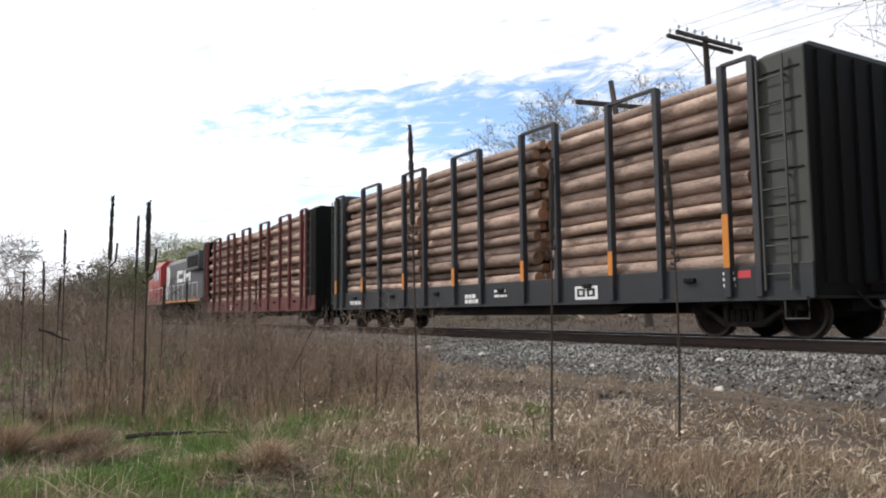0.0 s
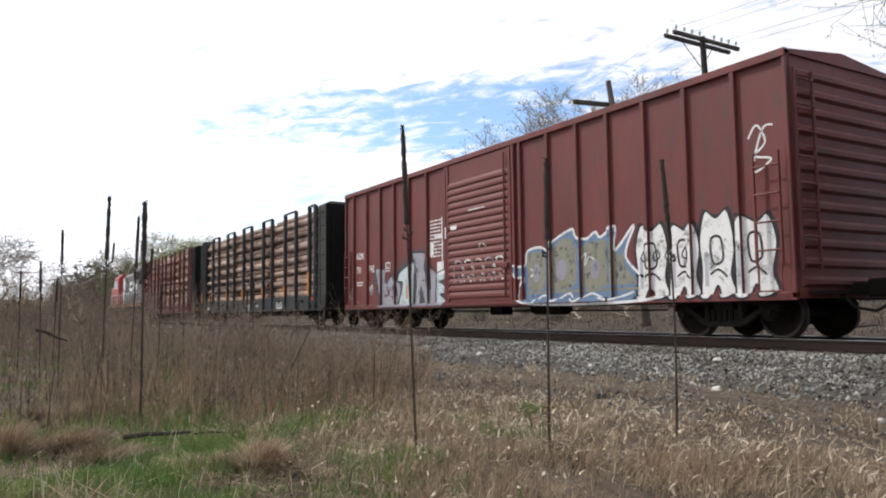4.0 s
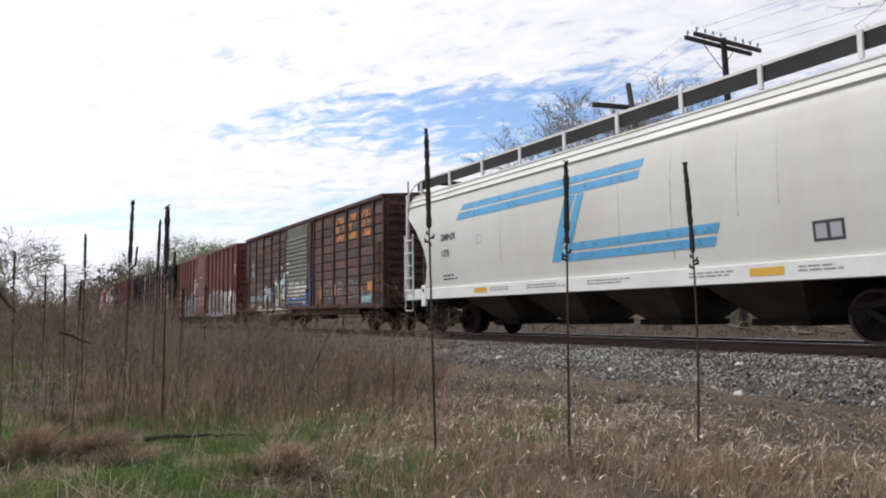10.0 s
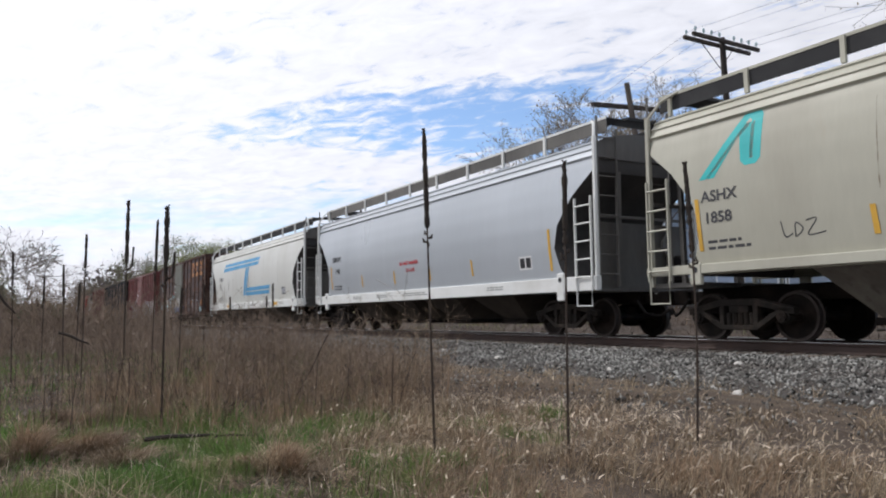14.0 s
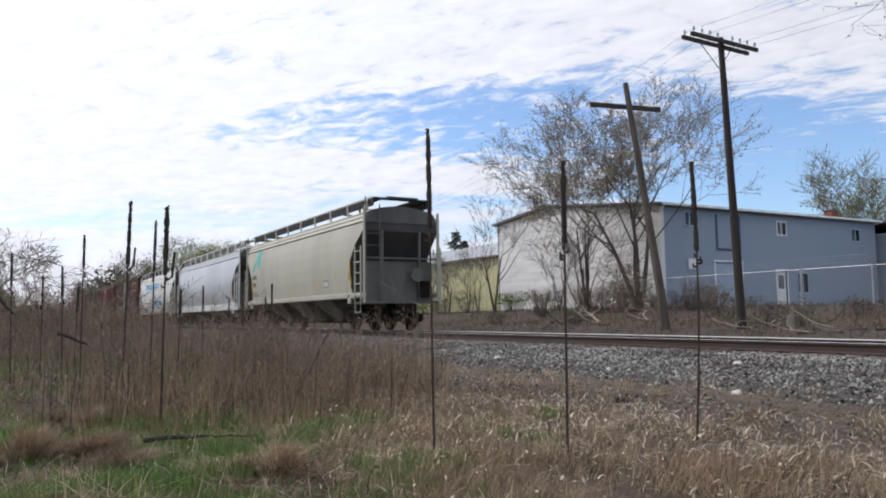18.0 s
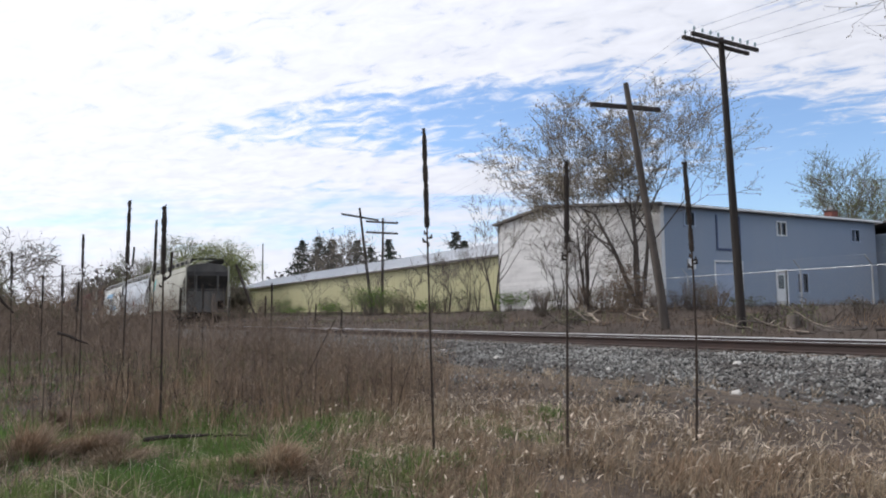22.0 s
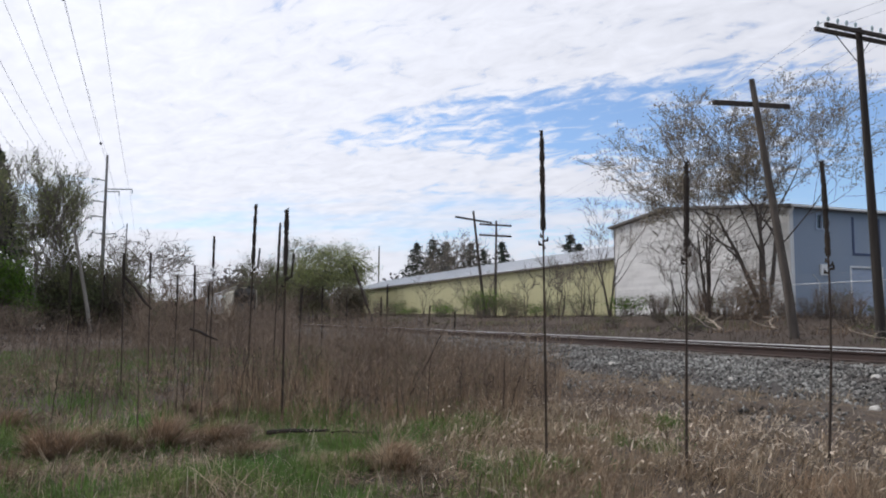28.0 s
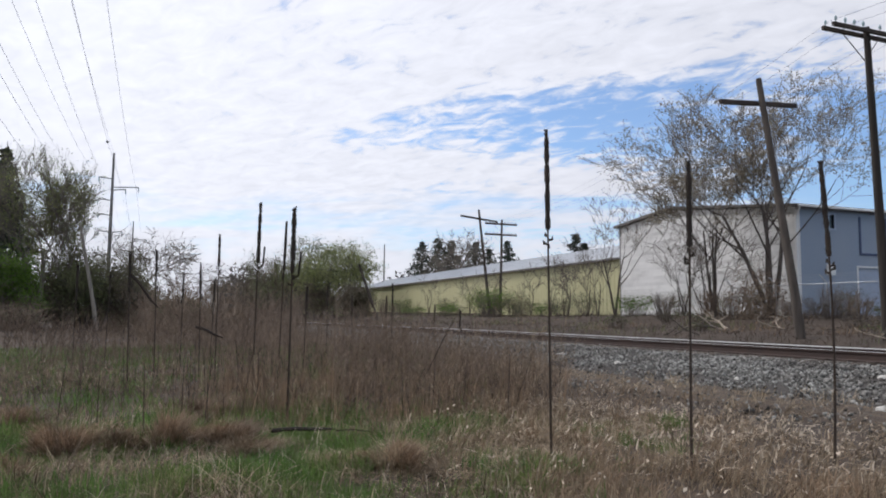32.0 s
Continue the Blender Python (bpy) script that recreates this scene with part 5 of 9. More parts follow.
def hopper(label, x0, x1, m_side, m_trim, bays, trucks, m_band, cut=1.0, sill=(1.0, 1.32), pad_z=(0.80, 1.42), m_bay=None):
    """A covered hopper with bulging sides, sloping ends, a running board and outlet bays."""
    half, mid = (x1 - x0) / 2, (x0 + x1) / 2
    car = thing("hopper_car", pose(mid, TRACK, RAIL), label, "hopper car", "cars of the freight train")
    TRAIN.append((car, mid))
    prof = SIDE_PROFILE
    roof = [(3.86, 1.44), (3.90, 1.485), (3.94, 1.45), (4.03, 1.42), (4.06, 1.44), (4.10, 1.395), (4.18, 1.34), (4.21, 1.36), (4.24, 1.30), (4.32, 1.12), (4.40, 0.8), (4.46, 0.4), (4.48, 0.0)]
    def end_x(z):
        pts = [(1.1, half - 1.0 * cut), (1.37, half - 1.15 * cut), (1.55, half - 1.28 * cut), (2.0, half - 1.42 * cut), (2.5, half - 1.28 * cut), (3.1, half - 0.75 * cut), (3.57, half - 0.12), (5, half - 0.10)]
        for (za, xa), (zb, xb) in zip(pts, pts[1:]):
            if z <= zb:
                return xa + (xb - xa) * (z - za) / (zb - za)
        return half - 0.1
    fine = []
    for (za, wa), (zb, wb) in zip(prof, prof[1:]):
        n = 4
        fine += [(za + (zb - za) * q / n, wa + (wb - wa) * q / n) for q in range(n)]
    fine.append(prof[-1])
    for side in (-1, 1):
        s = Shape()
        cols = 9
        vs = []
        for z, w in fine:
            e = end_x(z)
            vs += [(-e + 2 * e * c / (cols - 1), side * w, z) for c in range(cols)]
        s.add(vs, [(j * cols + c, j * cols + c + 1, (j + 1) * cols + c + 1, (j + 1) * cols + c) for j in range(len(fine) - 1) for c in range(cols - 1)])
        s.part("side_sheet", m_side, car, smooth=True)
        s = Shape()
        e = half - 0.1
        vs = []
        for z, w in roof:
            vs += [(-e, side * w, z), (e, side * w, z)]
        s.add(vs, [(2 * j, 2 * j + 1, 2 * j + 3, 2 * j + 2) for j in range(len(roof) - 1)])
        s.part("roof_sheet", m_side, car, smooth=True)
        # side sill, jacking pads, roof end curl
        Shape().box(-half, half, min(side * 1.43, side * 1.575), max(side * 1.43, side * 1.575), *sill).part("side_sill", m_trim, car, bevel=0.012)
        for x in (-7.2 if half > 8 else -half + 1.2, 7.2 if half > 8 else half - 1.2):
            s = Shape().box(x - 0.13, x + 0.13, min(side * 1.5, side * 1.59), max(side * 1.5, side * 1.59), *pad_z)
            pad = s.part("jacking_pad", m_trim, car, bevel=0.02)
            # black disc on the pad stands in for the dark inside a hole
            Shape().tube([(x, side * 1.588, 1.27), (x, side * 1.596, 1.27)], 0.06, 10).part("hole", P_BLACK, pad)
        # running board with posts
        s = Shape().box(-half + 0.05, half - 0.05, min(side * 0.62, side * 1.12), max(side * 0.62, side * 1.12), 4.735, 4.765)
        board = s.part("running_board", M_GRATE, car, "raised walkway of steel grating")
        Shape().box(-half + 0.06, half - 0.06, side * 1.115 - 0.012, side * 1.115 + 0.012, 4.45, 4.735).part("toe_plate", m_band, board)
        Shape().box(-half + 0.05, half - 0.05, side * 1.13 - 0.008, side * 1.13 + 0.008, 4.73, 4.785).part("board_edge", m_trim, board)
        x = -half + 0.35
        while x < half:
            Shape().box(x - 0.04, x + 0.04, side * 1.145 - 0.03, side * 1.145 + 0.03, 4.33, 4.77).part("board_post", m_trim, board)
            x += 1.78
    # sloped end sheets, their shade put into the colour, and the flat hood above
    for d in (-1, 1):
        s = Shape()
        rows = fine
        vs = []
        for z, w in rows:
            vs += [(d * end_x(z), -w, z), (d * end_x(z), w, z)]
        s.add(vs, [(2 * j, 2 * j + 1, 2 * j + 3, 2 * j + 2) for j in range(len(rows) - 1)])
        s.part("slope_sheet", M_HOPENDD, car, "sloping end sheet, darkened for the shade below the hood", smooth=True)
        e = d * (half - 0.1)
        s = Shape().extrude([(-w, z) for z, w in roof] + [(w, z) for z, w in roof[::-1]], "x", e - 0.01, e + 0.01)
        s.part("end_hood", M_HOPEND, car)
        # end frame: corner posts, cross braces, crossover platform, bolster
        s = Shape()
        for y in (-1.48, 1.48):
            Shape().bar((d * (half - 0.06), y, 1.0), (d * (half - 0.06), y, 4.3), 0.09, 0.09).part("corner_post", m_trim, car, bevel=0.01)
        s = Shape().box(min(d * (half - 1.1), d * half), max(d * (half - 1.1), d * half), -1.46, 1.46, 0.98, 1.06)
        for y in (-0.75, 0.75):
            s.bar((d * (half - 0.2), y, 1.0), (d * (half - 0.15), y, 3.6), 0.09)
        s.bar((d * (half - 0.12), -1.45, 2.6), (d * (half - 0.12), 1.45, 2.6), 0.06)
        if d > 0:
            s.box(half - 0.34, half - 0.29, -1.28, 1.28, 1.0, 2.5)
        s.part("end_frame", M_HOPEND, car)
        s = Shape()
        for z in [1.35 + 0.42 * q for q in range(8)]:
            s.tube([(d * (half - 0.02), -1.44, z), (d * (half - 0.02), -0.9, z)], 0.016, 6)
        s.bar((d * (half - 0.02), -0.9, 1.1), (d * (half - 0.02), -0.9, 4.5), 0.035)
        s.bar((d * (half - 0.02), -1.44, 1.1), (d * (half - 0.02), -1.44, 4.75), 0.035)
        s.part("end_ladder", M_HOPEND, car)
        xa, xb = sorted((d * (half - 0.62), d * (half - 0.1)))
        ladder(car, "ladder", xa, xb, 1.1, 3.02, -1.60, 5, m_trim, 0.02)
        ladder(car, "ladder", xa, xb, 1.1, 3.02, 1.60, 5, m_trim, 0.02)
        Shape().tube([(d * (half - 0.55), -1.12, 4.78), (d * (half - 0.25), -1.3, 4.62), (d * (half - 0.08), -1.48, 4.3)], 0.03, 6).part("grab_iron", m_trim, car)
        Shape().box(min(d * (half - 0.5), d * (half + 0.05)), max(d * (half - 0.5), d * (half + 0.05)), -0.6, 0.6, 4.74, 4.80).part("end_walkway", M_GRATE, car)
    s = Shape().tube([(half + 0.02, 0.55, 2.0), (half + 0.08, 0.55, 2.0)], 0.26, 14)
    s.part("brake_wheel", M_HOPEND, car, "round hand brake wheel")
    Shape().box(half - 0.35, half - 0.05, 0.75, 1.15, 1.2, 1.8).part("brake_valve", M_UNDER, car, bevel=0.04)
    # outlet bays
    span = 2 * (half - 2.9)
    w = span / bays
    for b in range(bays):
        c = -span / 2 + (b + 0.5) * w
        s = Shape()
        top = [(c - w * 0.36, -1.45, sill[0] + 0.02), (c + w * 0.36, -1.45, sill[0] + 0.02), (c + w * 0.36, 1.45, sill[0] + 0.02), (c - w * 0.36, 1.45, sill[0] + 0.02)]
        low = [(c - 0.5, -0.6, 0.40), (c + 0.5, -0.6, 0.40), (c + 0.5, 0.6, 0.40), (c - 0.5, 0.6, 0.40)]
        s.add(top + low, [(0, 1, 5, 4), (1, 2, 6, 5), (2, 3, 7, 6), (3, 0, 4, 7), (4, 5, 6, 7), (3, 2, 1, 0)])
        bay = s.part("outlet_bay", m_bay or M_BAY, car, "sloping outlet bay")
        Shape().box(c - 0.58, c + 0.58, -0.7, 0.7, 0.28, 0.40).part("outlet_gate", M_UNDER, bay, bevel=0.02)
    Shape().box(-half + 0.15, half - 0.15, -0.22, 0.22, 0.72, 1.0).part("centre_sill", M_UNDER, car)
    add_trucks(car, trucks)
    add_couplers(car, half - 0.1)
    # roof hatches
    for q in range(5):
        x = -half + 2.2 + q * (2 * half - 4.4) / 4
        Shape().box(x - 1.0, x + 1.0, -0.3, 0.3, 4.47, 4.58).part("hatch", m_side, car, bevel=0.03)
    return car


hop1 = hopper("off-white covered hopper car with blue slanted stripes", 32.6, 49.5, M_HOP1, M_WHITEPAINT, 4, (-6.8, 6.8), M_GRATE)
YS = -1.585
P_FADED = paint("faded_grey", (0.27, 0.28, 0.27))


def hug_side(car):
    """Lays the paint of a hopper on its bulging side."""
    prof = SIDE_PROFILE
    for ob in car.children:
        if ob.type != "MESH" or ob.name.split(".")[0] not in ("lettering", "emblem", "stripe", "stencil_panel", "stencil_mark", "panel_mark", "reflector", "small_print", "notice", "placard"):
            continue
        bm = bmesh.new()
        bm.from_mesh(ob.data)
        bm.transform(ob.matrix_basis)
        zs = [v.co.z for v in bm.verts]
        if min(zs) > 1.19 and max(zs) < 4.0 and abs(bm.verts[:][0].co.y - YS) < 0.035:
            z = 1.3
            while z < 3.86:
                if min(zs) < z < max(zs):
                    bmesh.ops.bisect_plane(bm, geom=bm.verts[:] + bm.edges[:] + bm.faces[:], plane_co=(0, 0, z), plane_no=(0, 0, 1))
                z += 0.12
            for v in bm.verts:
                off = min(0.012, max(0.003, 0.006 + (YS - v.co.y)))
                v.co.y = -(float(np.interp(v.co.z, [a for a, _ in prof], [b for _, b in prof])) + off)
            bm.to_mesh(ob.data)
            ob.matrix_basis = Matrix.Identity(4)
        bm.free()

decal("stripe", [[(-5.28, 3.14), (1.74, 3.18), (1.80, 3.34), (-5.14, 3.34)], [(-5.10, 3.40), (1.84, 3.40), (1.92, 3.56), (-4.95, 3.56)],
                     [(-0.48, 3.14), (-0.16, 3.14), (-0.72, 1.70), (-1.04, 1.70)], [(-0.08, 3.14), (0.14, 3.14), (-0.42, 1.70), (-0.64, 1.70)],
                     [(-0.50, 1.68), (3.56, 1.68), (3.62, 1.85), (-0.42, 1.85)], [(-0.38, 1.91), (3.64, 1.91), (3.72, 2.08), (-0.30, 2.08)]], YS - 0.004, worn(P_STRIPE, 0.55), hop1, "faded blue stripes")
lettering("SMNX", -6.14, 2.64, 0.27, YS, P_DARK, hop1, 1.15)
lettering("175", -6.12, 2.18, 0.27, YS, P_DARK, hop1, 1.15)
small_print(hop1, -6.1, 1.62, 0.8, 2, -1.555, P_DARK, 0.05, 0.10)
decal("stencil_panel", [rect(5.45, 5.97, 1.58, 1.90)], -1.580, P_DARK, hop1)
decal("stencil_mark", [rect(5.5, 5.68, 1.63, 1.85), rect(5.74, 5.92, 1.63, 1.85)], -1.586, P_SILVER, hop1)
decal("notice", [rect(-4.35, -3.75, 1.10, 1.24), rect(4.3, 4.95, 1.10, 1.24)], -1.58, P_YELLOW, hop1)
for x, w in ((-2.0, 1.5), (0.2, 1.3), (3.0, 1.0), (-3.6, 0.9), (5.2, 0.8)):
    small_print(hop1, x, 1.20, w, 2, -1.577, P_FADED, 0.03, 0.06)
decal("panel_mark", [rect(-4.2, -3.95, 2.62, 2.64), rect(-4.2, -3.95, 2.40, 2.42), rect(-4.2, -4.18, 2.42, 2.62), rect(-3.97, -3.95, 2.42, 2.62)], YS - 0.002, P_SILVER, hop1)

hop2 = hopper("light grey covered hopper car with yellow reflector strips", 51.1, 67.9, M_HOP2, M_WHITEPAINT, 4, (-6.8, 6.8), M_HOPEND)
lettering("SMNX", -6.6, 2.56, 0.27, YS, P_DARK, hop2, 1.15)
lettering("148", -6.34, 2.12, 0.27, YS, P_DARK, hop2, 1.15)
small_print(hop2, -6.5, 1.62, 0.8, 2, -1.555, P_DARK, 0.05, 0.10)
lettering("DO NOT HAMMER", -0.89, 2.10, 0.15, YS, P_RED, hop2, 1.0)
lettering("ON CAR", -0.46, 1.88, 0.15, YS, P_RED, hop2, 1.0)
for x, z0, z1 in ((-6.76, 1.55, 2.40), (-3.9, 1.55, 1.95), (-1.34, 1.55, 1.95), (1.02, 1.55, 1.98), (3.38, 1.55, 1.98), (6.78, 1.5, 2.45)):
    decal("reflector", [rect(x, x + 0.09, z0, z1, -0.03)], YS - 0.003, P_YELLOW, hop2, "yellow reflector strip")
decal("stencil_panel", [rect(5.57, 6.09, 1.58, 1.90)], -1.580, P_WHITE, hop2)
decal("stencil_mark", [rect(5.62, 5.81, 1.62, 1.86), rect(5.86, 6.05, 1.62, 1.86)], -1.586, P_BLACK, hop2)
for x, w in ((-2.6, 0.9), (-0.6, 1.6), (4.2, 0.9), (-4.6, 0.8)):
    small_print(hop2, x, 1.19, w, 2, -1.577, P_FADED, 0.03, 0.06)

M_CREAMBAY = material("grimy_cream_bay_paint", (0.20, 0.185, 0.15), 0.7, second=(0.11, 0.095, 0.078), amount=0.5, scale=0.9, stretch=(1, 1, 0.4), third=(0.06, 0.05, 0.042), third_amount=0.35, fine=14, bump=0.05, contrast=0.15)
hop3 = hopper("cream covered hopper car with a teal emblem, last of the train", 69.35, 84.5, M_HOP3, M_HOP3, 3, (-5.85, 5.85), M_GRATE, 0.92, (1.20, 1.37), (1.0, 1.40), M_CREAMBAY)
decal("emblem", [[(-6.22, 2.86), (-5.88, 2.86), (-5.36, 3.52), (-5.33, 3.06), (-5.24, 2.97), (-5.02, 2.97), (-4.93, 3.06), (-4.90, 3.80), (-4.97, 3.92), (-5.12, 3.95), (-5.26, 3.88)]], YS + 0.008, P_TEAL, hop3, "teal slanted emblem")
decal("emblem", [[(-6.06, 2.87), (-5.99, 2.87), (-5.11, 3.72), (-5.16, 3.78)], [(-5.15, 3.08), (-5.08, 3.08), (-5.06, 3.72), (-5.13, 3.66)]], YS + 0.004, M_HOP3, hop3)
decal("stencil_mark", ribbon([(-4.62, 1.95), (-4.56, 1.70), (-4.42, 1.74)], 0.022) + ribbon([(-4.38, 1.68), (-4.36, 1.90), (-4.24, 1.80), (-4.36, 1.68)], 0.022) + ribbon([(-4.18, 1.92), (-4.0, 1.93), (-4.16, 1.70), (-3.86, 1.72)], 0.022), -1.575, P_DARK, hop3, "dark scrawled paint marks")
lettering("ASHX", -6.18, 2.46, 0.27, YS, P_DARK, hop3, 1.1)
lettering("1858", -6.14, 2.08, 0.27, YS, P_DARK, hop3, 1.1)
small_print(hop3, -6.1, 1.72, 0.9, 2, -1.56, P_DARK, 0.05, 0.11)
for x, z0, z1 in ((-6.3, 1.6, 2.53), (-3.13, 1.6, 2.03), (-0.09, 1.6, 1.97), (3.24, 1.6, 1.97), (6.38, 1.67, 2.55)):
    decal("reflector", [rect(x, x + 0.09, z0, z1, -0.03)], YS - 0.003, P_YELLOW, hop3, "yellow reflector strip")
decal("stencil_panel", [rect(3.71, 4.19, 1.68, 1.94)], -1.582, P_DARK, hop3)
decal("stencil_mark", [rect(3.75, 3.92, 1.71, 1.91), rect(3.98, 4.15, 1.71, 1.91)], -1.588, P_WHITE, hop3)

rng = random.Random(64)
M_RUN = worn(paint("rust_run", (0.26, 0.21, 0.15)), 0.36)
for car, xs in ((hop1, (-3.1, 1.2, 2.6, 4.1, 4.9)), (hop3, (-3.0, -2.2, -0.8, 0.4, 1.6, 2.8, 5.0))):
    for x in xs:
        z0, w = rng.uniform(1.5, 2.4), rng.uniform(0.012, 0.03)
        decal("stencil_mark", [[(x, z0), (x + w, z0), (x + w * 0.6, 3.6), (x + w * 0.3, 3.6)]], YS + 0.004, M_RUN, car, "faint rust run")

for car in (hop1, hop2, hop3):
    hug_side(car)


def locomotive():
    car = thing("locomotive", pose(-55.0, TRACK, RAIL), "red, black and grey diesel locomotive hauling the train", "locomotive", "cars of the freight train")
    TRAIN.append((car, -55.0))
    s = Shape().extrude([(-9.0, 1.35), (9.0, 1.35), (9.0, 1.55), (-9.0, 1.55)], "y", -1.52, 1.52)
    frame_ = s.part("walkway_frame", M_LOCOGREY, car)
    hood = Shape().extrude([(-1.05, 1.55), (1.05, 1.55), (1.05, 4.1), (0.8, 4.4), (-0.8, 4.4), (-1.05, 4.1)], "x", -3.4, 8.6)
    hood.part("long_hood", M_LOCOGREY, car, "black-grey engine hood", bevel=0.03)
    Shape().box(4.8, 8.2, -1.45, 1.45, 3.3, 4.45).part("radiator_housing", M_LOCOGREY, car, bevel=0.04)
    for x in (5.2, 6.2, 7.2):
        Shape().box(x, x + 0.85, -1.47, -1.44, 3.5, 4.2).part("radiator_grille", M_BLACKSTEEL, car)
    for k in range(9):
        Shape().box(-3.0 + k * 0.85, -2.25 + k * 0.85, -1.075, -1.045, 1.7, 3.2).part("hood_door", M_LOCOGREY, car, bevel=0.01)
    cab = Shape().extrude([(-1.48, 1.55), (1.48, 1.55), (1.48, 4.1), (1.1, 4.5), (-1.1, 4.5), (-1.48, 4.1)], "x", -6.3, -3.4)
    cab = cab.part("cab", M_LOCORED, car, "red cab", bevel=0.03)
    for x in (-6.0, -4.9):
        Shape().box(x, x + 0.85, -1.50, -1.47, 3.1, 3.85).part("cab_window", M_GLASS_DARK, cab)
    Shape().extrude([(-1.4, 1.55), (1.4, 1.55), (1.4, 3.2), (0.9, 3.6), (-0.9, 3.6), (-1.4, 3.2)], "x", -8.6, -6.3).part("nose", M_LOCORED, car, bevel=0.05)
    decal("white_band", [[(-3.3, 1.6), (-2.5, 1.6), (-1.9, 3.6), (-2.3, 4.0), (-3.3, 4.05)]], -1.09, P_WHITE, car)
    decal("emblem", [rect(0.4, 0.9, 2.75, 3.55), rect(0.9, 2.2, 3.3, 3.55), rect(0.9, 2.2, 2.75, 2.98), rect(2.5, 3.0, 2.75, 3.5), rect(3.0, 4.0, 3.0, 3.25, 0.1), rect(4.0, 4.5, 2.75, 3.55)], -1.09, P_WHITE, car, "white emblem")
    Shape().box(-2.6, 2.6, -1.35, 1.35, 0.35, 1.3).part("fuel_tank", M_UNDER, car, bevel=0.12)
    s = Shape()
    for k in range(13):
        s.tube([(-8.0 + k * 1.35, -1.5, 1.55), (-8.0 + k * 1.35, -1.5, 2.5)], 0.02, 5)
    s.tube([(-8.0, -1.5, 2.5), (8.2, -1.5, 2.5)], 0.02, 5)
    s.part("handrail", P_WHITE, car)
    decal("sill_stripe", [rect(-9.0, 9.0, 1.36, 1.50)], -1.525, P_ORANGE, car)
    for d in (-1, 1):
        Shape().extrude([(-1.4, 0.25), (1.4, 0.25), (1.4, 1.4), (-1.4, 1.4)], "x", d * 8.95 - 0.04, d * 8.95 + 0.04).part("pilot", M_LOCOGREY, car)
    add_trucks(car, (-6.9, -5.0, 5.0, 6.9))
    add_couplers(car, 8.95)


locomotive()

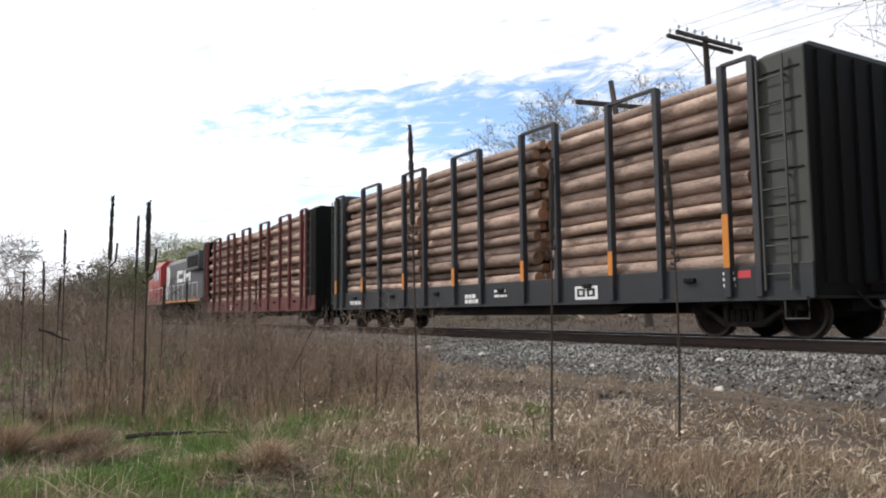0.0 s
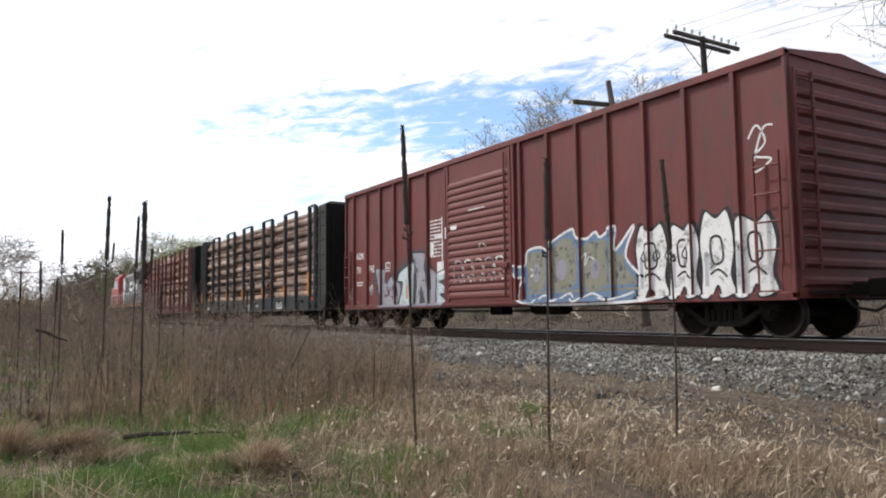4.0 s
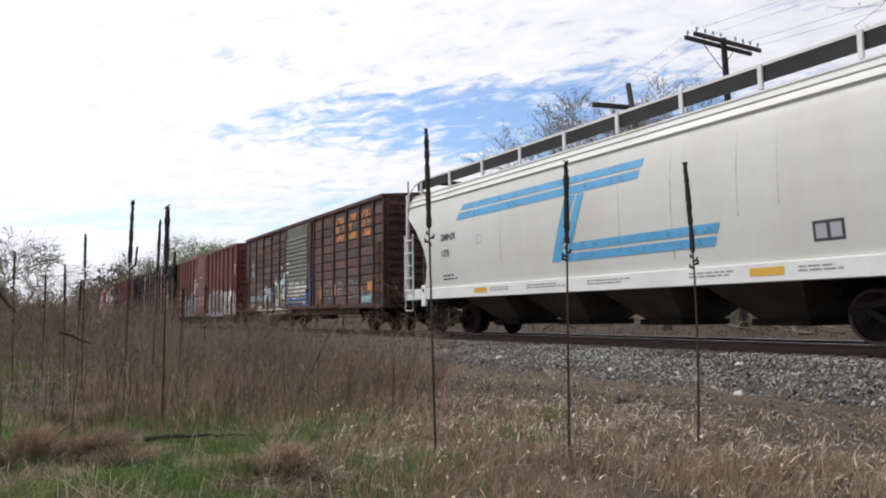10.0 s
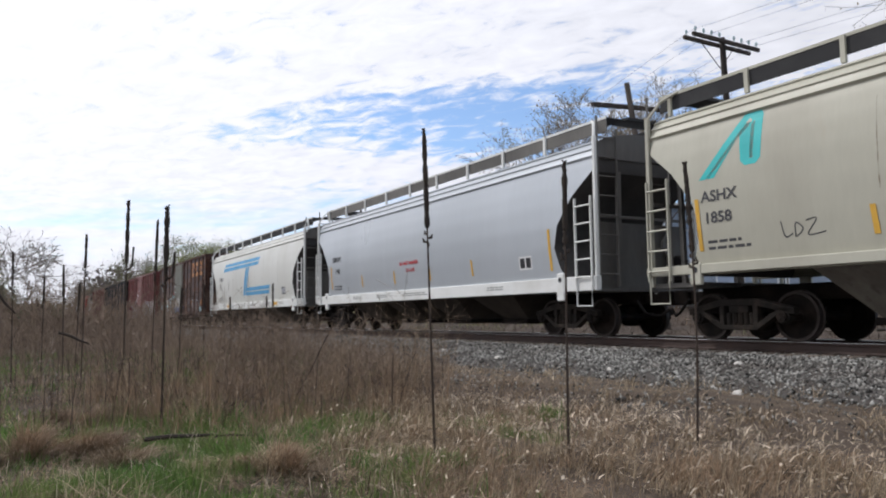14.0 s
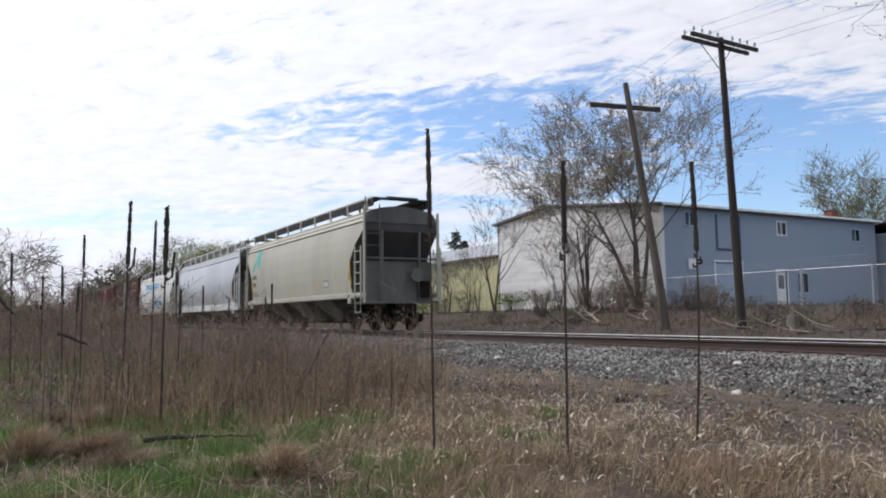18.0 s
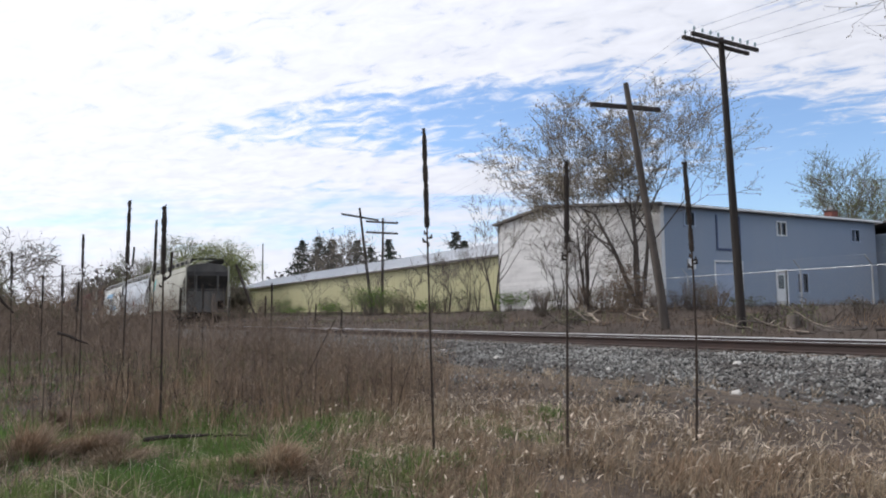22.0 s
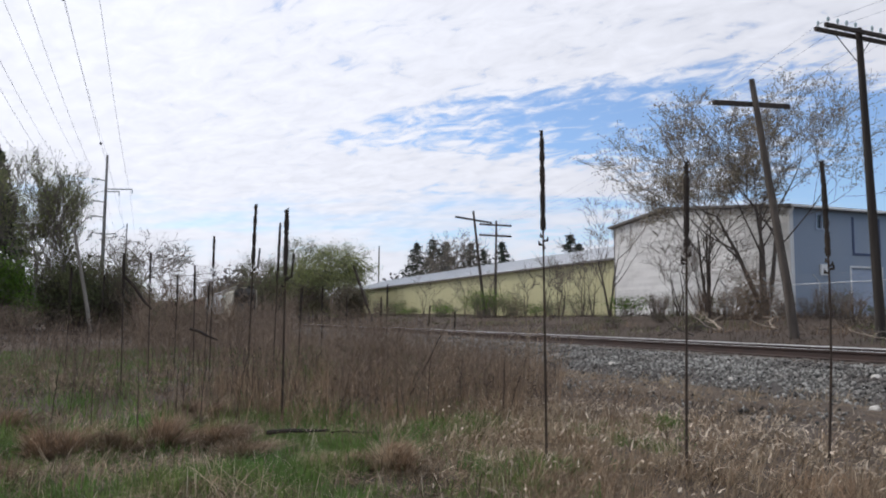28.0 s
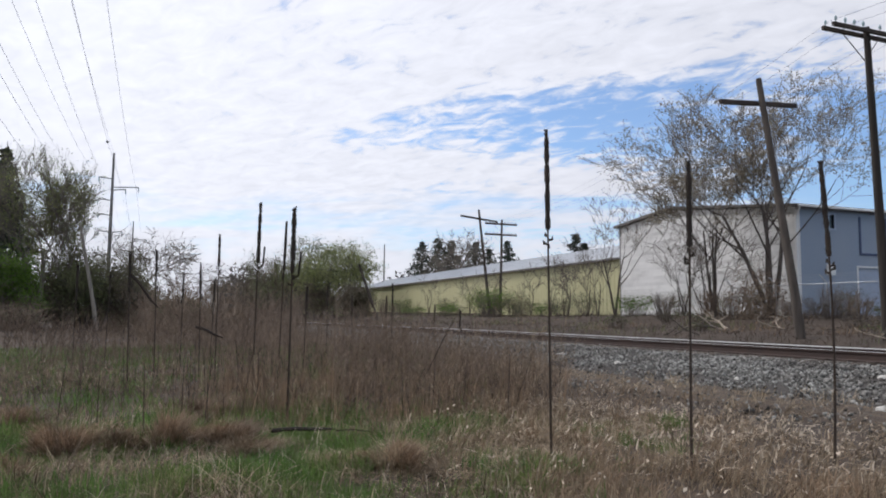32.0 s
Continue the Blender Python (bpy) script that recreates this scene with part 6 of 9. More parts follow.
# ---- buildings ----
M_BLUETRIM = material("pale_blue_trim", (0.36, 0.42, 0.53), 0.6, second=(0.30, 0.36, 0.46), amount=0.4, scale=1.0, fine=20, bump=0.05, contrast=0.08)
def warehouse():
    g0 = 0.9
    xw, xp, xe, y0, y1 = -44.35, -38.6, -28.95, 29.9, 49.3
    zw, zp, ze = 7.40, 7.90, 6.82
    b = thing("warehouse", pose(0, 0, 0), "two-storey warehouse with a white board gable and a blue side wall", "building")
    def top(x):
        return zw + (zp - zw) * (x - xw) / (xp - xw) if x < xp else zp + (ze - zp) * (x - xp) / (xe - xp)
    Shape().extrude([(xw, g0), (xe, g0), (xe, ze - 0.05), (xp, zp - 0.05), (xw, zw - 0.05)], "y", y0 + 0.02, y0 + 0.22).part("front_wall", M_WHITEWALL, b)
    back = Shape().box(xw, xe, y1 - 0.2, y1, g0, ze - 0.05).box(xw, xw + 0.2, y0 + 0.22, y1 - 0.2, g0, zw - 0.05)
    back.part("back_wall", M_BLUE, b)
    # white boards of the gable, lapped
    z = 1.25
    rng = random.Random(2)
    while z < zp - 0.1:
        zt = z + 0.2
        a, c = xw, xe
        if zt > zw:
            a = xw + (zt - zw) / (zp - zw) * (xp - xw)
        if zt > ze:
            c = xe - (zt - ze) / (zp - ze) * (xe - xp)
        if c - a > 0.5:
            Shape().add([(a, y0 - 0.034, z), (c, y0 - 0.034, z), (c, y0 + 0.02, z), (a, y0 + 0.02, z), (a, y0 + 0.002, zt), (c, y0 + 0.002, zt), (c, y0 + 0.02, zt), (a, y0 + 0.02, zt)],
                        [(0, 1, 5, 4), (1, 2, 6, 5), (2, 3, 7, 6), (3, 0, 4, 7), (0, 3, 2, 1), (4, 5, 6, 7)]).part("siding_board", M_WHITEWALL, b)
        z = zt
    # blue side wall with openings cut through it
    holes = [(31.7, 32.4, 5.8, 6.5), (39.4, 40.15, 5.6, 6.33), (46.7, 47.5, 5.5, 6.2), (33.95, 36.1, 1.2, 3.85), (39.15, 40.05, 1.22, 3.45), (41.05, 42.0, 2.2, 3.3)]
    ys = sorted({y0 + 0.22, y1 - 0.2} | {h for q in holes for h in q[:2]})
    s = Shape()
    for a, c in zip(ys, ys[1:]):
        zs = [g0]
        for q in holes:
            if q[0] <= a and c <= q[1]:
                zs += [q[2], q[3]]
        zs = sorted(zs) + [ze - 0.05]
        for i in range(0, len(zs), 2):
            wall = Shape().box(xe - 0.2, xe, a, c, zs[i], zs[i + 1]).part("wall_section", M_BLUE, b, "pale blue side wall")
    for k in range(19):
        zz = 1.3 + k * 0.29
        for a, c in ((y0 + 0.25, 31.5), (32.6, 33.7), (36.4, 38.9), (42.2, 46.4), (47.8, y1 - 0.1)):
            Shape().box(xe, xe + 0.006, a, c, zz, zz + 0.012).part("siding_seam", M_BLUE, wall)
    for i, (a, c, lo, hi) in enumerate(holes):
        door = i in (3, 4)
        m = M_TRIM if i in (1, 3, 4) else M_BLUETRIM
        f = Shape().box(xe - 0.1, xe + 0.03, a - 0.09, a, lo, hi + 0.09).box(xe - 0.1, xe + 0.03, c, c + 0.09, lo, hi + 0.09).box(xe - 0.1, xe + 0.03, a, c, hi, hi + 0.09)
        if not door:
            f.box(xe - 0.1, xe + 0.05, a - 0.1, c + 0.1, lo - 0.08, lo)
        o = tagged(new("door" if door else "window"), "")
        o.parent = b
        f.part("frame", m, o, "white painted frame" if m is M_TRIM else "pale blue painted frame")
        if door:
            Shape().box(xe - 0.13, xe - 0.07, a, c, lo, hi).part("leaf", M_BLUETRIM if i == 3 else M_TRIM, o, bevel=0.01)
            if i == 3:
                for zz in (1.9, 2.6, 3.3):
                    Shape().box(xe - 0.072, xe - 0.055, a + 0.15, c - 0.15, zz - 0.25, zz + 0.25).part("panel", M_BLUETRIM, o)
            else:
                Shape().box(xe - 0.072, xe - 0.05, a + 0.2, c - 0.2, 2.4, 3.2).part("pane", M_GLASS_DARK, o)
        else:
            mid = (a + c) / 2
            Shape().box(xe - 0.12, xe - 0.09, a, mid, lo, hi).part("pane", M_GLASS_DARK, o)
            Shape().box(xe - 0.12, xe - 0.09, mid, c, lo, hi).part("pane", M_GLASS_DARK, o)
            Shape().box(xe - 0.09, xe + 0.01, mid - 0.03, mid + 0.03, lo, hi).part("mullion", m, o)
    # bricked-up loading hatch: a darker blue frame
    m_dk = material("dark_blue_trim", (0.055, 0.075, 0.15), 0.6, second=(0.08, 0.10, 0.17), amount=0.4, scale=2, fine=20, bump=0.05)
    s = Shape().box(xe, xe + 0.04, 34.1, 34.22, 4.5, 6.5).box(xe, xe + 0.04, 36.0, 36.1, 4.5, 6.5).box(xe, xe + 0.04, 34.22, 36.0, 4.5, 4.62)
    s.part("hatch_frame", m_dk, b)
    Shape().box(xe + 0.002, xe + 0.12, 31.75, 32.3, 3.4, 3.95).part("meter_box", M_TRIM, b, bevel=0.02)
    # roof, eaves, gutter and downpipe
    s = Shape().extrude([(xw - 0.35, zw - 0.06), (xp, zp + 0.02), (xe + 0.35, ze - 0.06), (xe + 0.35, ze + 0.08), (xp, zp + 0.16), (xw - 0.35, zw + 0.08)], "y", y0 - 0.3, y1 + 0.3)
    s.part("roof", M_ROOFEDGE, b, "low-pitched dark roof")
    Shape().tube([(xe + 0.38, y0 - 0.25, ze - 0.02), (xe + 0.38, y1 + 0.2, ze - 0.02)], 0.07, 8).part("gutter", M_TRIM, b)
    Shape().tube([(xe + 0.36, y0 - 0.1, ze - 0.05), (xe + 0.1, y0 - 0.1, ze - 0.5), (xe + 0.06, y0 - 0.08, ze - 0.8), (xe + 0.06, y0 - 0.08, 1.1)], 0.055, 8).part("downpipe", M_TRIM, b)
    Shape().box(xw - 0.03, xw + 0.09, y0 - 0.03, y0 + 0.05, 1.0, zw - 0.1).part("corner_board", M_ROOFEDGE, b)
    Shape().box(xe - 0.10, xe + 0.02, y0 - 0.03, y0 + 0.05, 1.0, ze - 0.1).part("corner_board", M_TRIM, b)
    c = Shape().box(-30.5, -29.9, 46.3, 46.9, 6.6, 7.55).part("chimney", M_BRICK, b, "red brick chimney", bevel=0.02)
    for k in range(9):
        for a in (0, 1):
            Shape().box(-29.905, -29.89, 46.32 + a * 0.3 + (k % 2) * 0.08, 46.54 + a * 0.3 + (k % 2) * 0.04, 6.72 + k * 0.09, 6.79 + k * 0.09).part("brick", M_BRICK, c)
    Shape().box(-30.57, -29.83, 46.23, 46.97, 7.55, 7.65).part("cap", M_ROOFEDGE, c, bevel=0.02)
    Shape().tube([(-30.2, 46.6, 7.65), (-30.2, 46.6, 7.85)], 0.12, 10).part("flue", M_GALV, c)
    # vent pipe on the roof
    Shape().tube([(-30.5, 37.5, 6.9), (-30.5, 37.5, 7.5)], 0.09, 8).tube([(-30.5, 37.5, 7.5), (-30.5, 37.5, 7.62)], 0.16, 8).part("roof_vent", M_GALV, b)


warehouse()


def shed():
    b = thing("shed", pose(0, 0, 0), "long low yellow metal shed with a pale metal roof", "building")
    xa, xb, y0, y1 = -123.0, -46.5, 31.4, 43.0
    Shape().box(xa, xb, y0 + 0.05, y1, 1.0, 5.35).part("wall", M_YELLOW, b)
    n = 150
    w = (xb - xa) / n
    panel = Shape().extrude([(0, 0.0), (w * 0.12, -0.045), (w * 0.38, -0.045), (w * 0.5, 0.0), (w * 0.99, 0.0), (w * 0.99, 0.045), (0, 0.045)], "z", 1.2, 5.4).mesh("wall_panel", M_YELLOW)
    for k in range(n):
        piece("wall_panel", panel, b, Matrix.Translation((xa + k * w, y0, 0)))
    s = Shape().extrude([(y0 - 0.35, 5.38), (37.2, 7.25), (y1 + 0.3, 5.38), (y1 + 0.3, 5.52), (37.2, 7.40), (y0 - 0.35, 5.55)], "x", xa - 0.3, xb + 0.3)
    roof = s.part("roof", M_METALROOF, b, "pale grey metal roof")
    rib = Shape().extrude([(y0 - 0.36, 5.55), (37.2, 7.40), (37.2, 7.45), (y0 - 0.36, 5.60)], "x", -0.03, 0.03).mesh("roof_seam", M_METALROOF)
    for k in range(77):
        piece("roof_seam", rib, roof, Matrix.Translation((xa + k * 1.0, 0, 0)))
    Shape().box(xa - 0.3, xb + 0.3, y0 - 0.42, y0 - 0.34, 5.36, 5.5).part("gutter", M_ROOFEDGE, b)


shed()


def far_house():
    b = thing("outbuilding", pose(0, 0, 0), "blue-grey outbuilding behind the warehouse", "building")
    Shape().box(-34.0, -22.0, 50.2, 58.0, 0.9, 6.1).part("wall", M_BLUE, b)
    Shape().extrude([(-34.4, 6.0), (-28, 6.9), (-21.6, 6.0), (-21.6, 6.15), (-28, 7.05), (-34.4, 6.15)], "y", 49.9, 58.3).part("roof", M_ROOFEDGE, b)


far_house()


# ---- fence ----
def fence():
    f = thing("chain_link_fence", pose(0, 0, 0), "galvanised chain-link fence with angled tops before the warehouse", "fence")
    y, n = 26.0, 10
    xs = [-29.2 + k * 2.75 for k in range(n)]
    for x in xs:
        g = ground_z(x, y) - 0.15
        p = Shape().tube([(x, y, g), (x, y, 2.66)], 0.030, 8).part("post", M_GALV, f)
        Shape().bar((x, y, 2.66), (x - 0.06, y - 0.3, 3.0), 0.035).part("barb_arm", M_GALV, p)
    Shape().tube([(xs[0], y, 2.64), (xs[-1], y, 2.60)], 0.017, 6).part("top_rail", M_GALV, f)
    s = Shape()
    x = xs[0]
    while x < xs[-1] - 1.5:
        s.tube([(x, y - 0.01, 1.1), (x + 1.5, y - 0.01, 2.62)], 0.0035, 3, False)
        s.tube([(x + 1.5, y + 0.01, 1.1), (x, y + 0.01, 2.62)], 0.0035, 3, False)
        x += 0.16
    tagged(s.part("wire_mesh", M_GALV, f), kind="stuff")
    for dy, dz in ((0.1, 2.78), (0.2, 2.9), (0.3, 3.0)):
        Shape().tube([(xs[0] - 0.04, y - dy, dz), (xs[-1] - 0.04, y - dy, dz)], 0.0022, 4).part("barbed_wire", M_GALV, f)


fence()


# ---- poles and wires ----
def telegraph_pole(base, top, r, arms, label, double=False, bare=False):
    base, top = Vector(base), Vector(top)
    p = thing("telegraph_pole", Matrix.Translation(base), label, "utility pole", "poles along the track")
    d = top - base
    n = 7
    pts = [d * (k / (n - 1)) for k in range(n)]
    Shape().tube([(0, 0, -0.4)] + pts[1:], [r] + [r * (1 - 0.38 * k / (n - 1)) for k in range(1, n)], 10).part("pole", M_DARKPOLE if double else M_PALEPOLE if bare == "pale" else M_WOODPOLE, p, smooth=True)
    up = d.normalized()
    for down, length, tilt in arms:
        c = d - up * down
        a = Vector((-0.02, 1, tilt)).normalized() * (length / 2)
        for off in ((-0.17, 0.17) if double else (-0.15,)):
            o = Vector((off, 0, 0))
            arm = Shape().bar(c - a + o, c + a + o, 0.09 if double else 0.13, 0.115 if double else 0.15).part("crossarm", M_WOODDARK, p, bevel=0.008)
            if not bare:
                for q in (-0.92, -0.68, -0.45, -0.22, 0.22, 0.45, 0.68, 0.92):
                    at = c + a * q + o
                    Shape().tube([at + Vector((0, 0, 0.05)), at + Vector((0, 0, 0.12)), at + Vector((0, 0, 0.125)), at + Vector((0, 0, 0.20)), at + Vector((0, 0, 0.24))], [0.012, 0.012, 0.035, 0.04, 0.018], 6).part("insulator", M_INSUL, arm)
        if not bare:
            for sgn in (-1, 1):
                Shape().bar(c + a * 0.45 * sgn + Vector((-0.2, 0, -0.05)), c - up * 0.75 + Vector((-0.12, 0, 0)), 0.03, 0.01).part("brace", M_WOODDARK, p)
    return p


M_INSUL = material("insulator_glass", (0.30, 0.40, 0.42), 0.2, fine=5, bump=0, spec=0.6)
telegraph_pole((-15.13, 18.77, 0.5), (-15.26, 18.57, 9.38), 0.138, [(0.18, 3.0, 0.0)], "dark timber telegraph pole with a double crossarm and insulators", True)
telegraph_pole((-17.91, 18.6, 0.45), (-19.42, 18.6, 9.12), 0.15, [(0.86, 3.3, 0.07)], "leaning grey timber pole with one bare crossarm", False, True)
telegraph_pole((-58.7, 26.6, 1.3), (-58.54, 25.42, 10.2), 0.15, [(0.75, 3.4, -0.10)], "leaning timber telegraph pole among bushes", False, True)
telegraph_pole((-58.4, 27.4, 1.3), (-57.72, 27.2, 9.35), 0.14, [(0.35, 3.0, 0.0), (1.25, 3.0, 0.0)], "timber telegraph pole with two crossarms", False)
telegraph_pole((-62.0, 17.8, 0.6), (-62.5, 16.1, 5.5), 0.15, [], "broken timber pole leaning beside the line", False, True)
telegraph_pole((-134.0, 39.3, 1.0), (-134.0, 39.3, 14.4), 0.16, [], "slender timber pole behind the shed", False, True)
telegraph_pole((-44.1, -2.8, 0.6), (-44.07, -3.8, 5.7), 0.11, [], "leaning bleached timber pole among trees", False, "pale")
for x, y, h in ((-140.0, 20.5, 8.5), (-190.0, 5.0, 9.0), (-215.0, 3.5, 9.5), (-240.0, 8.5, 9.0)):
    telegraph_pole((x, y, 0.5), (x + 0.3, y, h), 0.14, [(0.5, 2.6, 0.0)], "distant timber pole beside the railway", False, True)


def power_line():
    ps = []
    for x, h, dy in ((-97.3, 20.2, 0.0), (-184.0, 22.0, 0.1), (-275.0, 22.0, 0.3), (-12.0, 20.0, -1.5), (70.0, 20.0, -1.5)):
        y = -5.2 + dy
        p = thing("transmission_pole", Matrix.Translation((x, y, 0)), "tall grey transmission pole with short side arms", "utility pole", "power line poles")
        Shape().tube([(0, 0, -0.5), (0, 0, h * 0.5), (0, 0, h)], [0.27, 0.21, 0.13], 10).part("pole", M_GALVPOLE, p, smooth=True)
        for z, a in ((h - 3.0, -1.5), (h - 4.35, 1.5), (h - 5.6, -1.5), (h - 9.4, -1.3), (h - 9.4, 1.3), (h - 4.0, 2.9), (h - 7.4, -1.4)):
            arm = Shape().bar((0, 0, z - 0.1), (0, a, z + 0.05), 0.12, 0.12).part("side_arm", M_GALVPOLE, p)
            Shape().tube([(0, a, z), (0, a, z - 0.5)], 0.06, 6).part("insulator", M_INSUL, arm)
        ps.append(x)
    ends = sorted(ps)
    for i, (dy, dz, sag) in enumerate(((0.0, 0.0, 1.0), (2.8, -4.6, 1.2), (1.5, -4.85, 1.5), (0.1, -5.0, 1.5), (-1.5, -3.5, 1.5), (-1.5, -6.1, 1.8), (-1.3, -7.9, 1.5), (-1.5, -9.4, 1.5))):
        w = thing("power_cable", pose(0, 0, 0), "thin dark overhead cable along the railway", "cable", "overhead power cables")
        s = Shape()
        pts = []
        for a, b in zip(ends, ends[1:]):
            for q in range(12):
                u = q / 12
                pts.append((a + (b - a) * u, -5.3 + dy, 20.4 + dz - sag * 4 * u * (1 - u)))
        pts.append((ends[-1], -5.3 + dy, 20.4 + dz))
        s.tube(pts, 0.010, 4).part("cable", M_WIRE, w)
        if i in (0, 2, 3, 6):
            k = (i * 5 + 28) % 12 + 12 * 2
            x, y, z = pts[min(len(pts) - 2, k + 3)]
            Shape().tube([(x - 0.2, y, z), (x - 0.1, y, z - 0.05), (x + 0.1, y, z - 0.05), (x + 0.2, y, z)], [0.03, 0.10, 0.10, 0.03], 8).part("damper", M_WIRE, w)


M_GALVPOLE = material("weathered_grey_pole", (0.22, 0.215, 0.205), 0.75, second=(0.16, 0.155, 0.15), amount=0.5, scale=1.0, stretch=(3, 3, 0.4), fine=20, bump=0.15)
power_line()


def track_wires():
    """Slack wires from crossarm to crossarm on the far side of the track."""
    for k, (ya, za, yb, zb) in enumerate(((17.2, 9.36, 17.2, 9.4), (17.9, 9.36, 17.9, 9.5), (19.4, 9.36, 19.5, 9.4), (20.0, 9.36, 20.0, 9.2))):
        w = thing("telegraph_wire", pose(0, 0, 0), "slack telegraph wire along the track", "cable", "telegraph wires")
        a, b, c = Vector((-58.2, 26.3 + 0.4 * k, 9.2)), Vector((-15.26, ya, za)), Vector((34.0, yb, zb))
        pts = [a.lerp(b, q / 10) - Vector((0, 0, 1.0 * 4 * (q / 10) * (1 - q / 10))) for q in range(10)]
        pts += [b.lerp(c, q / 10) - Vector((0, 0, 0.9 * 4 * (q / 10) * (1 - q / 10))) for q in range(11)]
        Shape().tube(pts, 0.0045, 4).part("wire", M_WIRE, w)
    telegraph_pole((34.0, 18.6, 0.5), (34.0, 18.6, 9.6), 0.165, [(0.18, 3.0, 0.0)], "dark timber telegraph pole with a double crossarm and insulators", True)


track_wires()

# ---- trees and bushes ----
M_TREEBARK = material("grey_tree_bark", (0.14, 0.115, 0.095), 0.9, second=(0.20, 0.175, 0.15), amount=0.5, scale=2.0, stretch=(2, 2, 0.5), fine=30, bump=0.3)
M_DARKBARK = material("dark_tree_bark", (0.07, 0.058, 0.05), 0.9, second=(0.11, 0.095, 0.08), amount=0.5, scale=2.0, fine=30, bump=0.3)
M_STEMBARK = material("wet_dark_bark", (0.06, 0.048, 0.042), 0.9, second=(0.09, 0.075, 0.065), amount=0.5, scale=2.0, fine=30, bump=0.3)
M_TWIG = material("twig_bark", (0.175, 0.15, 0.13), 0.9, second=(0.13, 0.11, 0.094), amount=0.5, scale=3.0, fine=30, bump=0.1)
M_REDTWIG = material("red_brown_stems", (0.165, 0.120, 0.092), 0.9, second=(0.225, 0.17, 0.122), amount=0.5, scale=0.5, fine=20, bump=0.0, island=0.45)
M_BUD = material("pale_spring_buds", (0.27, 0.245, 0.17), 0.8, second=(0.33, 0.28, 0.21), amount=0.5, scale=1.0, fine=10, bump=0, island=0.35, through=0.3)
M_LEAF = material("spring_green_leaves", (0.20, 0.235, 0.085), 0.7, second=(0.25, 0.265, 0.12), amount=0.5, scale=0.4, fine=10, bump=0, island=0.4, through=0.45)
M_LEAFDIM = material("olive_green_leaves", (0.13, 0.15, 0.065), 0.7, second=(0.17, 0.17, 0.085), amount=0.5, scale=0.3, fine=10, bump=0, island=0.4, through=0.3)
M_BRIGHTLEAF = material("bright_green_leaves", (0.13, 0.22, 0.035), 0.7, second=(0.10, 0.17, 0.03), amount=0.5, scale=0.4, fine=10, bump=0, island=0.4, through=0.35)
M_LEAFDARK = material("dark_olive_leaves", (0.115, 0.102, 0.066), 0.75, second=(0.135, 0.112, 0.082), amount=0.5, scale=0.3, fine=10, bump=0, island=0.4, through=0.2)
M_NEEDLE = material("dark_conifer_needles", (0.028, 0.042, 0.028), 0.8, second=(0.045, 0.055, 0.035), amount=0.5, scale=0.5, fine=10, bump=0, island=0.4)
M_GREYWOOD = material("far_bare_twigs", (0.15, 0.125, 0.115), 0.9, second=(0.11, 0.105, 0.08), amount=0.5, scale=0.1, fine=5, bump=0, island=0.4)


def cards(name, centres, sizes, mat, parent, seed, flat=0.0):
    """Many small two-sided leaves, each a bent pair of triangles, at the centres."""
    g = np.random.default_rng(seed)
    c = np.asarray(centres, float)
    n = len(c)
    a = g.normal(size=(n, 3)); a[:, 2] *= 1 - flat
    a /= np.linalg.norm(a, axis=1)[:, None]
    b = np.cross(a, g.normal(size=(n, 3))); b /= np.linalg.norm(b, axis=1)[:, None] + 1e-9
    k = np.cross(a, b)
    s = np.asarray(sizes, float).reshape(-1, 1) * g.uniform(0.6, 1.3, (n, 1))
    v = np.stack([c - a * s, c + b * s * 0.45 + k * s * 0.15, c + a * s, c - b * s * 0.45 + k * s * 0.15], 1).reshape(-1, 3)
    f = (np.array([0, 1, 2, 0, 2, 3])[None] + 4 * np.arange(n)[:, None]).reshape(-1)
    return quick_mesh(name, v, f, np.arange(0, len(f), 3), mat, parent)


def grow(rng, start, way, length, radius, depth, spec, limbs, tips):
    """One limb and, from it, its own limbs. limbs: (points, radii, depth); tips: places for leaves."""
    n = 5 if depth > 0 else 3
    pts, p, d = [start.copy()], start.copy(), way.normalized()
    for i in range(n):
        d = (d + Vector((rng.gauss(0, spec["wave"]), rng.gauss(0, spec["wave"]), rng.gauss(0, spec["wave"]) + spec["up"])) * 0.5).normalized()
        p = p + d * (length / n)
        pts.append(p.copy())
    rad = [radius * (1 - 0.6 * i / n) for i in range(n + 1)]
    limbs.append((pts, rad, depth))
    if depth == 0:
        tips += pts[1:]
        return
    kids = spec["kids"][depth - 1]
    for q in range(kids):
        u = rng.uniform(spec["from"], 1.0) if q < kids - 1 else 1.0
        i = min(n - 1, int(u * n))
        at = pts[i].lerp(pts[i + 1], u * n - i) if i < n else pts[-1]
        side = Vector((rng.gauss(0, 1), rng.gauss(0, 1), rng.gauss(0, 0.6)))
        axis = (pts[min(i + 1, n)] - pts[i]).normalized()
        side = (side - axis * side.dot(axis)).normalized()
        way2 = axis * spec["ahead"] + side
        grow(rng, at, way2, length * rng.uniform(0.5, 0.78), max(rad[i] * rng.uniform(0.45, 0.62), 0.006), depth - 1, spec, limbs, tips)


SPEC = dict(kids=(4, 4, 4, 5), wave=0.22, up=0.10, ahead=0.85, **{"from": 0.35})


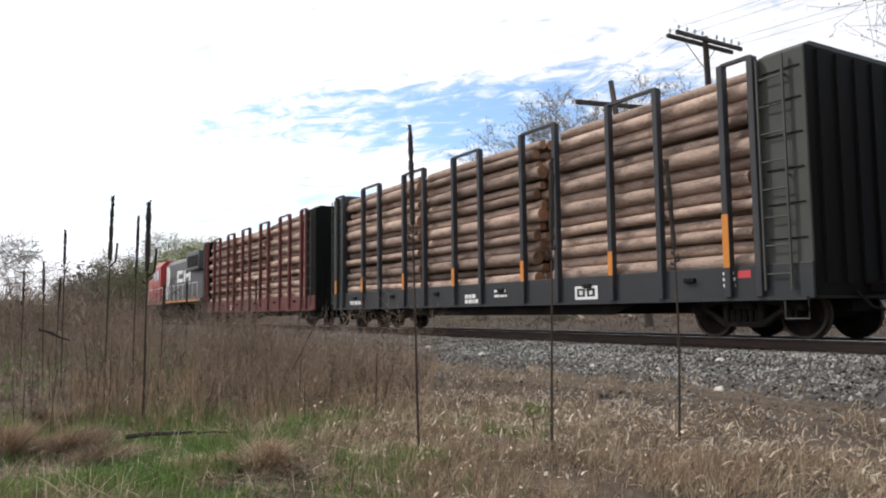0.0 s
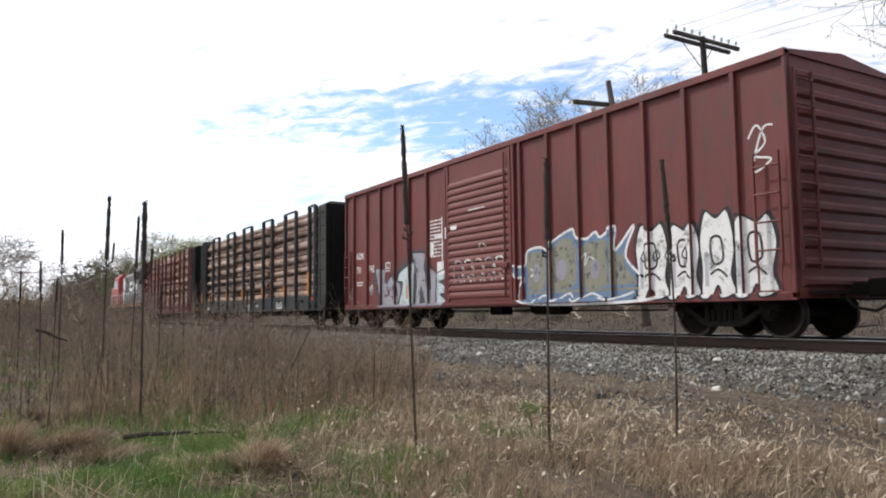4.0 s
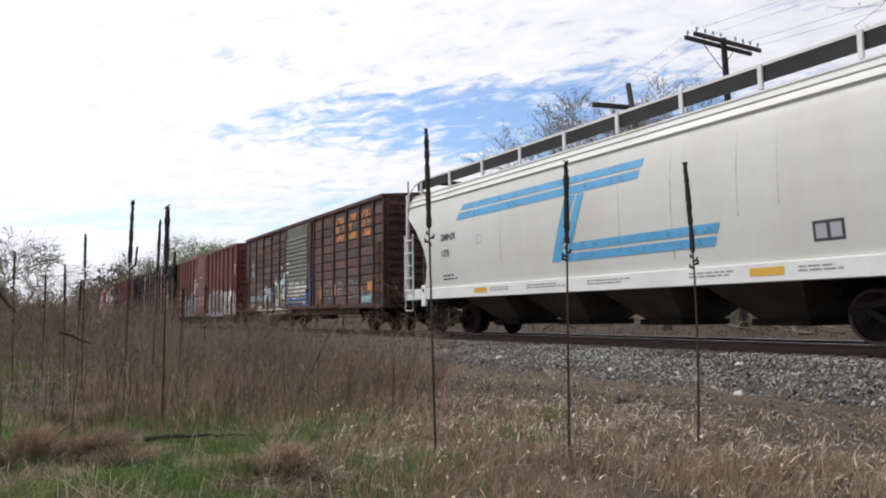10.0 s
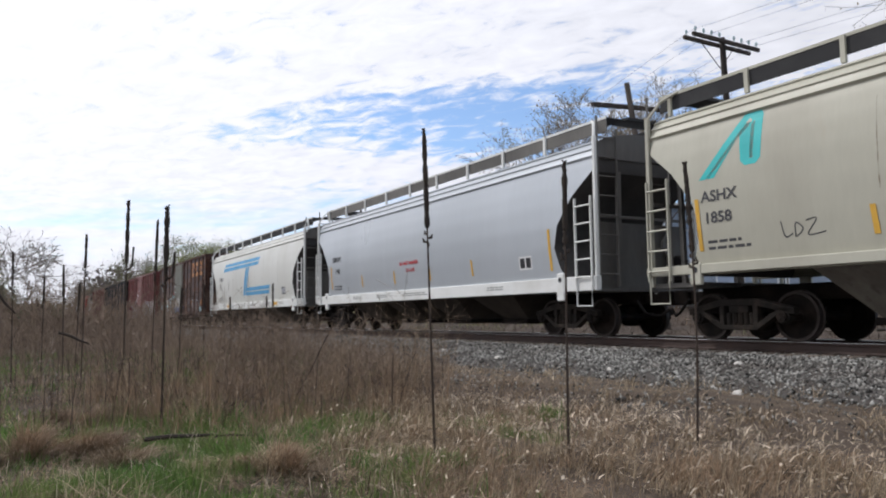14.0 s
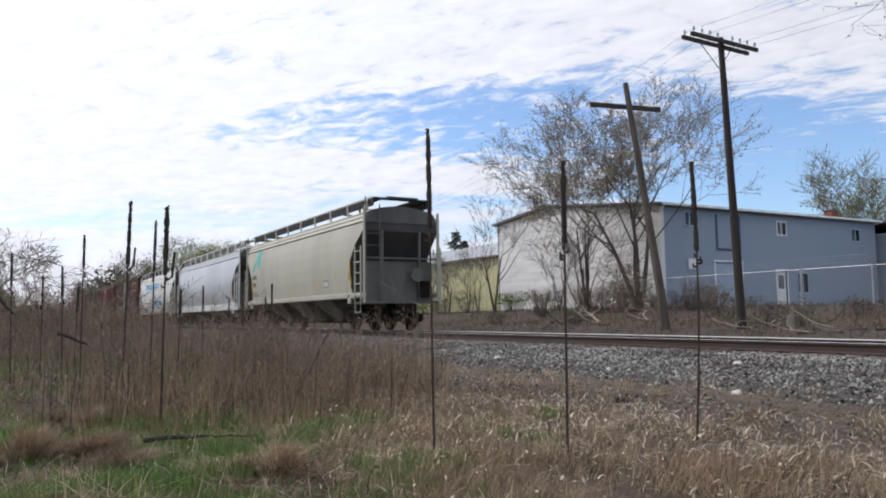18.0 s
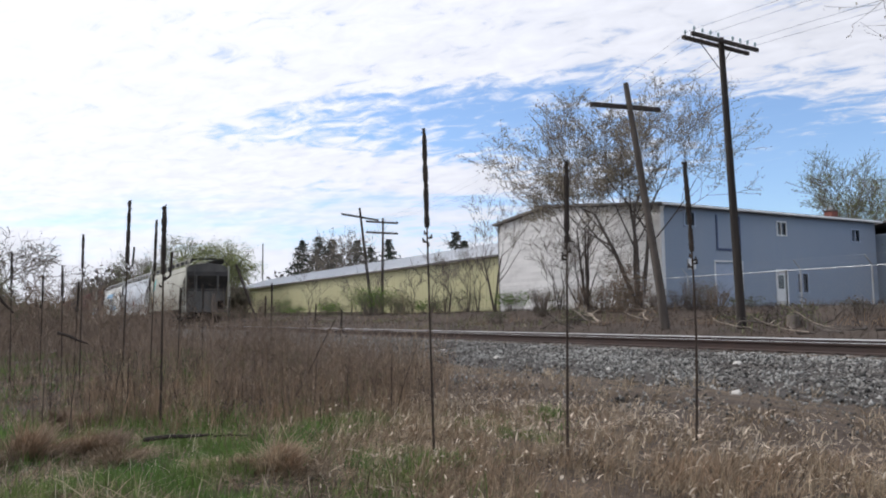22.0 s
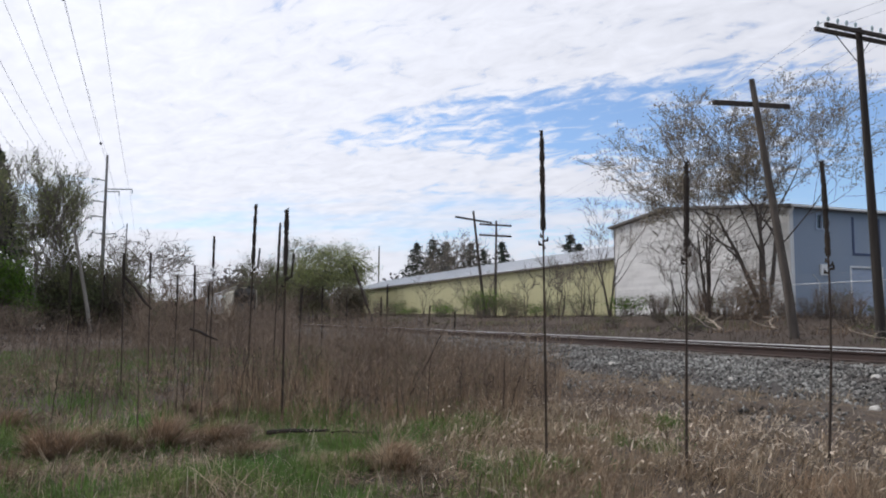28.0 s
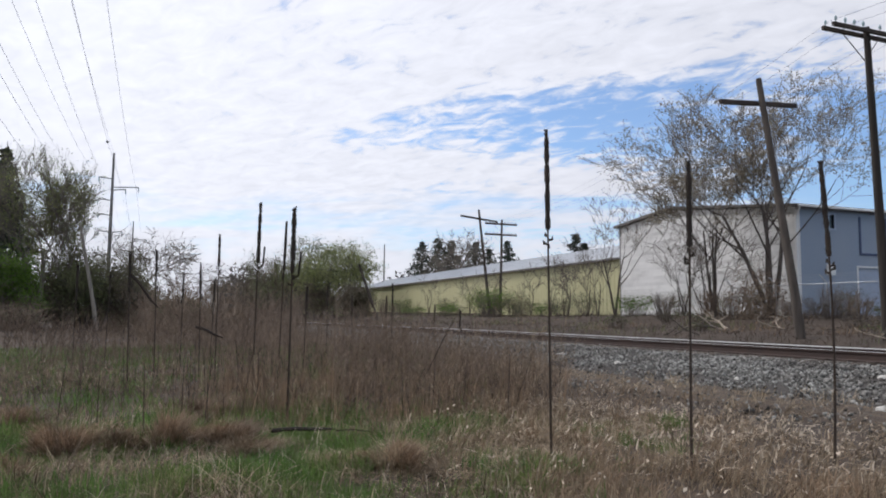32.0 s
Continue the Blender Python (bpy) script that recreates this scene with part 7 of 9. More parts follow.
def tree(x, y, height, label, seed, stems=((0, 0),), radius=0.12, depth=4, leaf=None, leaf_size=0.05, per_tip=2, bark=None, spec=None, spread=0.3, trunk_share=0.45, z0=None, thin=0.006):
    spec = dict(SPEC, **(spec or {}))
    rng = random.Random(seed)
    g = ground_z(x, y) if z0 is None else z0
    t = thing("tree", Matrix.Translation((x, y, g - 0.05)), label, "tree")
    bark = bark or M_TREEBARK
    tips, thick, fine = [], Shape(), Shape()
    for sx, sy in stems:
        limbs = []
        grow(rng, Vector((sx * 0.15, sy * 0.15, 0)), Vector((sx, sy, 1.0)), height * trunk_share, radius, depth, spec, limbs, tips)
        for pts, rad, d in limbs:
            if d >= depth - 1:
                thick.tube(pts, rad, 8, False)
            else:
                fine.tube(pts, [max(r, thin) for r in rad], 4 if d > 0 else 3, False)
    thick.part("trunk", bark, t, smooth=True)
    tagged(fine.part("branchwork", bark if bark is M_DARKBARK else M_TWIG, t), kind="stuff")
    if leaf:
        g2 = np.random.default_rng(seed)
        c = np.repeat(np.array([tuple(p) for p in tips]), per_tip, axis=0)
        c = c + g2.normal(0, spread, c.shape) * np.array([1, 1, 0.8])
        c = c[c[:, 2] > 0.3]
        cards("crown", c, np.full(len(c), leaf_size), leaf, t, seed)
    return t


# bare spring trees before the white gable
UPSWEPT = dict(wave=0.11, up=0.15, ahead=1.15, kids=(5, 4, 4, 4), **{"from": 0.5})
tree(-30.3, 25.8, 9.4, "bare multi-stemmed tree with pale buds before the warehouse", 21, ((-0.10, -0.14), (0.0, 0.04), (0.08, -0.06)), 0.085, 4, M_BUD, 0.055, 4, M_STEMBARK, spread=0.10, spec=UPSWEPT, trunk_share=0.46, thin=0.009)
tree(-27.2, 26.4, 10.9, "bare tree with dark trunks and pale buds before the warehouse", 33, ((-0.16, -0.20), (-0.04, 0.0), (0.05, 0.06), (0.08, 0.18)), 0.125, 4, M_BUD, 0.055, 4, M_STEMBARK, spread=0.10, spec=UPSWEPT, trunk_share=0.47, thin=0.009)
tree(-40.3, 26.8, 8.2, "small bare tree beside the white gable", 43, ((-0.22, -0.16), (0.0, 0.04)), 0.085, 4, M_BUD, 0.045, 1, M_STEMBARK, thin=0.009, spread=0.06, spec=dict(UPSWEPT, kids=(4, 3, 3, 4)))
for x, y, h, seed, lean in ((-33.6, 27.0, 5.2, 47, -0.25), (-32.6, 27.4, 6.0, 48, -0.35), (-31.6, 26.9, 5.6, 49, -0.12), (-34.8, 27.6, 4.4, 50, -0.1), (-30.9, 26.6, 4.6, 51, -0.4), (-29.6, 26.8, 4.2, 52, 0.15)):
    tree(x, y, h, "thin bare sapling by the white gable", seed, ((lean, lean), (lean + 0.25, lean + 0.2)), 0.042, 3, None, bark=M_STEMBARK, thin=0.010, spec=dict(UPSWEPT, kids=(3, 3, 4, 4)))
for k, (x, y, h) in enumerate(((-43.6, 27.6, 4.6), (-46.0, 28.3, 5.4), (-48.2, 28.0, 4.2), (-50.2, 28.8, 5.0), (-52.6, 29.0, 5.0), (-54.0, 28.0, 3.8), (-61.5, 28.6, 4.4), (-67.0, 28.2, 4.6), (-78.0, 28.0, 5.0))):
    tree(x, y, h, "thin bare sapling before the yellow shed", 53 + k, ((-0.1, 0.0), (0.12, 0.06)), 0.05, 3, M_BUD if k % 3 == 0 else None, 0.045, 1, M_STEMBARK, thin=0.012, spread=0.06, spec=dict(UPSWEPT, kids=(3, 3, 4, 4)))
# tree at the edge, whose limbs reach in above
tree(-5.6, 25.6, 17.0, "tall bare tree beside the fence with long drooping twigs", 61, ((-0.22, -0.05), (0.2, 0.1)), 0.2, 4, M_BUD, 0.05, 1, spread=0.08, spec=dict(up=0.05, wave=0.2), trunk_share=0.5)
tree(-44.0, 72.5, 15.0, "pale green tree in thin leaf behind the warehouse", 71, ((-0.12, -0.1), (0.06, 0.06), (0.18, 0.2)), 0.24, 4, M_LEAF, 0.075, 4, spread=0.28, thin=0.02, trunk_share=0.42, spec=dict(UPSWEPT, kids=(5, 4, 4, 5)))
tree(-31.0, 90.0, 11.0, "pale green tree in thin leaf behind the warehouse", 72, ((0.0, 0.0), (0.2, 0.1)), 0.2, 4, M_LEAFDIM, 0.09, 6, spread=0.35, thin=0.02, spec=UPSWEPT)
tree(-38.0, 62.0, 6.8, "pale green tree in thin leaf behind the warehouse", 73, ((0.0, 0.0), (0.2, 0.3)), 0.14, 4, M_LEAF, 0.07, 4, spread=0.25, thin=0.014, spec=UPSWEPT)
# trees across the far end of the line
for i, (x, y, h, m) in enumerate(((-104.0, 21.6, 16.0, M_LEAF), (-101.0, 22.8, 14.0, M_LEAF), (-110.0, 20.4, 15.5, M_LEAFDIM), (-118.0, 19.6, 13.5, M_LEAFDARK), (-93.0, 23.6, 5.0, M_LEAFDARK), (-132.0, 20.0, 10.0, M_LEAFDARK), (-100.0, 20.0, 6.0, M_LEAFDARK), (-160.0, 21.0, 12.0, M_LEAFDARK), (-185.0, 22.5, 14.0, M_LEAFDARK), (-205.0, 19.5, 13.0, M_LEAFDARK), (-235.0, 20.5, 15.0, M_LEAFDARK), (-215.0, 26.0, 15.0, M_LEAFDIM))):
    tree(x, y, h, "spreading tree in young leaf beside the line", 81 + i, ((-0.2, 0.0), (0.15, 0.15), (0.1, -0.2), (0.35, 0.1)), 0.14, 4, m, 0.115, 7, M_DARKBARK, spread=0.48, thin=0.022, spec=dict(up=0.05, kids=(3, 3, 4, 4), wave=0.3), trunk_share=0.36)
# trees on the near side of the line
for x, y, h, seed in ((-46.0, -5.9, 9.2, 91), (-48.0, -5.2, 7.6, 108)):
    tree(x, y, h, "tall tree in thin yellow-green leaf", seed, ((0.0, 0.0), (-0.06, 0.08), (0.06, -0.10)), 0.10, 4, M_LEAF, 0.055, 2, spread=0.2, thin=0.012, trunk_share=0.45, spec=dict(UPSWEPT, up=0.2, ahead=1.7))
tree(-45.0, -7.2, 4.6, "bushy tree in bright green leaf", 92, ((0.0, 0.0), (-0.2, 0.2), (0.2, -0.2)), 0.08, 4, M_BRIGHTLEAF, 0.055, 6, spread=0.28, thin=0.012, trunk_share=0.4)
for x, y, h, seed in ((-50.0, -3.9, 6.2, 93), (-49.0, -2.9, 5.4, 94), (-53.0, -3.0, 5.8, 95), (-57.0, -0.4, 2.6, 97), (-48.0, -4.8, 4.2, 99), (-47.0, -6.4, 3.6, 100), (-70.0, 3.1, 3.0, 109), (-66.0, 1.6, 2.6, 110)):
    tree(x, y, h, "dense dark bushy tree", seed, ((0.0, 0.2), (-0.2, 0.35), (0.2, -0.3), (0.0, -0.4)), 0.07, 4, M_LEAFDIM if seed % 2 else M_LEAFDARK, 0.06, 4, M_DARKBARK, spread=0.36, thin=0.013, spec=dict(up=0.02, kids=(4, 4, 4, 4)), trunk_share=0.4)
tree(-60.0, -0.4, 9.2, "rounded bare tree with a wide crown of crooked limbs", 98, ((0.0, 0.45), (0.1, -0.40), (0.0, 0.0), (0.0, 0.2)), 0.14, 4, M_BUD, 0.05, 1, M_TREEBARK, spread=0.1, spec=dict(up=0.02, wave=0.3, kids=(4, 4, 4, 4)), thin=0.017, trunk_share=0.40)
tree(-61.0, 0.6, 2.2, "dark low bushy tree", 105, ((0.0, 0.3), (0.1, -0.35), (0.0, 0.0)), 0.07, 4, M_LEAFDARK, 0.06, 7, M_DARKBARK, spread=0.35, thin=0.012, spec=dict(up=0.0), trunk_share=0.38)
tree(-82.0, -1.2, 3.2, "dark low bushy tree", 106, ((0.0, 0.3), (0.1, -0.35), (0.0, 0.0)), 0.09, 4, M_LEAFDARK, 0.08, 7, M_DARKBARK, spread=0.4, thin=0.014, spec=dict(up=0.0), trunk_share=0.38)
tree(-58.0, -10.5, 9.0, "tall tree in thin yellow-green leaf", 107, ((0.0, 0.0), (-0.1, 0.25), (0.1, -0.3)), 0.15, 4, M_LEAF, 0.07, 6, spread=0.35, thin=0.014, spec=UPSWEPT)


def conifer(x, y, height, width, seed, z0=None):
    """A spruce: a straight stem and whorls of drooping, needled boughs."""
    rng = random.Random(seed)
    g = ground_z(x, y) if z0 is None else z0
    t = thing("conifer", Matrix.Translation((x, y, g - 0.05)), "dark green spruce with drooping boughs", "tree", "spruces behind the buildings")
    Shape().tube([(0, 0, 0), (0, 0, height * 0.6), (0, 0, height)], [height * 0.018, height * 0.01, 0.02], 7, False).part("trunk", M_DARKBARK, t)
    boughs, c = Shape(), []
    z = height * 0.12
    while z < height * 0.98:
        u = z / height
        for k in range(7):
            a = rng.uniform(0, 6.28)
            L = width * (1 - u) ** 0.8 * rng.uniform(0.7, 1.1) + 0.15
            d = Vector((math.cos(a), math.sin(a), 0))
            pts = [Vector((0, 0, z)), Vector((0, 0, z)) + d * L * 0.5 + Vector((0, 0, -0.05 * L)), Vector((0, 0, z)) + d * L + Vector((0, 0, -0.18 * L))]
            boughs.tube(pts, [0.03, 0.02, 0.008], 3, False)
            for q in range(int(8 + 24 * L / width)):
                v = rng.random() ** 0.7
                p = pts[0].lerp(pts[2], v)
                c.append((p.x + rng.gauss(0, 0.10 * L + 0.04), p.y + rng.gauss(0, 0.10 * L + 0.04), p.z - abs(rng.gauss(0, 0.22))))
        z += height * 0.035
    boughs.part("boughwork", M_DARKBARK, t)
    cards("foliage", c, np.full(len(c), height * 0.019), M_NEEDLE, t, seed, 0.3)


for i, (x, y, h) in enumerate(((-122.4, 42.6, 14.0), (-121.4, 45.2, 14.6), (-120.6, 47.2, 14.2), (-119.2, 51.2, 14.0), (-118.4, 53.4, 12.8), (-117.0, 56.3, 14.2), (-112.7, 67.1, 15.6), (-112.5, 68.6, 14.0))):
    conifer(x, y, h - 0.6, 5.6, 101 + i, 1.2)
conifer(-50.5, -8.5, 10.8, 2.2, 121)
conifer(-47.0, -9.3, 9.4, 2.2, 122)
tree(-113.0, 38.9 + 6, 14.6, "bare rounded treetop behind the shed", 123, ((0.0, 0.1), (0.1, -0.15), (0.0, 0.0)), 0.2, 4, M_BUD, 0.1, 1, spread=0.2, thin=0.03, spec=dict(up=0.02))


def bush(x, y, h, w, label, seed, mat=None, leaf=None, n=60, leaf_n=400, leaf_size=0.06, stout=1.0):
    rng = random.Random(seed)
    b = thing("bush", Matrix.Translation((x, y, ground_z(x, y) - 0.03)), label, "bush", "bushes along the line")
    s, tips = Shape(), []
    for k in range(n):
        a, r = rng.uniform(0, 6.28), rng.random() ** 0.6 * 0.35 * w
        base = Vector((math.cos(a) * r, math.sin(a) * r, 0))
        top = base + Vector((math.cos(a) * rng.uniform(0, 0.6) * w, math.sin(a) * rng.uniform(0, 0.6) * w, h * rng.uniform(0.5, 1.0)))
        mid = base.lerp(top, 0.5) + Vector((rng.gauss(0, 0.06), rng.gauss(0, 0.06), h * 0.08))
        s.tube([base, mid, top], [0.014 * stout, 0.010 * stout, 0.005 * stout], 3, False)
        tips.append(top)
        for q in range(3):
            p = mid.lerp(top, rng.random())
            e = p + Vector((rng.gauss(0, 0.2 * w), rng.gauss(0, 0.2 * w), rng.uniform(0.02, 0.25) * h))
            s.tube([p, e], [0.006 * stout, 0.004 * stout], 3, False)
            tips.append(e)
    s.part("stem_tangle", mat or M_TWIG, b)
    if leaf:
        c = [tuple(rng.choice(tips) + Vector((rng.gauss(0, 0.12 * w), rng.gauss(0, 0.12 * w), -abs(rng.gauss(0, 0.2 * h))))) for _ in range(leaf_n)]
        cards("foliage", c, np.full(len(c), leaf_size), leaf, b, seed)


def vine_tangle(x, y, h, w, n, seed):
    """Bare vines heaped over a fence: crossing, looping stems."""
    rng = random.Random(seed)
    t = thing("vine_tangle", Matrix.Translation((x, y, ground_z(x, y) - 0.03)), "tangle of bare brown vines heaped over a fence", "vines")
    s = Shape()
    for k in range(n):
        a, u = rng.uniform(0, 6.28), rng.random() ** 0.5
        p = Vector((math.cos(a) * u * w * 0.6, math.sin(a) * u * w * 0.35, rng.random() ** 0.8 * h * (1 - 0.35 * u)))
        if k % 4 == 0:
            p.z = 0.0
        d = Vector((rng.gauss(0, 1), rng.gauss(0, 0.6), rng.gauss(0.2, 0.7)))
        pts = [p]
        for q in range(5):
            d = (d + Vector((rng.gauss(0, 0.8), rng.gauss(0, 0.6), rng.gauss(-0.1, 0.7)))).normalized()
            p = p + d * rng.uniform(0.12, 0.28)
            p.z = min(max(p.z, 0.0), h)
            pts.append(p)
        s.tube(pts, [0.011, 0.010, 0.009, 0.008, 0.006, 0.004], 3, False)
    tagged(s.part("stem_tangle", M_REDTWIG, t), kind="stuff")


vine_tangle(-27.5, 25.6, 2.7, 2.0, 420, 201)
vine_tangle(-26.3, 25.7, 1.7, 1.5, 160, 202)
rng = random.Random(77)
for k in range(16):
    x = -40.0 - k * 4.6 + rng.uniform(-1.5, 1.5)
    y = rng.uniform(26.0, 30.2)
    bush(x, y, rng.uniform(1.0, 2.2), rng.uniform(1.0, 1.8), "low bush with bare stems and new leaves", 210 + k, None, M_BRIGHTLEAF if k % 3 == 0 else M_LEAFDIM, 45, 260 if k % 3 else 700, 0.07)
bush(-57.0, 26.0, 2.4, 2.2, "green bush in new leaf round the telegraph poles", 241, None, M_BRIGHTLEAF, 80, 1600, 0.07)
bush(-60.5, 26.8, 2.2, 2.0, "green bush in new leaf round the telegraph poles", 242, None, M_LEAF, 80, 1300, 0.07)
bush(-55.0, 27.2, 1.8, 1.8, "green bush in new leaf round the telegraph poles", 243, None, M_LEAFDIM, 60, 900, 0.07)
for k in range(12):
    bush(-36.0 + k * 1.25 + rng.uniform(-0.4, 0.4), rng.uniform(25.0, 28.5), rng.uniform(0.7, 1.5), rng.uniform(0.7, 1.1), "low bare bush before the warehouse", 250 + k, M_REDTWIG if k % 2 else None, M_LEAFDIM if k % 3 == 0 else None, 45, 250, 0.05)
bush(-13.9, 27.6, 3.0, 1.5, "green leafy bush by the fence", 270, None, M_BRIGHTLEAF, 80, 2200, 0.07)
bush(-12.4, 28.2, 3.2, 1.7, "green leafy bush by the fence", 271, None, M_LEAF, 80, 2200, 0.07)
for k in range(18):
    bush(-31.0 + k * 1.35 + rng.uniform(-0.5, 0.5), rng.uniform(19.5, 26.5), rng.uniform(0.35, 0.8), rng.uniform(0.6, 1.1), "low dark brush on the bank beyond the track", 400 + k, M_STEMBARK, (M_LEAFDARK, M_LEAFDIM, None)[k % 3], 34, 160, 0.05, stout=0.6)
for k in range(14):
    bush(-40.0 - k * 3.2 + rng.uniform(-1, 1), rng.uniform(-7.0, 0.0), rng.uniform(1.0, 1.9), rng.uniform(1.2, 2.2), "dense brown and green bush on the near side of the line", 280 + k, M_REDTWIG, M_LEAFDIM if k % 2 else M_LEAFDARK, 90, 500, 0.06)


for k, (az, r, h, w) in enumerate(((18.0, 11.5, 1.0, 0.9), (14.5, 12.5, 1.1, 0.9), (20.0, 13.5, 0.95, 1.0), (22.5, 12.0, 0.8, 0.8), (11.0, 14.0, 1.1, 1.0), (16.5, 15.5, 1.1, 1.0), (6.0, 13.0, 1.0, 1.0), (1.0, 14.5, 1.1, 1.1), (-4.0, 13.0, 1.0, 1.0), (-7.0, 16.0, 1.2, 1.2), (25.0, 11.0, 0.7, 0.7), (8.5, 17.0, 1.2, 1.1), (3.5, 18.0, 1.2, 1.2), (13.0, 19.0, 1.1, 1.1), (-2.0, 20.0, 1.3, 1.3), (18.0, 19.5, 1.0, 1.0))):
    a = radians(az)
    bush(-r * math.cos(a), r * math.sin(a), h, w * 0.7, "bare twiggy shrub standing in brown weeds", 320 + k, M_REDTWIG, None, 34, stout=0.42)


def far_woods():
    """Low far woods along both sides of the line: many joined twigs and leaf tufts."""
    g = np.random.default_rng(9)
    c = []
    for x0, x1, y0, y1, h, n in ((-270, -185, 17.5, 36, 15, 5000), (-420, -150, 18, 60, 11, 9000), (-420, -120, -90, -2, 8, 9000), (-230, -110, 60, 130, 11, 5000), (-110, 60, 84, 130, 9, 5000), (-120, -55, -60, -14, 9, 4000), (-420, -330, -20, 40, 7, 2500)):
        x, y = g.uniform(x0, x1, n), g.uniform(y0, y1, n)
        top = h * (0.55 + 0.45 * np.sin(x * 0.21 + y * 0.17) * np.sin(x * 0.083 + 2)) 
        c.append(np.stack([x, y, 0.8 + np.maximum(1.5, top) * g.random(n) ** 0.75], -1))
    ob = cards("far_woods", np.concatenate(c), g.uniform(0.35, 0.8, sum(len(q) for q in c)), M_GREYWOOD, None, 10)
    tagged(ob, "grey-brown bare woods far along the line", "woods", kind="stuff")


far_woods()

# ---- weeds and grass ----
M_STRAW = material("straw_grass", (0.43, 0.345, 0.235), 0.8, second=(0.26, 0.20, 0.135), amount=0.5, scale=1.1, fine=10, bump=0, island=0.6, through=0.2)
M_RUSSET = material("russet_dry_grass", (0.30, 0.205, 0.130), 0.8, second=(0.21, 0.152, 0.10), amount=0.5, scale=0.9, fine=10, bump=0, island=0.5, through=0.2)
M_PALEHEAD = material("pale_curled_leaf", (0.66, 0.57, 0.45), 0.7, second=(0.52, 0.42, 0.31), amount=0.5, scale=1.0, fine=10, bump=0, island=0.3, through=0.3)
M_WEED = material("brown_dead_weeds", (0.17, 0.122, 0.088), 0.9, second=(0.32, 0.24, 0.162), amount=0.47, scale=1.3, fine=10, bump=0, island=0.6, through=0.1)
M_GREEN = material("fresh_green_grass", (0.078, 0.162, 0.032), 0.7, second=(0.14, 0.19, 0.055), amount=0.5, scale=1.6, fine=10, bump=0, island=0.55, through=0.35)
M_THATCH = material("flattened_dead_grass", (0.19, 0.138, 0.087), 0.9, second=(0.10, 0.074, 0.05), amount=0.5, scale=1.5, fine=10, bump=0, island=0.6, through=0.1)
M_BRUSH = material("dark_brown_brush", (0.048, 0.034, 0.027), 0.9, second=(0.078, 0.054, 0.040), amount=0.5, scale=0.3, fine=20, bump=0.0, island=0.6)


def blades(name, x, y, h, width, lean, bend, mat, label, category, seed, wind=(0.25, 0.05), lift=0.0):
    """Tapered, bending blades at the places given, joined."""
    g = np.random.default_rng(seed)
    n = len(x)
    z = np.array([ground_z(a, b) for a, b in zip(x, y)])
    a = g.uniform(0, 2 * np.pi, n)
    side = np.stack([np.cos(a), np.sin(a), np.zeros(n)], -1) * (width * g.uniform(0.6, 1.3, n))[:, None]
    b = g.uniform(0, 2 * np.pi, n)
    out = np.stack([np.cos(b), np.sin(b)], -1) * (lean * np.abs(g.normal(0, 1, n)))[:, None] + np.array(wind) * g.uniform(0, 1.2, n)[:, None]
    root = np.stack([x, y, z - 0.02 + lift], -1)
    rows = []
    for u in (0.0, 0.4, 0.75, 1.0):
        p = root.copy()
        p[:, :2] += out * (h * (u * 0.5 + bend * u * u))[:, None]
        p[:, 2] += h * (u - bend * 0.35 * u * u * np.hypot(out[:, 0], out[:, 1]))
        k = {0.0: 1.0, 0.4: 0.85, 0.75: 0.6}.get(u)
        rows += [p - side * k, p + side * k] if k else [p]
    v = np.stack(rows, 1).reshape(-1, 3)
    f = np.array([0, 1, 3, 2, 2, 3, 5, 4, 4, 5, 6])
    faces = (f[None] + 7 * np.arange(n)[:, None]).reshape(-1)
    starts = (np.array([0, 4, 8])[None] + 11 * np.arange(n)[:, None]).reshape(-1)
    ob = quick_mesh(name, v, faces, starts, mat)
    tagged(ob, label, category, kind="stuff")
    tip = v.reshape(n, 7, 3)[:, 6]
    return tip


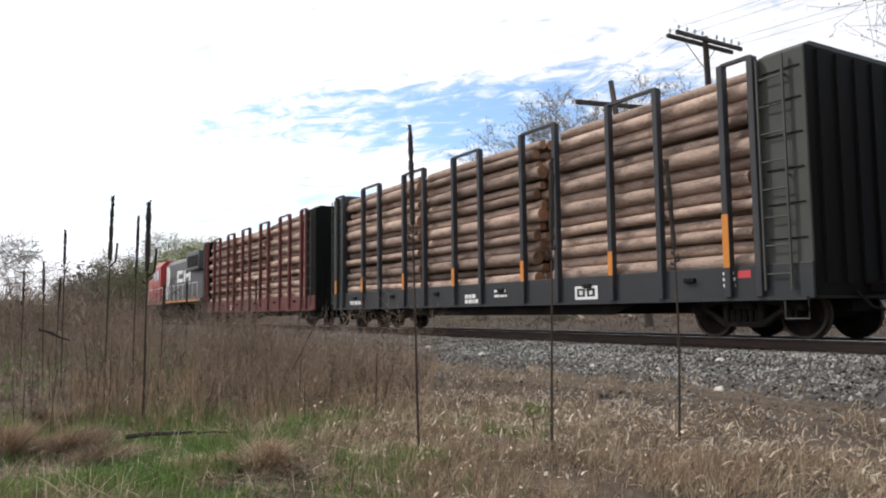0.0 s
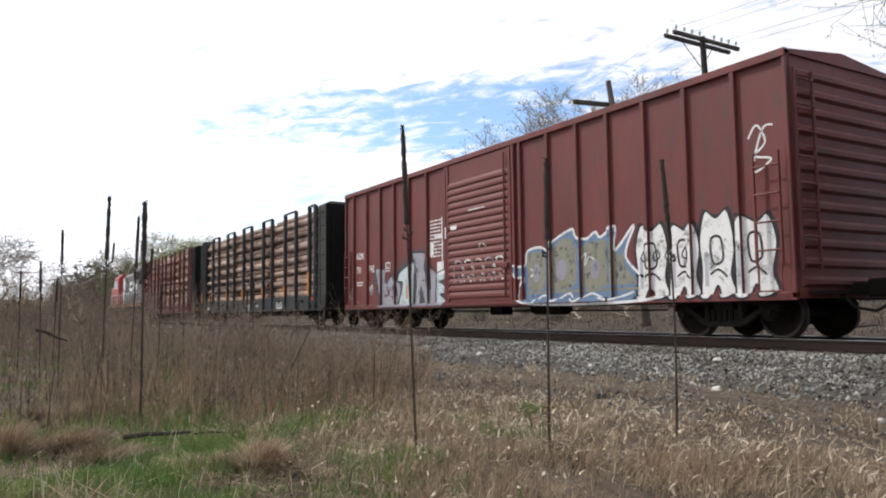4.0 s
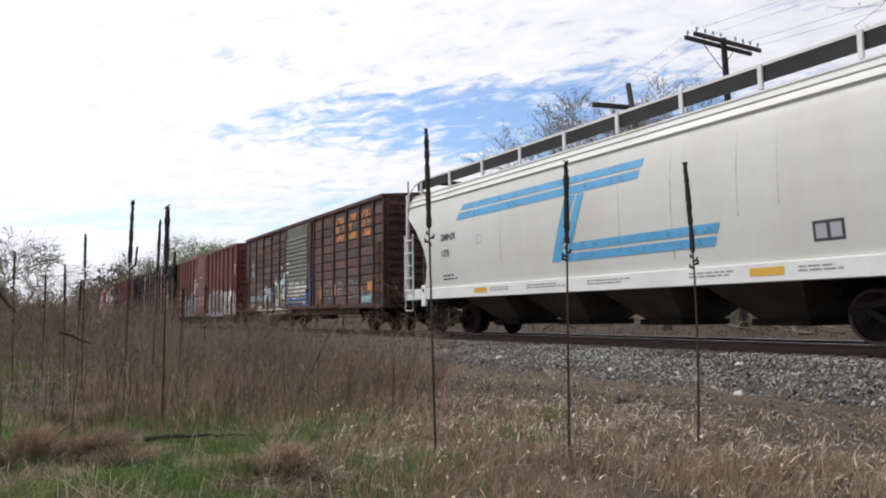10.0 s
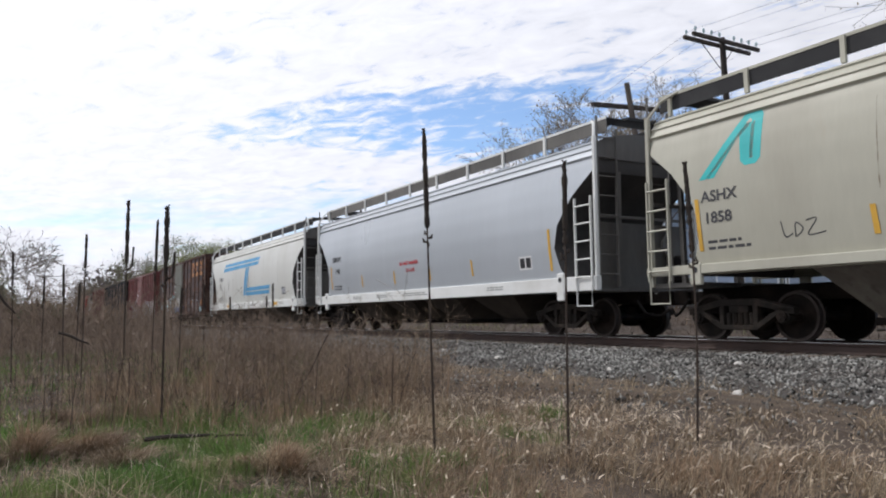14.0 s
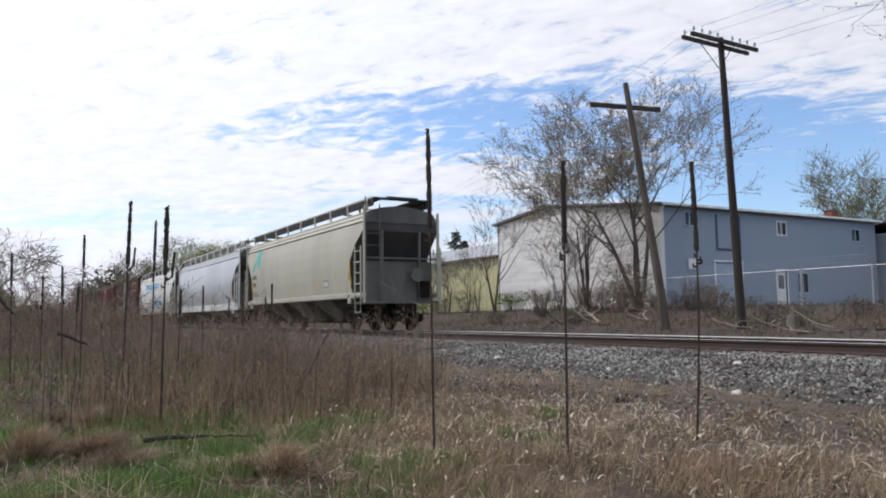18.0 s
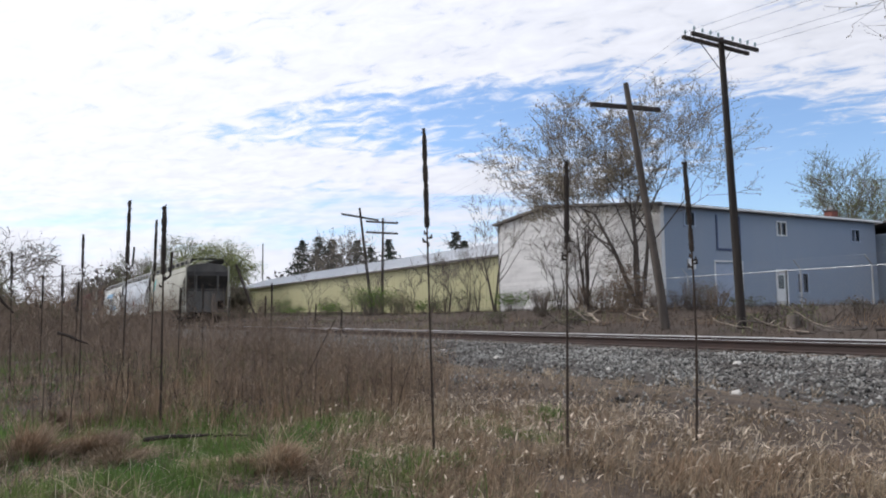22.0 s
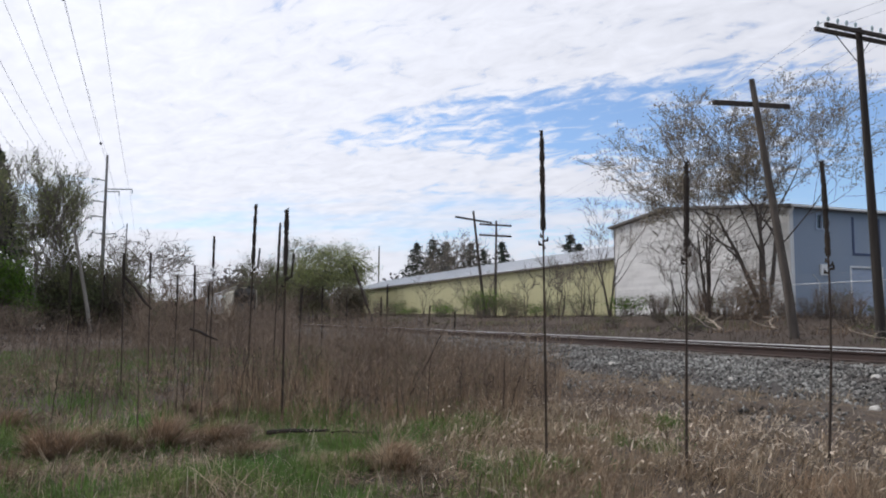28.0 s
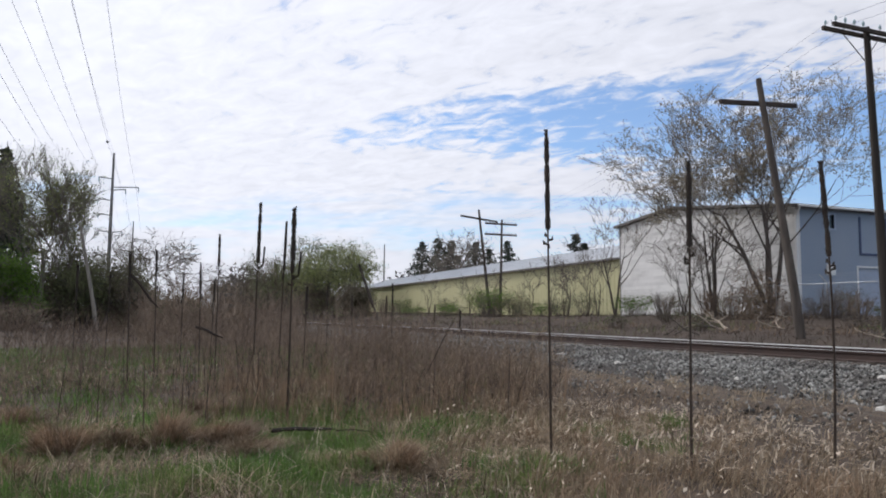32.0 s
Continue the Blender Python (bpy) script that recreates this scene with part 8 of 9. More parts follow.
def forbs(name, x, y, h, width, mat, label, seed, twigs=7, lean=0.16):
    """Dead branching weeds: thin stems with side twigs, finer shoots on those and small seed heads, joined."""
    g = np.random.default_rng(seed)
    n = len(x)
    root = np.stack([x, y, [ground_z(a, b) - 0.02 for a, b in zip(x, y)]], -1)
    tilt = g.normal(0, lean, (n, 2))
    top = root + np.concatenate([tilt * h[:, None], h[:, None]], 1)
    mid = (root + top) / 2 + np.concatenate([g.normal(0, 0.03, (n, 2)), np.zeros((n, 1))], 1)
    starts, ends, wide = [root, mid], [mid, top], [np.full(n, width), np.full(n, width * 0.75)]
    for k in range(twigs):
        u = g.uniform(0.25, 1.0, n)[:, None]
        p = np.where(u < 0.5, root + (mid - root) * u * 2, mid + (top - mid) * (u * 2 - 1))
        a = g.uniform(0, 6.283, n)
        d = np.stack([np.cos(a), np.sin(a), g.uniform(0.35, 1.5, n)], -1)
        d /= np.linalg.norm(d, axis=1)[:, None]
        reach = (h * g.uniform(0.10, 0.30, n))[:, None]
        q = p + d * reach
        starts.append(p); ends.append(q); wide.append(np.full(n, width * 0.6))
        for j in range(2):
            v = g.uniform(0.35, 1.0, n)[:, None]
            d2 = d + g.normal(0, 0.55, (n, 3)) + np.array([0, 0, 0.15])
            e = p + (q - p) * v
            tip = e + d2 * reach * 0.42
            starts.append(e); ends.append(tip); wide.append(np.full(n, width * 0.5))
        starts.append(q); ends.append(q + d * 0.022); wide.append(width * g.uniform(0.8, 2.2, n))
    p, q, w = np.concatenate(starts), np.concatenate(ends), np.concatenate(wide)
    m = len(p)
    s = np.cross(q - p, g.normal(size=(m, 3)))
    s *= (w / (np.linalg.norm(s, axis=1) + 1e-9))[:, None]
    v = np.stack([p - s, p + s, q + s * 0.7, q - s * 0.7], 1).reshape(-1, 3)
    f = np.arange(4 * m)
    tagged(quick_mesh(name, v, f, np.arange(0, 4 * m, 4), mat), label, "weeds", kind="stuff")


def polar(g, n, az0, az1, r0, r1, power=1.0):
    a = np.radians(g.uniform(az0, az1, n))
    r = np.sqrt(r0 ** 2 + (r1 ** 2 - r0 ** 2) * g.random(n) ** power)
    return -r * np.cos(a), r * np.sin(a)


def clump(x, y, scale, seed, level):
    """Keeps the places where a slow noise is high, so that growth stands in tufts."""
    keep = np.array([noise.noise(Vector((a * scale, b * scale, seed))) > level for a, b in zip(x, y)])
    return x[keep], y[keep]


def sown(g, n, region, scale, seed, level, limit=6.95):
    x, y = polar(g, n, *region)
    ok = y < limit
    return clump(x[ok], y[ok], scale, seed, level)


def tufted(g, n, per, region, spread, limit=6.9, fade=None):
    """Places in tufts: each centre carries its own handful of blades; also a height factor for each tuft."""
    cx, cy = polar(g, n, *region)
    ok = cy < limit
    if fade is not None:
        ok &= g.random(n) < fade(cx, cy)
    cx, cy = cx[ok], cy[ok]
    high = np.array([0.7 + 0.5 * noise.noise(Vector((a * 0.9, b * 0.9, 13.0))) for a, b in zip(cx, cy)]) * g.uniform(0.6, 1.3, len(cx))
    k = np.repeat(np.arange(len(cx)), per)
    k = k[g.random(len(k)) < 0.8]
    return cx[k] + g.normal(0, spread, len(k)), cy[k] + g.normal(0, spread, len(k)), np.clip(high[k], 0.3, 1.5) * g.uniform(0.45, 1.1, len(k))


def make_grass():
    g = np.random.default_rng(21)
    az = lambda x, y: np.degrees(np.arctan2(y, -x))
    near = lambda x, y: np.interp(y, [3.3, 4.4, 5.6], [1.0, 0.5, 0.03]) * np.interp(az(x, y), [19, 26], [0.3, 1.0]) * np.interp([noise.noise(Vector((a * 1.4, b * 1.4, 47.0))) for a, b in zip(x, y)], [-0.3, 0.1], [0.3, 1.0])
    # straw-coloured grass in tufts, thinning towards the path
    x, y, k = tufted(g, 2300, 20, (22, 76, 3.0, 8.8), 0.035, 6.5, near)
    blades("straw_grass", x, y, 0.31 * k * np.interp(y, [3.6, 5.6], [1, 0.6]), 0.0024, 0.5, 0.9, M_STRAW, "dry straw-coloured grass standing in tufts beside the track", "grass", 1)
    x, y, k = tufted(g, 1300, 16, (14, 76, 3.2, 8.8), 0.04, 6.5, near)
    blades("russet_grass", x, y, 0.30 * k * np.interp(y, [3.6, 5.6], [1, 0.6]), 0.0028, 0.5, 0.9, M_RUSSET, "russet dry grass standing among the straw", "grass", 11)
    x, y, k = tufted(g, 4200, 2, (20, 76, 5.0, 10.0), 0.06, 6.6, lambda x, y: np.interp(np.hypot(x, y), [5.0, 6.5], [0.15, 1.0]) * np.interp(y, [2.8, 3.8, 5.2, 6.6], [0.35, 0.9, 0.6, 0.12]) * np.interp(az(x, y), [19, 26], [0.15, 1.0]))
    blades("curled_straw", x, y, g.uniform(0.02, 0.06, len(x)), 0.0048, 1.4, 1.2, M_PALEHEAD, "pale curled leaves of dry grass", "grass", 31, (0.3, 0.1), 0.26 * k * np.interp(y, [3.6, 5.6], [1, 0.5]) * g.random(len(x)) ** 0.5)
    x, y, k = tufted(g, 1500, 22, (25, 76, 3.1, 8.6), 0.06, 6.3, near)
    blades("fine_straw", x, y, 0.23 * k, 0.0020, 0.9, 1.3, M_RUSSET, "fine tawny grass matted among the straw", "grass", 61, (0.3, 0.1))
    x, y, k = tufted(g, 1400, 2, (24, 76, 4.4, 9.6), 0.10, 7.2, lambda x, y: np.interp(y, [3.0, 4.4, 5.8, 7.2], [0.5, 1.0, 0.8, 0.4]))
    blades("bleached_leaves", x, y, g.uniform(0.035, 0.10, len(x)), 0.0075, 1.5, 1.2, M_PALEHEAD, "large bleached leaves bent over in the straw", "grass", 62, (0.2, 0.1), 0.20 * k * g.random(len(x)) * np.interp(y, [4.5, 6.2], [1, 0.3]))
    x, y, k = tufted(g, 1000, 2, (20, 76, 3.2, 8.4), 0.05, 6.2, near)
    c = np.stack([x, y, 0.10 + 0.26 * k], -1)
    tagged(cards("seed_heads", c, g.uniform(0.007, 0.019, len(c)), M_PALEHEAD, None, 5), "pale curled tips of dry grass", "grass", kind="stuff")
    # brown weeds in stands, with gaps down to green grass
    low = lambda x, y: np.interp(az(x, y), [2, 9], [0.5, 1.0])
    def slow(x, y, s, seed):
        return np.array([noise.noise(Vector((a * s, b * s, seed))) for a, b in zip(x, y)])
    def far(x, y):
        stand = np.interp(slow(x, y, 0.42, 61.0), [-0.12, 0.15], [0.03, 1.0])
        return np.clip((np.hypot(x, y) - np.interp(az(x, y), [-9, 7, 12], [8.3, 7.7, 6.6])) / 2.2, 0.03, 1) * np.maximum(stand, np.interp(az(x, y), [10, 16, 26, 32], [0, 0.55, 0.55, 0.15]))
    def stands(n, region, fade, lo, hi, limit=7.2):
        x, y = polar(g, n, *region)
        ok = (y < limit) & (g.random(n) < fade(x, y))
        x, y = x[ok], y[ok]
        return x, y, g.uniform(lo, hi, len(x)) * np.interp(slow(x, y, 0.55, 71.0), [-0.4, 0.4], [0.55, 1.3]) * low(x, y)
    x, y, k = tufted(g, 1050, 14, (-16, 36, 5.8, 16), 0.07, 6.7, far)
    blades("brown_weeds", x, y, 0.50 * k * low(x, y), 0.0026, 0.9, 0.9, M_WEED, "brown dead weeds standing in a thick stand", "weeds", 2, (0.12, 0.0))
    x, y, k = tufted(g, 640, 15, (5, 27, 7.2, 12), 0.05, 6.7, lambda x, y: np.interp(slow(x, y, 1.1, 63.0), [-0.1, 0.15], [0.06, 1.0]))
    blades("russet_weeds", x, y, 0.60 * k, 0.0028, 0.38, 0.8, M_RUSSET, "russet grass among the brown weeds", "weeds", 12, (0.12, 0.0))
    x, y, k = tufted(g, 900, 3, (-16, 38, 6.4, 15), 0.05, 6.7, far)
    blades("pale_leaves", x, y, g.uniform(0.03, 0.09, len(x)), 0.005, 0.9, 1.6, M_PALEHEAD, "pale curled leaves among the weeds", "weeds", 33, (0.2, 0.1), 0.5 * k * g.random(len(x)))
    x, y, h = stands(2100, (-16, 30, 6.0, 14), far, 0.35, 0.85, 6.8)
    forbs("branching_weeds", x, y, h, 0.0022, M_WEED, "dry branching weeds with small seed heads", 52)
    x, y, h = stands(800, (-16, 30, 7.0, 15), far, 0.25, 0.6, 6.8)
    forbs("dark_weeds", x, y, h, 0.0030, M_BRUSH, "dark brown stalks under the dry weeds", 57)
    x, y, h = stands(420, (13, 25, 7.6, 13), lambda x, y: np.interp(slow(x, y, 0.8, 77.0), [-0.1, 0.15], [0.1, 1.0]), 0.7, 1.05, 6.6)
    forbs("upright_weeds", x, y, h, 0.0026, M_REDTWIG, "tall upright reddish weeds beside the track", 59, 9, 0.08)
    x, y, h = stands(380, (-10, 30, 6.8, 13), far, 0.4, 0.8, 6.8)
    forbs("pale_weeds", x, y, h, 0.0024, M_STRAW, "pale dry stalks among the brown weeds", 58, 5)
    x, y, h = stands(2000, (-16, 27, 9.0, 22), far, 0.5, 1.1, 7.0)
    forbs("tall_branching_weeds", x, y, h, 0.0030, M_REDTWIG, "tall reddish-brown branching weeds", 53)
    x, y, h = stands(1700, (-16, 22, 18.0, 46), lambda x, y: np.interp(slow(x, y, 0.2, 66.0), [-0.2, 0.15], [0.15, 1.0]), 0.6, 1.5, 7.4)
    forbs("far_branching_weeds", x, y, h, 0.0065, M_REDTWIG, "thicket of reddish-brown weeds beside the line", 54)
    x, y, h = stands(620, (-16, 14, 20.0, 60), lambda x, y: np.interp(slow(x, y, 0.15, 67.0), [-0.1, 0.15], [0.1, 1.0]), 1.2, 2.6, 7.0)
    forbs("brush", x, y, h, 0.010, M_BRUSH, "dark bare brush on the near side of the line", 55, 9)
    x, y, h = stands(560, (-1, 10, 19.0, 34), lambda x, y: np.ones(len(x)), 1.1, 1.75, 7.0)
    h = h / low(x, y)
    forbs("line_side_thicket", x, y, h, 0.0075, M_REDTWIG, "thicket of bare stems hiding the far end of the line", 56, 9)
    x, y, k = tufted(g, 260, 3, (5, 20, 10.5, 26), 0.12, 7.2)
    blades("tall_stems", x, y, g.uniform(0.7, 1.4, len(x)), 0.0030, 0.42, 0.6, M_REDTWIG, "tall thin dead stems standing above the weeds", "weeds", 13, (0.08, 0.0))
    x, y, k = tufted(g, 160, 3, (-16, 28, 8, 26), 0.12, 7.2)
    blades("leaning_stems", x, y, g.uniform(0.6, 1.3, len(x)), 0.0032, 0.7, 0.5, M_WEED, "thin dead stems leaning over the weeds", "weeds", 17, (0.1, 0.0))
    x, y, k = tufted(g, 1300, 12, (-16, 25, 13, 48), 0.2, 7.6, lambda x, y: np.interp(slow(x, y, 0.25, 66.0), [-0.15, 0.1], [0.15, 1.0]))
    blades("far_brown_weeds", x, y, 0.7 * k * low(x, y), 0.006, 0.5, 0.8, M_WEED, "brown dead grass on the near side of the line", "weeds", 3, (0.1, 0.0))
    # straight dark stems standing singly in the weeds
    x, y = polar(g, 300, -6, 29, 7.0, 12.5)
    ok = (y < 6.3) & (slow(x, y, 0.9, 81.0) > -0.12)
    x, y = x[ok], y[ok]
    blades("dark_stems", x, y, g.uniform(0.35, 0.95, len(x)), 0.0048, 0.16, 0.2, M_BRUSH, "straight dark stems standing in the brown weeds", "weeds", 63, (0.03, 0.0))
    x, y = polar(g, 230, 4, 30, 7.2, 12.5)
    ok = y < 6.4
    x, y = x[ok], y[ok]
    blades("rust_stems", x, y, g.uniform(0.35, 0.85, len(x)), 0.0052, 0.2, 0.3, M_RUSSET, "straight rust-coloured stems standing in the weeds", "weeds", 64, (0.03, 0.0))
    # flattened thatch in patches
    x, y = sown(g, 34000, (-14, 76, 3.0, 12), 1.3, 4.0, -0.05, 6.7)
    blades("thatch", x, y, g.uniform(0.08, 0.22, len(x)), 0.0036, 1.5, 1.3, M_THATCH, "flattened dead grass lying on the ground", "grass", 4, (0.3, 0.1))
    # fresh green grass in patches, straw drifts between them
    patch = lambda x, y: slow(x, y, 1.15, 12.0) + 0.5 * slow(x, y, 2.9, 14.0)
    lush = lambda x, y: np.interp(az(x, y), [-10, -6, 4, 9, 17, 20, 23, 27, 31, 36], [0.3, 0.2, 0.12, 0.3, 0.3, 0.0, 0.12, -0.05, -0.2, -0.35]) + np.interp(np.hypot(x, y), [4.2, 5.0], [0.18, 0.0]) * np.interp(az(x, y), [18, 22, 30, 34], [0, 1, 1, 0])
    x, y, k = tufted(g, 6400, 12, (-11, 39, 3.0, 8.2), 0.045, 6.6, lambda x, y: np.interp(patch(x, y) + lush(x, y), [-0.15, 0.15], [0.02, 1.0]))
    blades("green_grass", x, y, 0.21 * k, 0.0032, 0.5, 0.8, M_GREEN, "fresh green grass growing through dead stems", "grass", 5, (0.1, 0.0))
    x, y, k = tufted(g, 1900, 13, (-12, 30, 3.1, 9.5), 0.06, 6.6, lambda x, y: np.interp(patch(x, y) + lush(x, y), [-0.05, 0.2], [1.0, 0.03]))
    blades("straw_drifts", x, y, 0.30 * k, 0.0030, 1.0, 1.5, M_STRAW, "drifts of matted straw among the green grass", "grass", 34, (0.3, 0.12))
    x, y, k = tufted(g, 1200, 12, (-12, 30, 3.1, 9.5), 0.07, 6.6, lambda x, y: np.interp(patch(x, y) + lush(x, y), [-0.1, 0.15], [1.0, 0.05]))
    blades("brown_drifts", x, y, 0.26 * k, 0.0030, 1.2, 1.5, M_THATCH, "drifts of brown dead grass among the green", "grass", 41, (0.3, 0.12))
    x, y, k = tufted(g, 330, 3, (-12, 30, 3.4, 8.0), 0.06, 6.6)
    blades("bent_straws", x, y, 0.10 + 0.22 * k, 0.0020, 1.5, 1.0, M_PALEHEAD, "long pale bent straws over the grass", "grass", 35)
    x, y, k = tufted(g, 4200, 12, (-16, 25, 6.6, 26), 0.09, 7.0, lambda x, y: np.interp(slow(x, y, 0.5, 15.0) + np.interp(az(x, y), [-8, 3], [0.38, 0.1]), [-0.1, 0.15], [0.12, 1.0]))
    blades("green_tufts", x, y, 0.30 * k, 0.0050, 0.5, 0.8, M_GREEN, "green grass tufts among the brown weeds", "grass", 6, (0.1, 0.0))
    # litter and sparse tufts over the path and the toe of the ballast
    x, y = 3 - 40 * g.random(12000) ** 1.4, 4.8 + 4.2 * g.random(12000)
    x, y = clump(x, y, 0.9, 18.0, -0.05)
    blades("path_grass", x, y, g.uniform(0.05, 0.16, len(x)), 0.0034, 2.4, 1.2, M_THATCH, "dead grass litter on the path and ballast edge", "grass", 7)
    x = g.uniform(-34, 3, 700); y = g.uniform(6.2, 8.6, 700)
    x, y = clump(x, y, 0.6, 19.0, 0.05)
    x, y = np.repeat(x, 14) + g.normal(0, 0.05, 14 * len(x)), np.repeat(y, 14) + g.normal(0, 0.05, 14 * len(y))
    blades("path_tufts", x, y, g.uniform(0.08, 0.26, len(x)), 0.0034, 0.7, 0.9, M_STRAW, "sparse dry grass tufts on the path", "grass", 15)
    x, y = 3 - 34 * g.random(2600) ** 1.4, 5.0 + 3.9 * g.random(2600)
    blades("straw_litter", x, y, g.uniform(0.04, 0.14, len(x)), 0.0042, 2.8, 1.0, M_STRAW, "loose straw lying on the path", "grass", 36)
    # the verge round the camera's stand
    a, r = g.uniform(0, 6.28, 9000), 4.2 * np.sqrt(g.random(9000))
    x, y = r * np.cos(a) + 0.4, r * np.sin(a) - 0.6
    ok = (r > 0.35) & ~((np.hypot(x, y) > 2.9) & (az(x, y) > -12) & (az(x, y) < 78))
    x, y = x[ok], y[ok]
    blades("verge_thatch", x, y, g.uniform(0.05, 0.2, len(x)), 0.004, 1.3, 1.2, M_THATCH, "trodden dry grass of the verge", "grass", 37)
    x, y, k = x[::2] + 0.1, y[::2] - 0.1, None
    blades("verge_green", x, y, g.uniform(0.05, 0.17, len(x)), 0.0038, 0.6, 0.9, M_GREEN, "short green grass of the verge", "grass", 38)
    # brush on the bank beyond the track
    u = g.random(34000)
    x, y = -4 - 116 * u ** 1.4, 14.9 + 16 * g.random(34000) ** 0.9
    ok = ~((x > -29.5) & (y > 29.4)) & (y < 31.2)
    x, y = clump(x[ok], y[ok], 0.5, 25.0, -0.3)
    blades("bank_weeds", x, y, g.uniform(0.08, 0.36, len(x)), 0.009, 1.7, 0.9, M_BRUSH, "dark brown weeds and litter on the bank beyond the track", "weeds", 8, (0.1, 0.0))
    x, y = g.uniform(-130, -4, 26000), 15.4 + 15.4 * g.random(26000)
    ok = ~((x > -29.5) & (y > 29.4)) & (y < 31.2)
    x, y = clump(x[ok], y[ok], 0.45, 27.0, 0.14)
    blades("bank_stems", x, y, g.uniform(0.10, 0.45, len(x)), 0.006, 1.3, 0.8, M_STEMBARK, "dark brown stems on the bank beyond the track", "weeds", 16, (0.1, 0.0))
    x, y = g.uniform(-110, -4, 16000), g.uniform(16.0, 31, 16000)
    ok = ~((x > -29.5) & (y > 29.4))
    x, y = clump(x[ok], y[ok], 0.25, 29.0, 0.26)
    blades("bank_green", x, y, g.uniform(0.15, 0.45, len(x)), 0.012, 0.5, 0.8, M_LEAFDIM, "olive green growth on the bank beyond the track", "weeds", 9, (0.1, 0.0))
    # tawny grass round the warehouse yard
    x, y = g.uniform(-32, -6, 9000), g.uniform(19.0, 28.5, 9000)
    x, y = clump(x, y, 0.5, 33.0, 0.24)
    blades("yard_grass", x, y, g.uniform(0.12, 0.5, len(x)), 0.007, 0.6, 0.8, M_RUSSET, "tawny dry grass in the yard by the fence", "grass", 10)


make_grass()


def tussock(x, y, h, w, seed, mats, n=700):
    """A clump of dead grass: several leaning sheaves of long arching blades, of two tints."""
    rng_ = np.random.default_rng(seed)
    t = thing("tussock", Matrix.Translation((x, y, ground_z(x, y) - 0.02)), "shaggy tussock of dead brown grass", "grass tussock", "tussocks in the grass")
    for mat, share in zip(mats, (1.0, 0.45)):
        v = []
        for q in range(7):
            m = int(n * share / 4)
            c = rng_.normal(0, w * 0.22, 2)
            tall = h * rng_.uniform(0.65, 1.15) * (1.1 - 0.9 * np.hypot(*c) / w)
            lean = c * rng_.uniform(0.6, 1.4) + np.array([0.06, 0.03]) + rng_.normal(0, 0.05, 2)
            root = np.concatenate([c + rng_.normal(0, w * 0.075, (m, 2)), np.zeros((m, 1))], 1)
            hh = tall * rng_.uniform(0.45, 1.15, m)
            fall = lean * rng_.uniform(0.5, 1.6, (m, 1)) + rng_.normal(0, 0.09 * w + 0.02, (m, 2))
            droop = rng_.uniform(0.0, 0.9, m) ** 1.5
            a = rng_.uniform(0, 6.28, m)
            side = np.stack([np.cos(a), np.sin(a), np.zeros(m)], -1) * 0.0024
            rows = []
            for u, k in ((0.0, 1.0), (0.4, 0.9), (0.75, 0.6), (1.0, 0.0)):
                p = root.copy()
                p[:, :2] += fall * (0.4 * u + 0.9 * u * u)
                p[:, 2] += hh * (u * (1 + 0.5 * droop) - droop * u ** 3)
                rows += [p - side * k, p + side * k] if k else [p]
            v.append(np.stack(rows, 1).reshape(-1, 3))
        v = np.concatenate(v)
        m = len(v) // 7
        f = (np.array([0, 1, 3, 2, 2, 3, 5, 4, 4, 5, 6])[None] + 7 * np.arange(m)[:, None]).reshape(-1)
        s = (np.array([0, 4, 8])[None] + 11 * np.arange(m)[:, None]).reshape(-1)
        tagged(quick_mesh("grass_tuft", v, f, s, mat, t), kind="stuff")


for i, (x, y, h, w, m) in enumerate(((-6.6, -0.62, 0.32, 0.45, (M_RUSSET, M_WEED)), (-6.75, 0.12, 0.38, 0.42, (M_RUSSET, M_WEED)), (-6.6, -0.2, 0.22, 0.4, (M_THATCH, M_WEED)), (-5.05, 1.62, 0.27, 0.34, (M_RUSSET, M_STRAW)), (-5.3, 1.35, 0.16, 0.4, (M_STRAW, M_RUSSET)),
                                        (-6.7, 0.6, 0.30, 0.36, (M_WEED, M_RUSSET)), (-6.0, 0.75, 0.22, 0.45, (M_STRAW, M_THATCH)), (-5.7, -0.85, 0.20, 0.36, (M_RUSSET, M_STRAW)), (-8.2, -1.2, 0.3, 0.5, (M_RUSSET, M_WEED)), (-8.4, 0.55, 0.3, 0.5, (M_WEED, M_RUSSET)), (-4.9, 0.35, 0.15, 0.45, (M_STRAW, M_RUSSET)))):
    tussock(x, y, h, w, 300 + i, m)


# ---- mullein stalks ----
M_STALK = material("dead_mullein_stem", (0.045, 0.032, 0.025), 0.9, second=(0.08, 0.058, 0.042), amount=0.4, scale=4, fine=40, bump=0.3)
M_SPIKE = material("dead_mullein_spike", (0.035, 0.027, 0.022), 0.95, second=(0.06, 0.045, 0.035), amount=0.4, scale=8, fine=60, bump=0.5)
MULLEINS = []


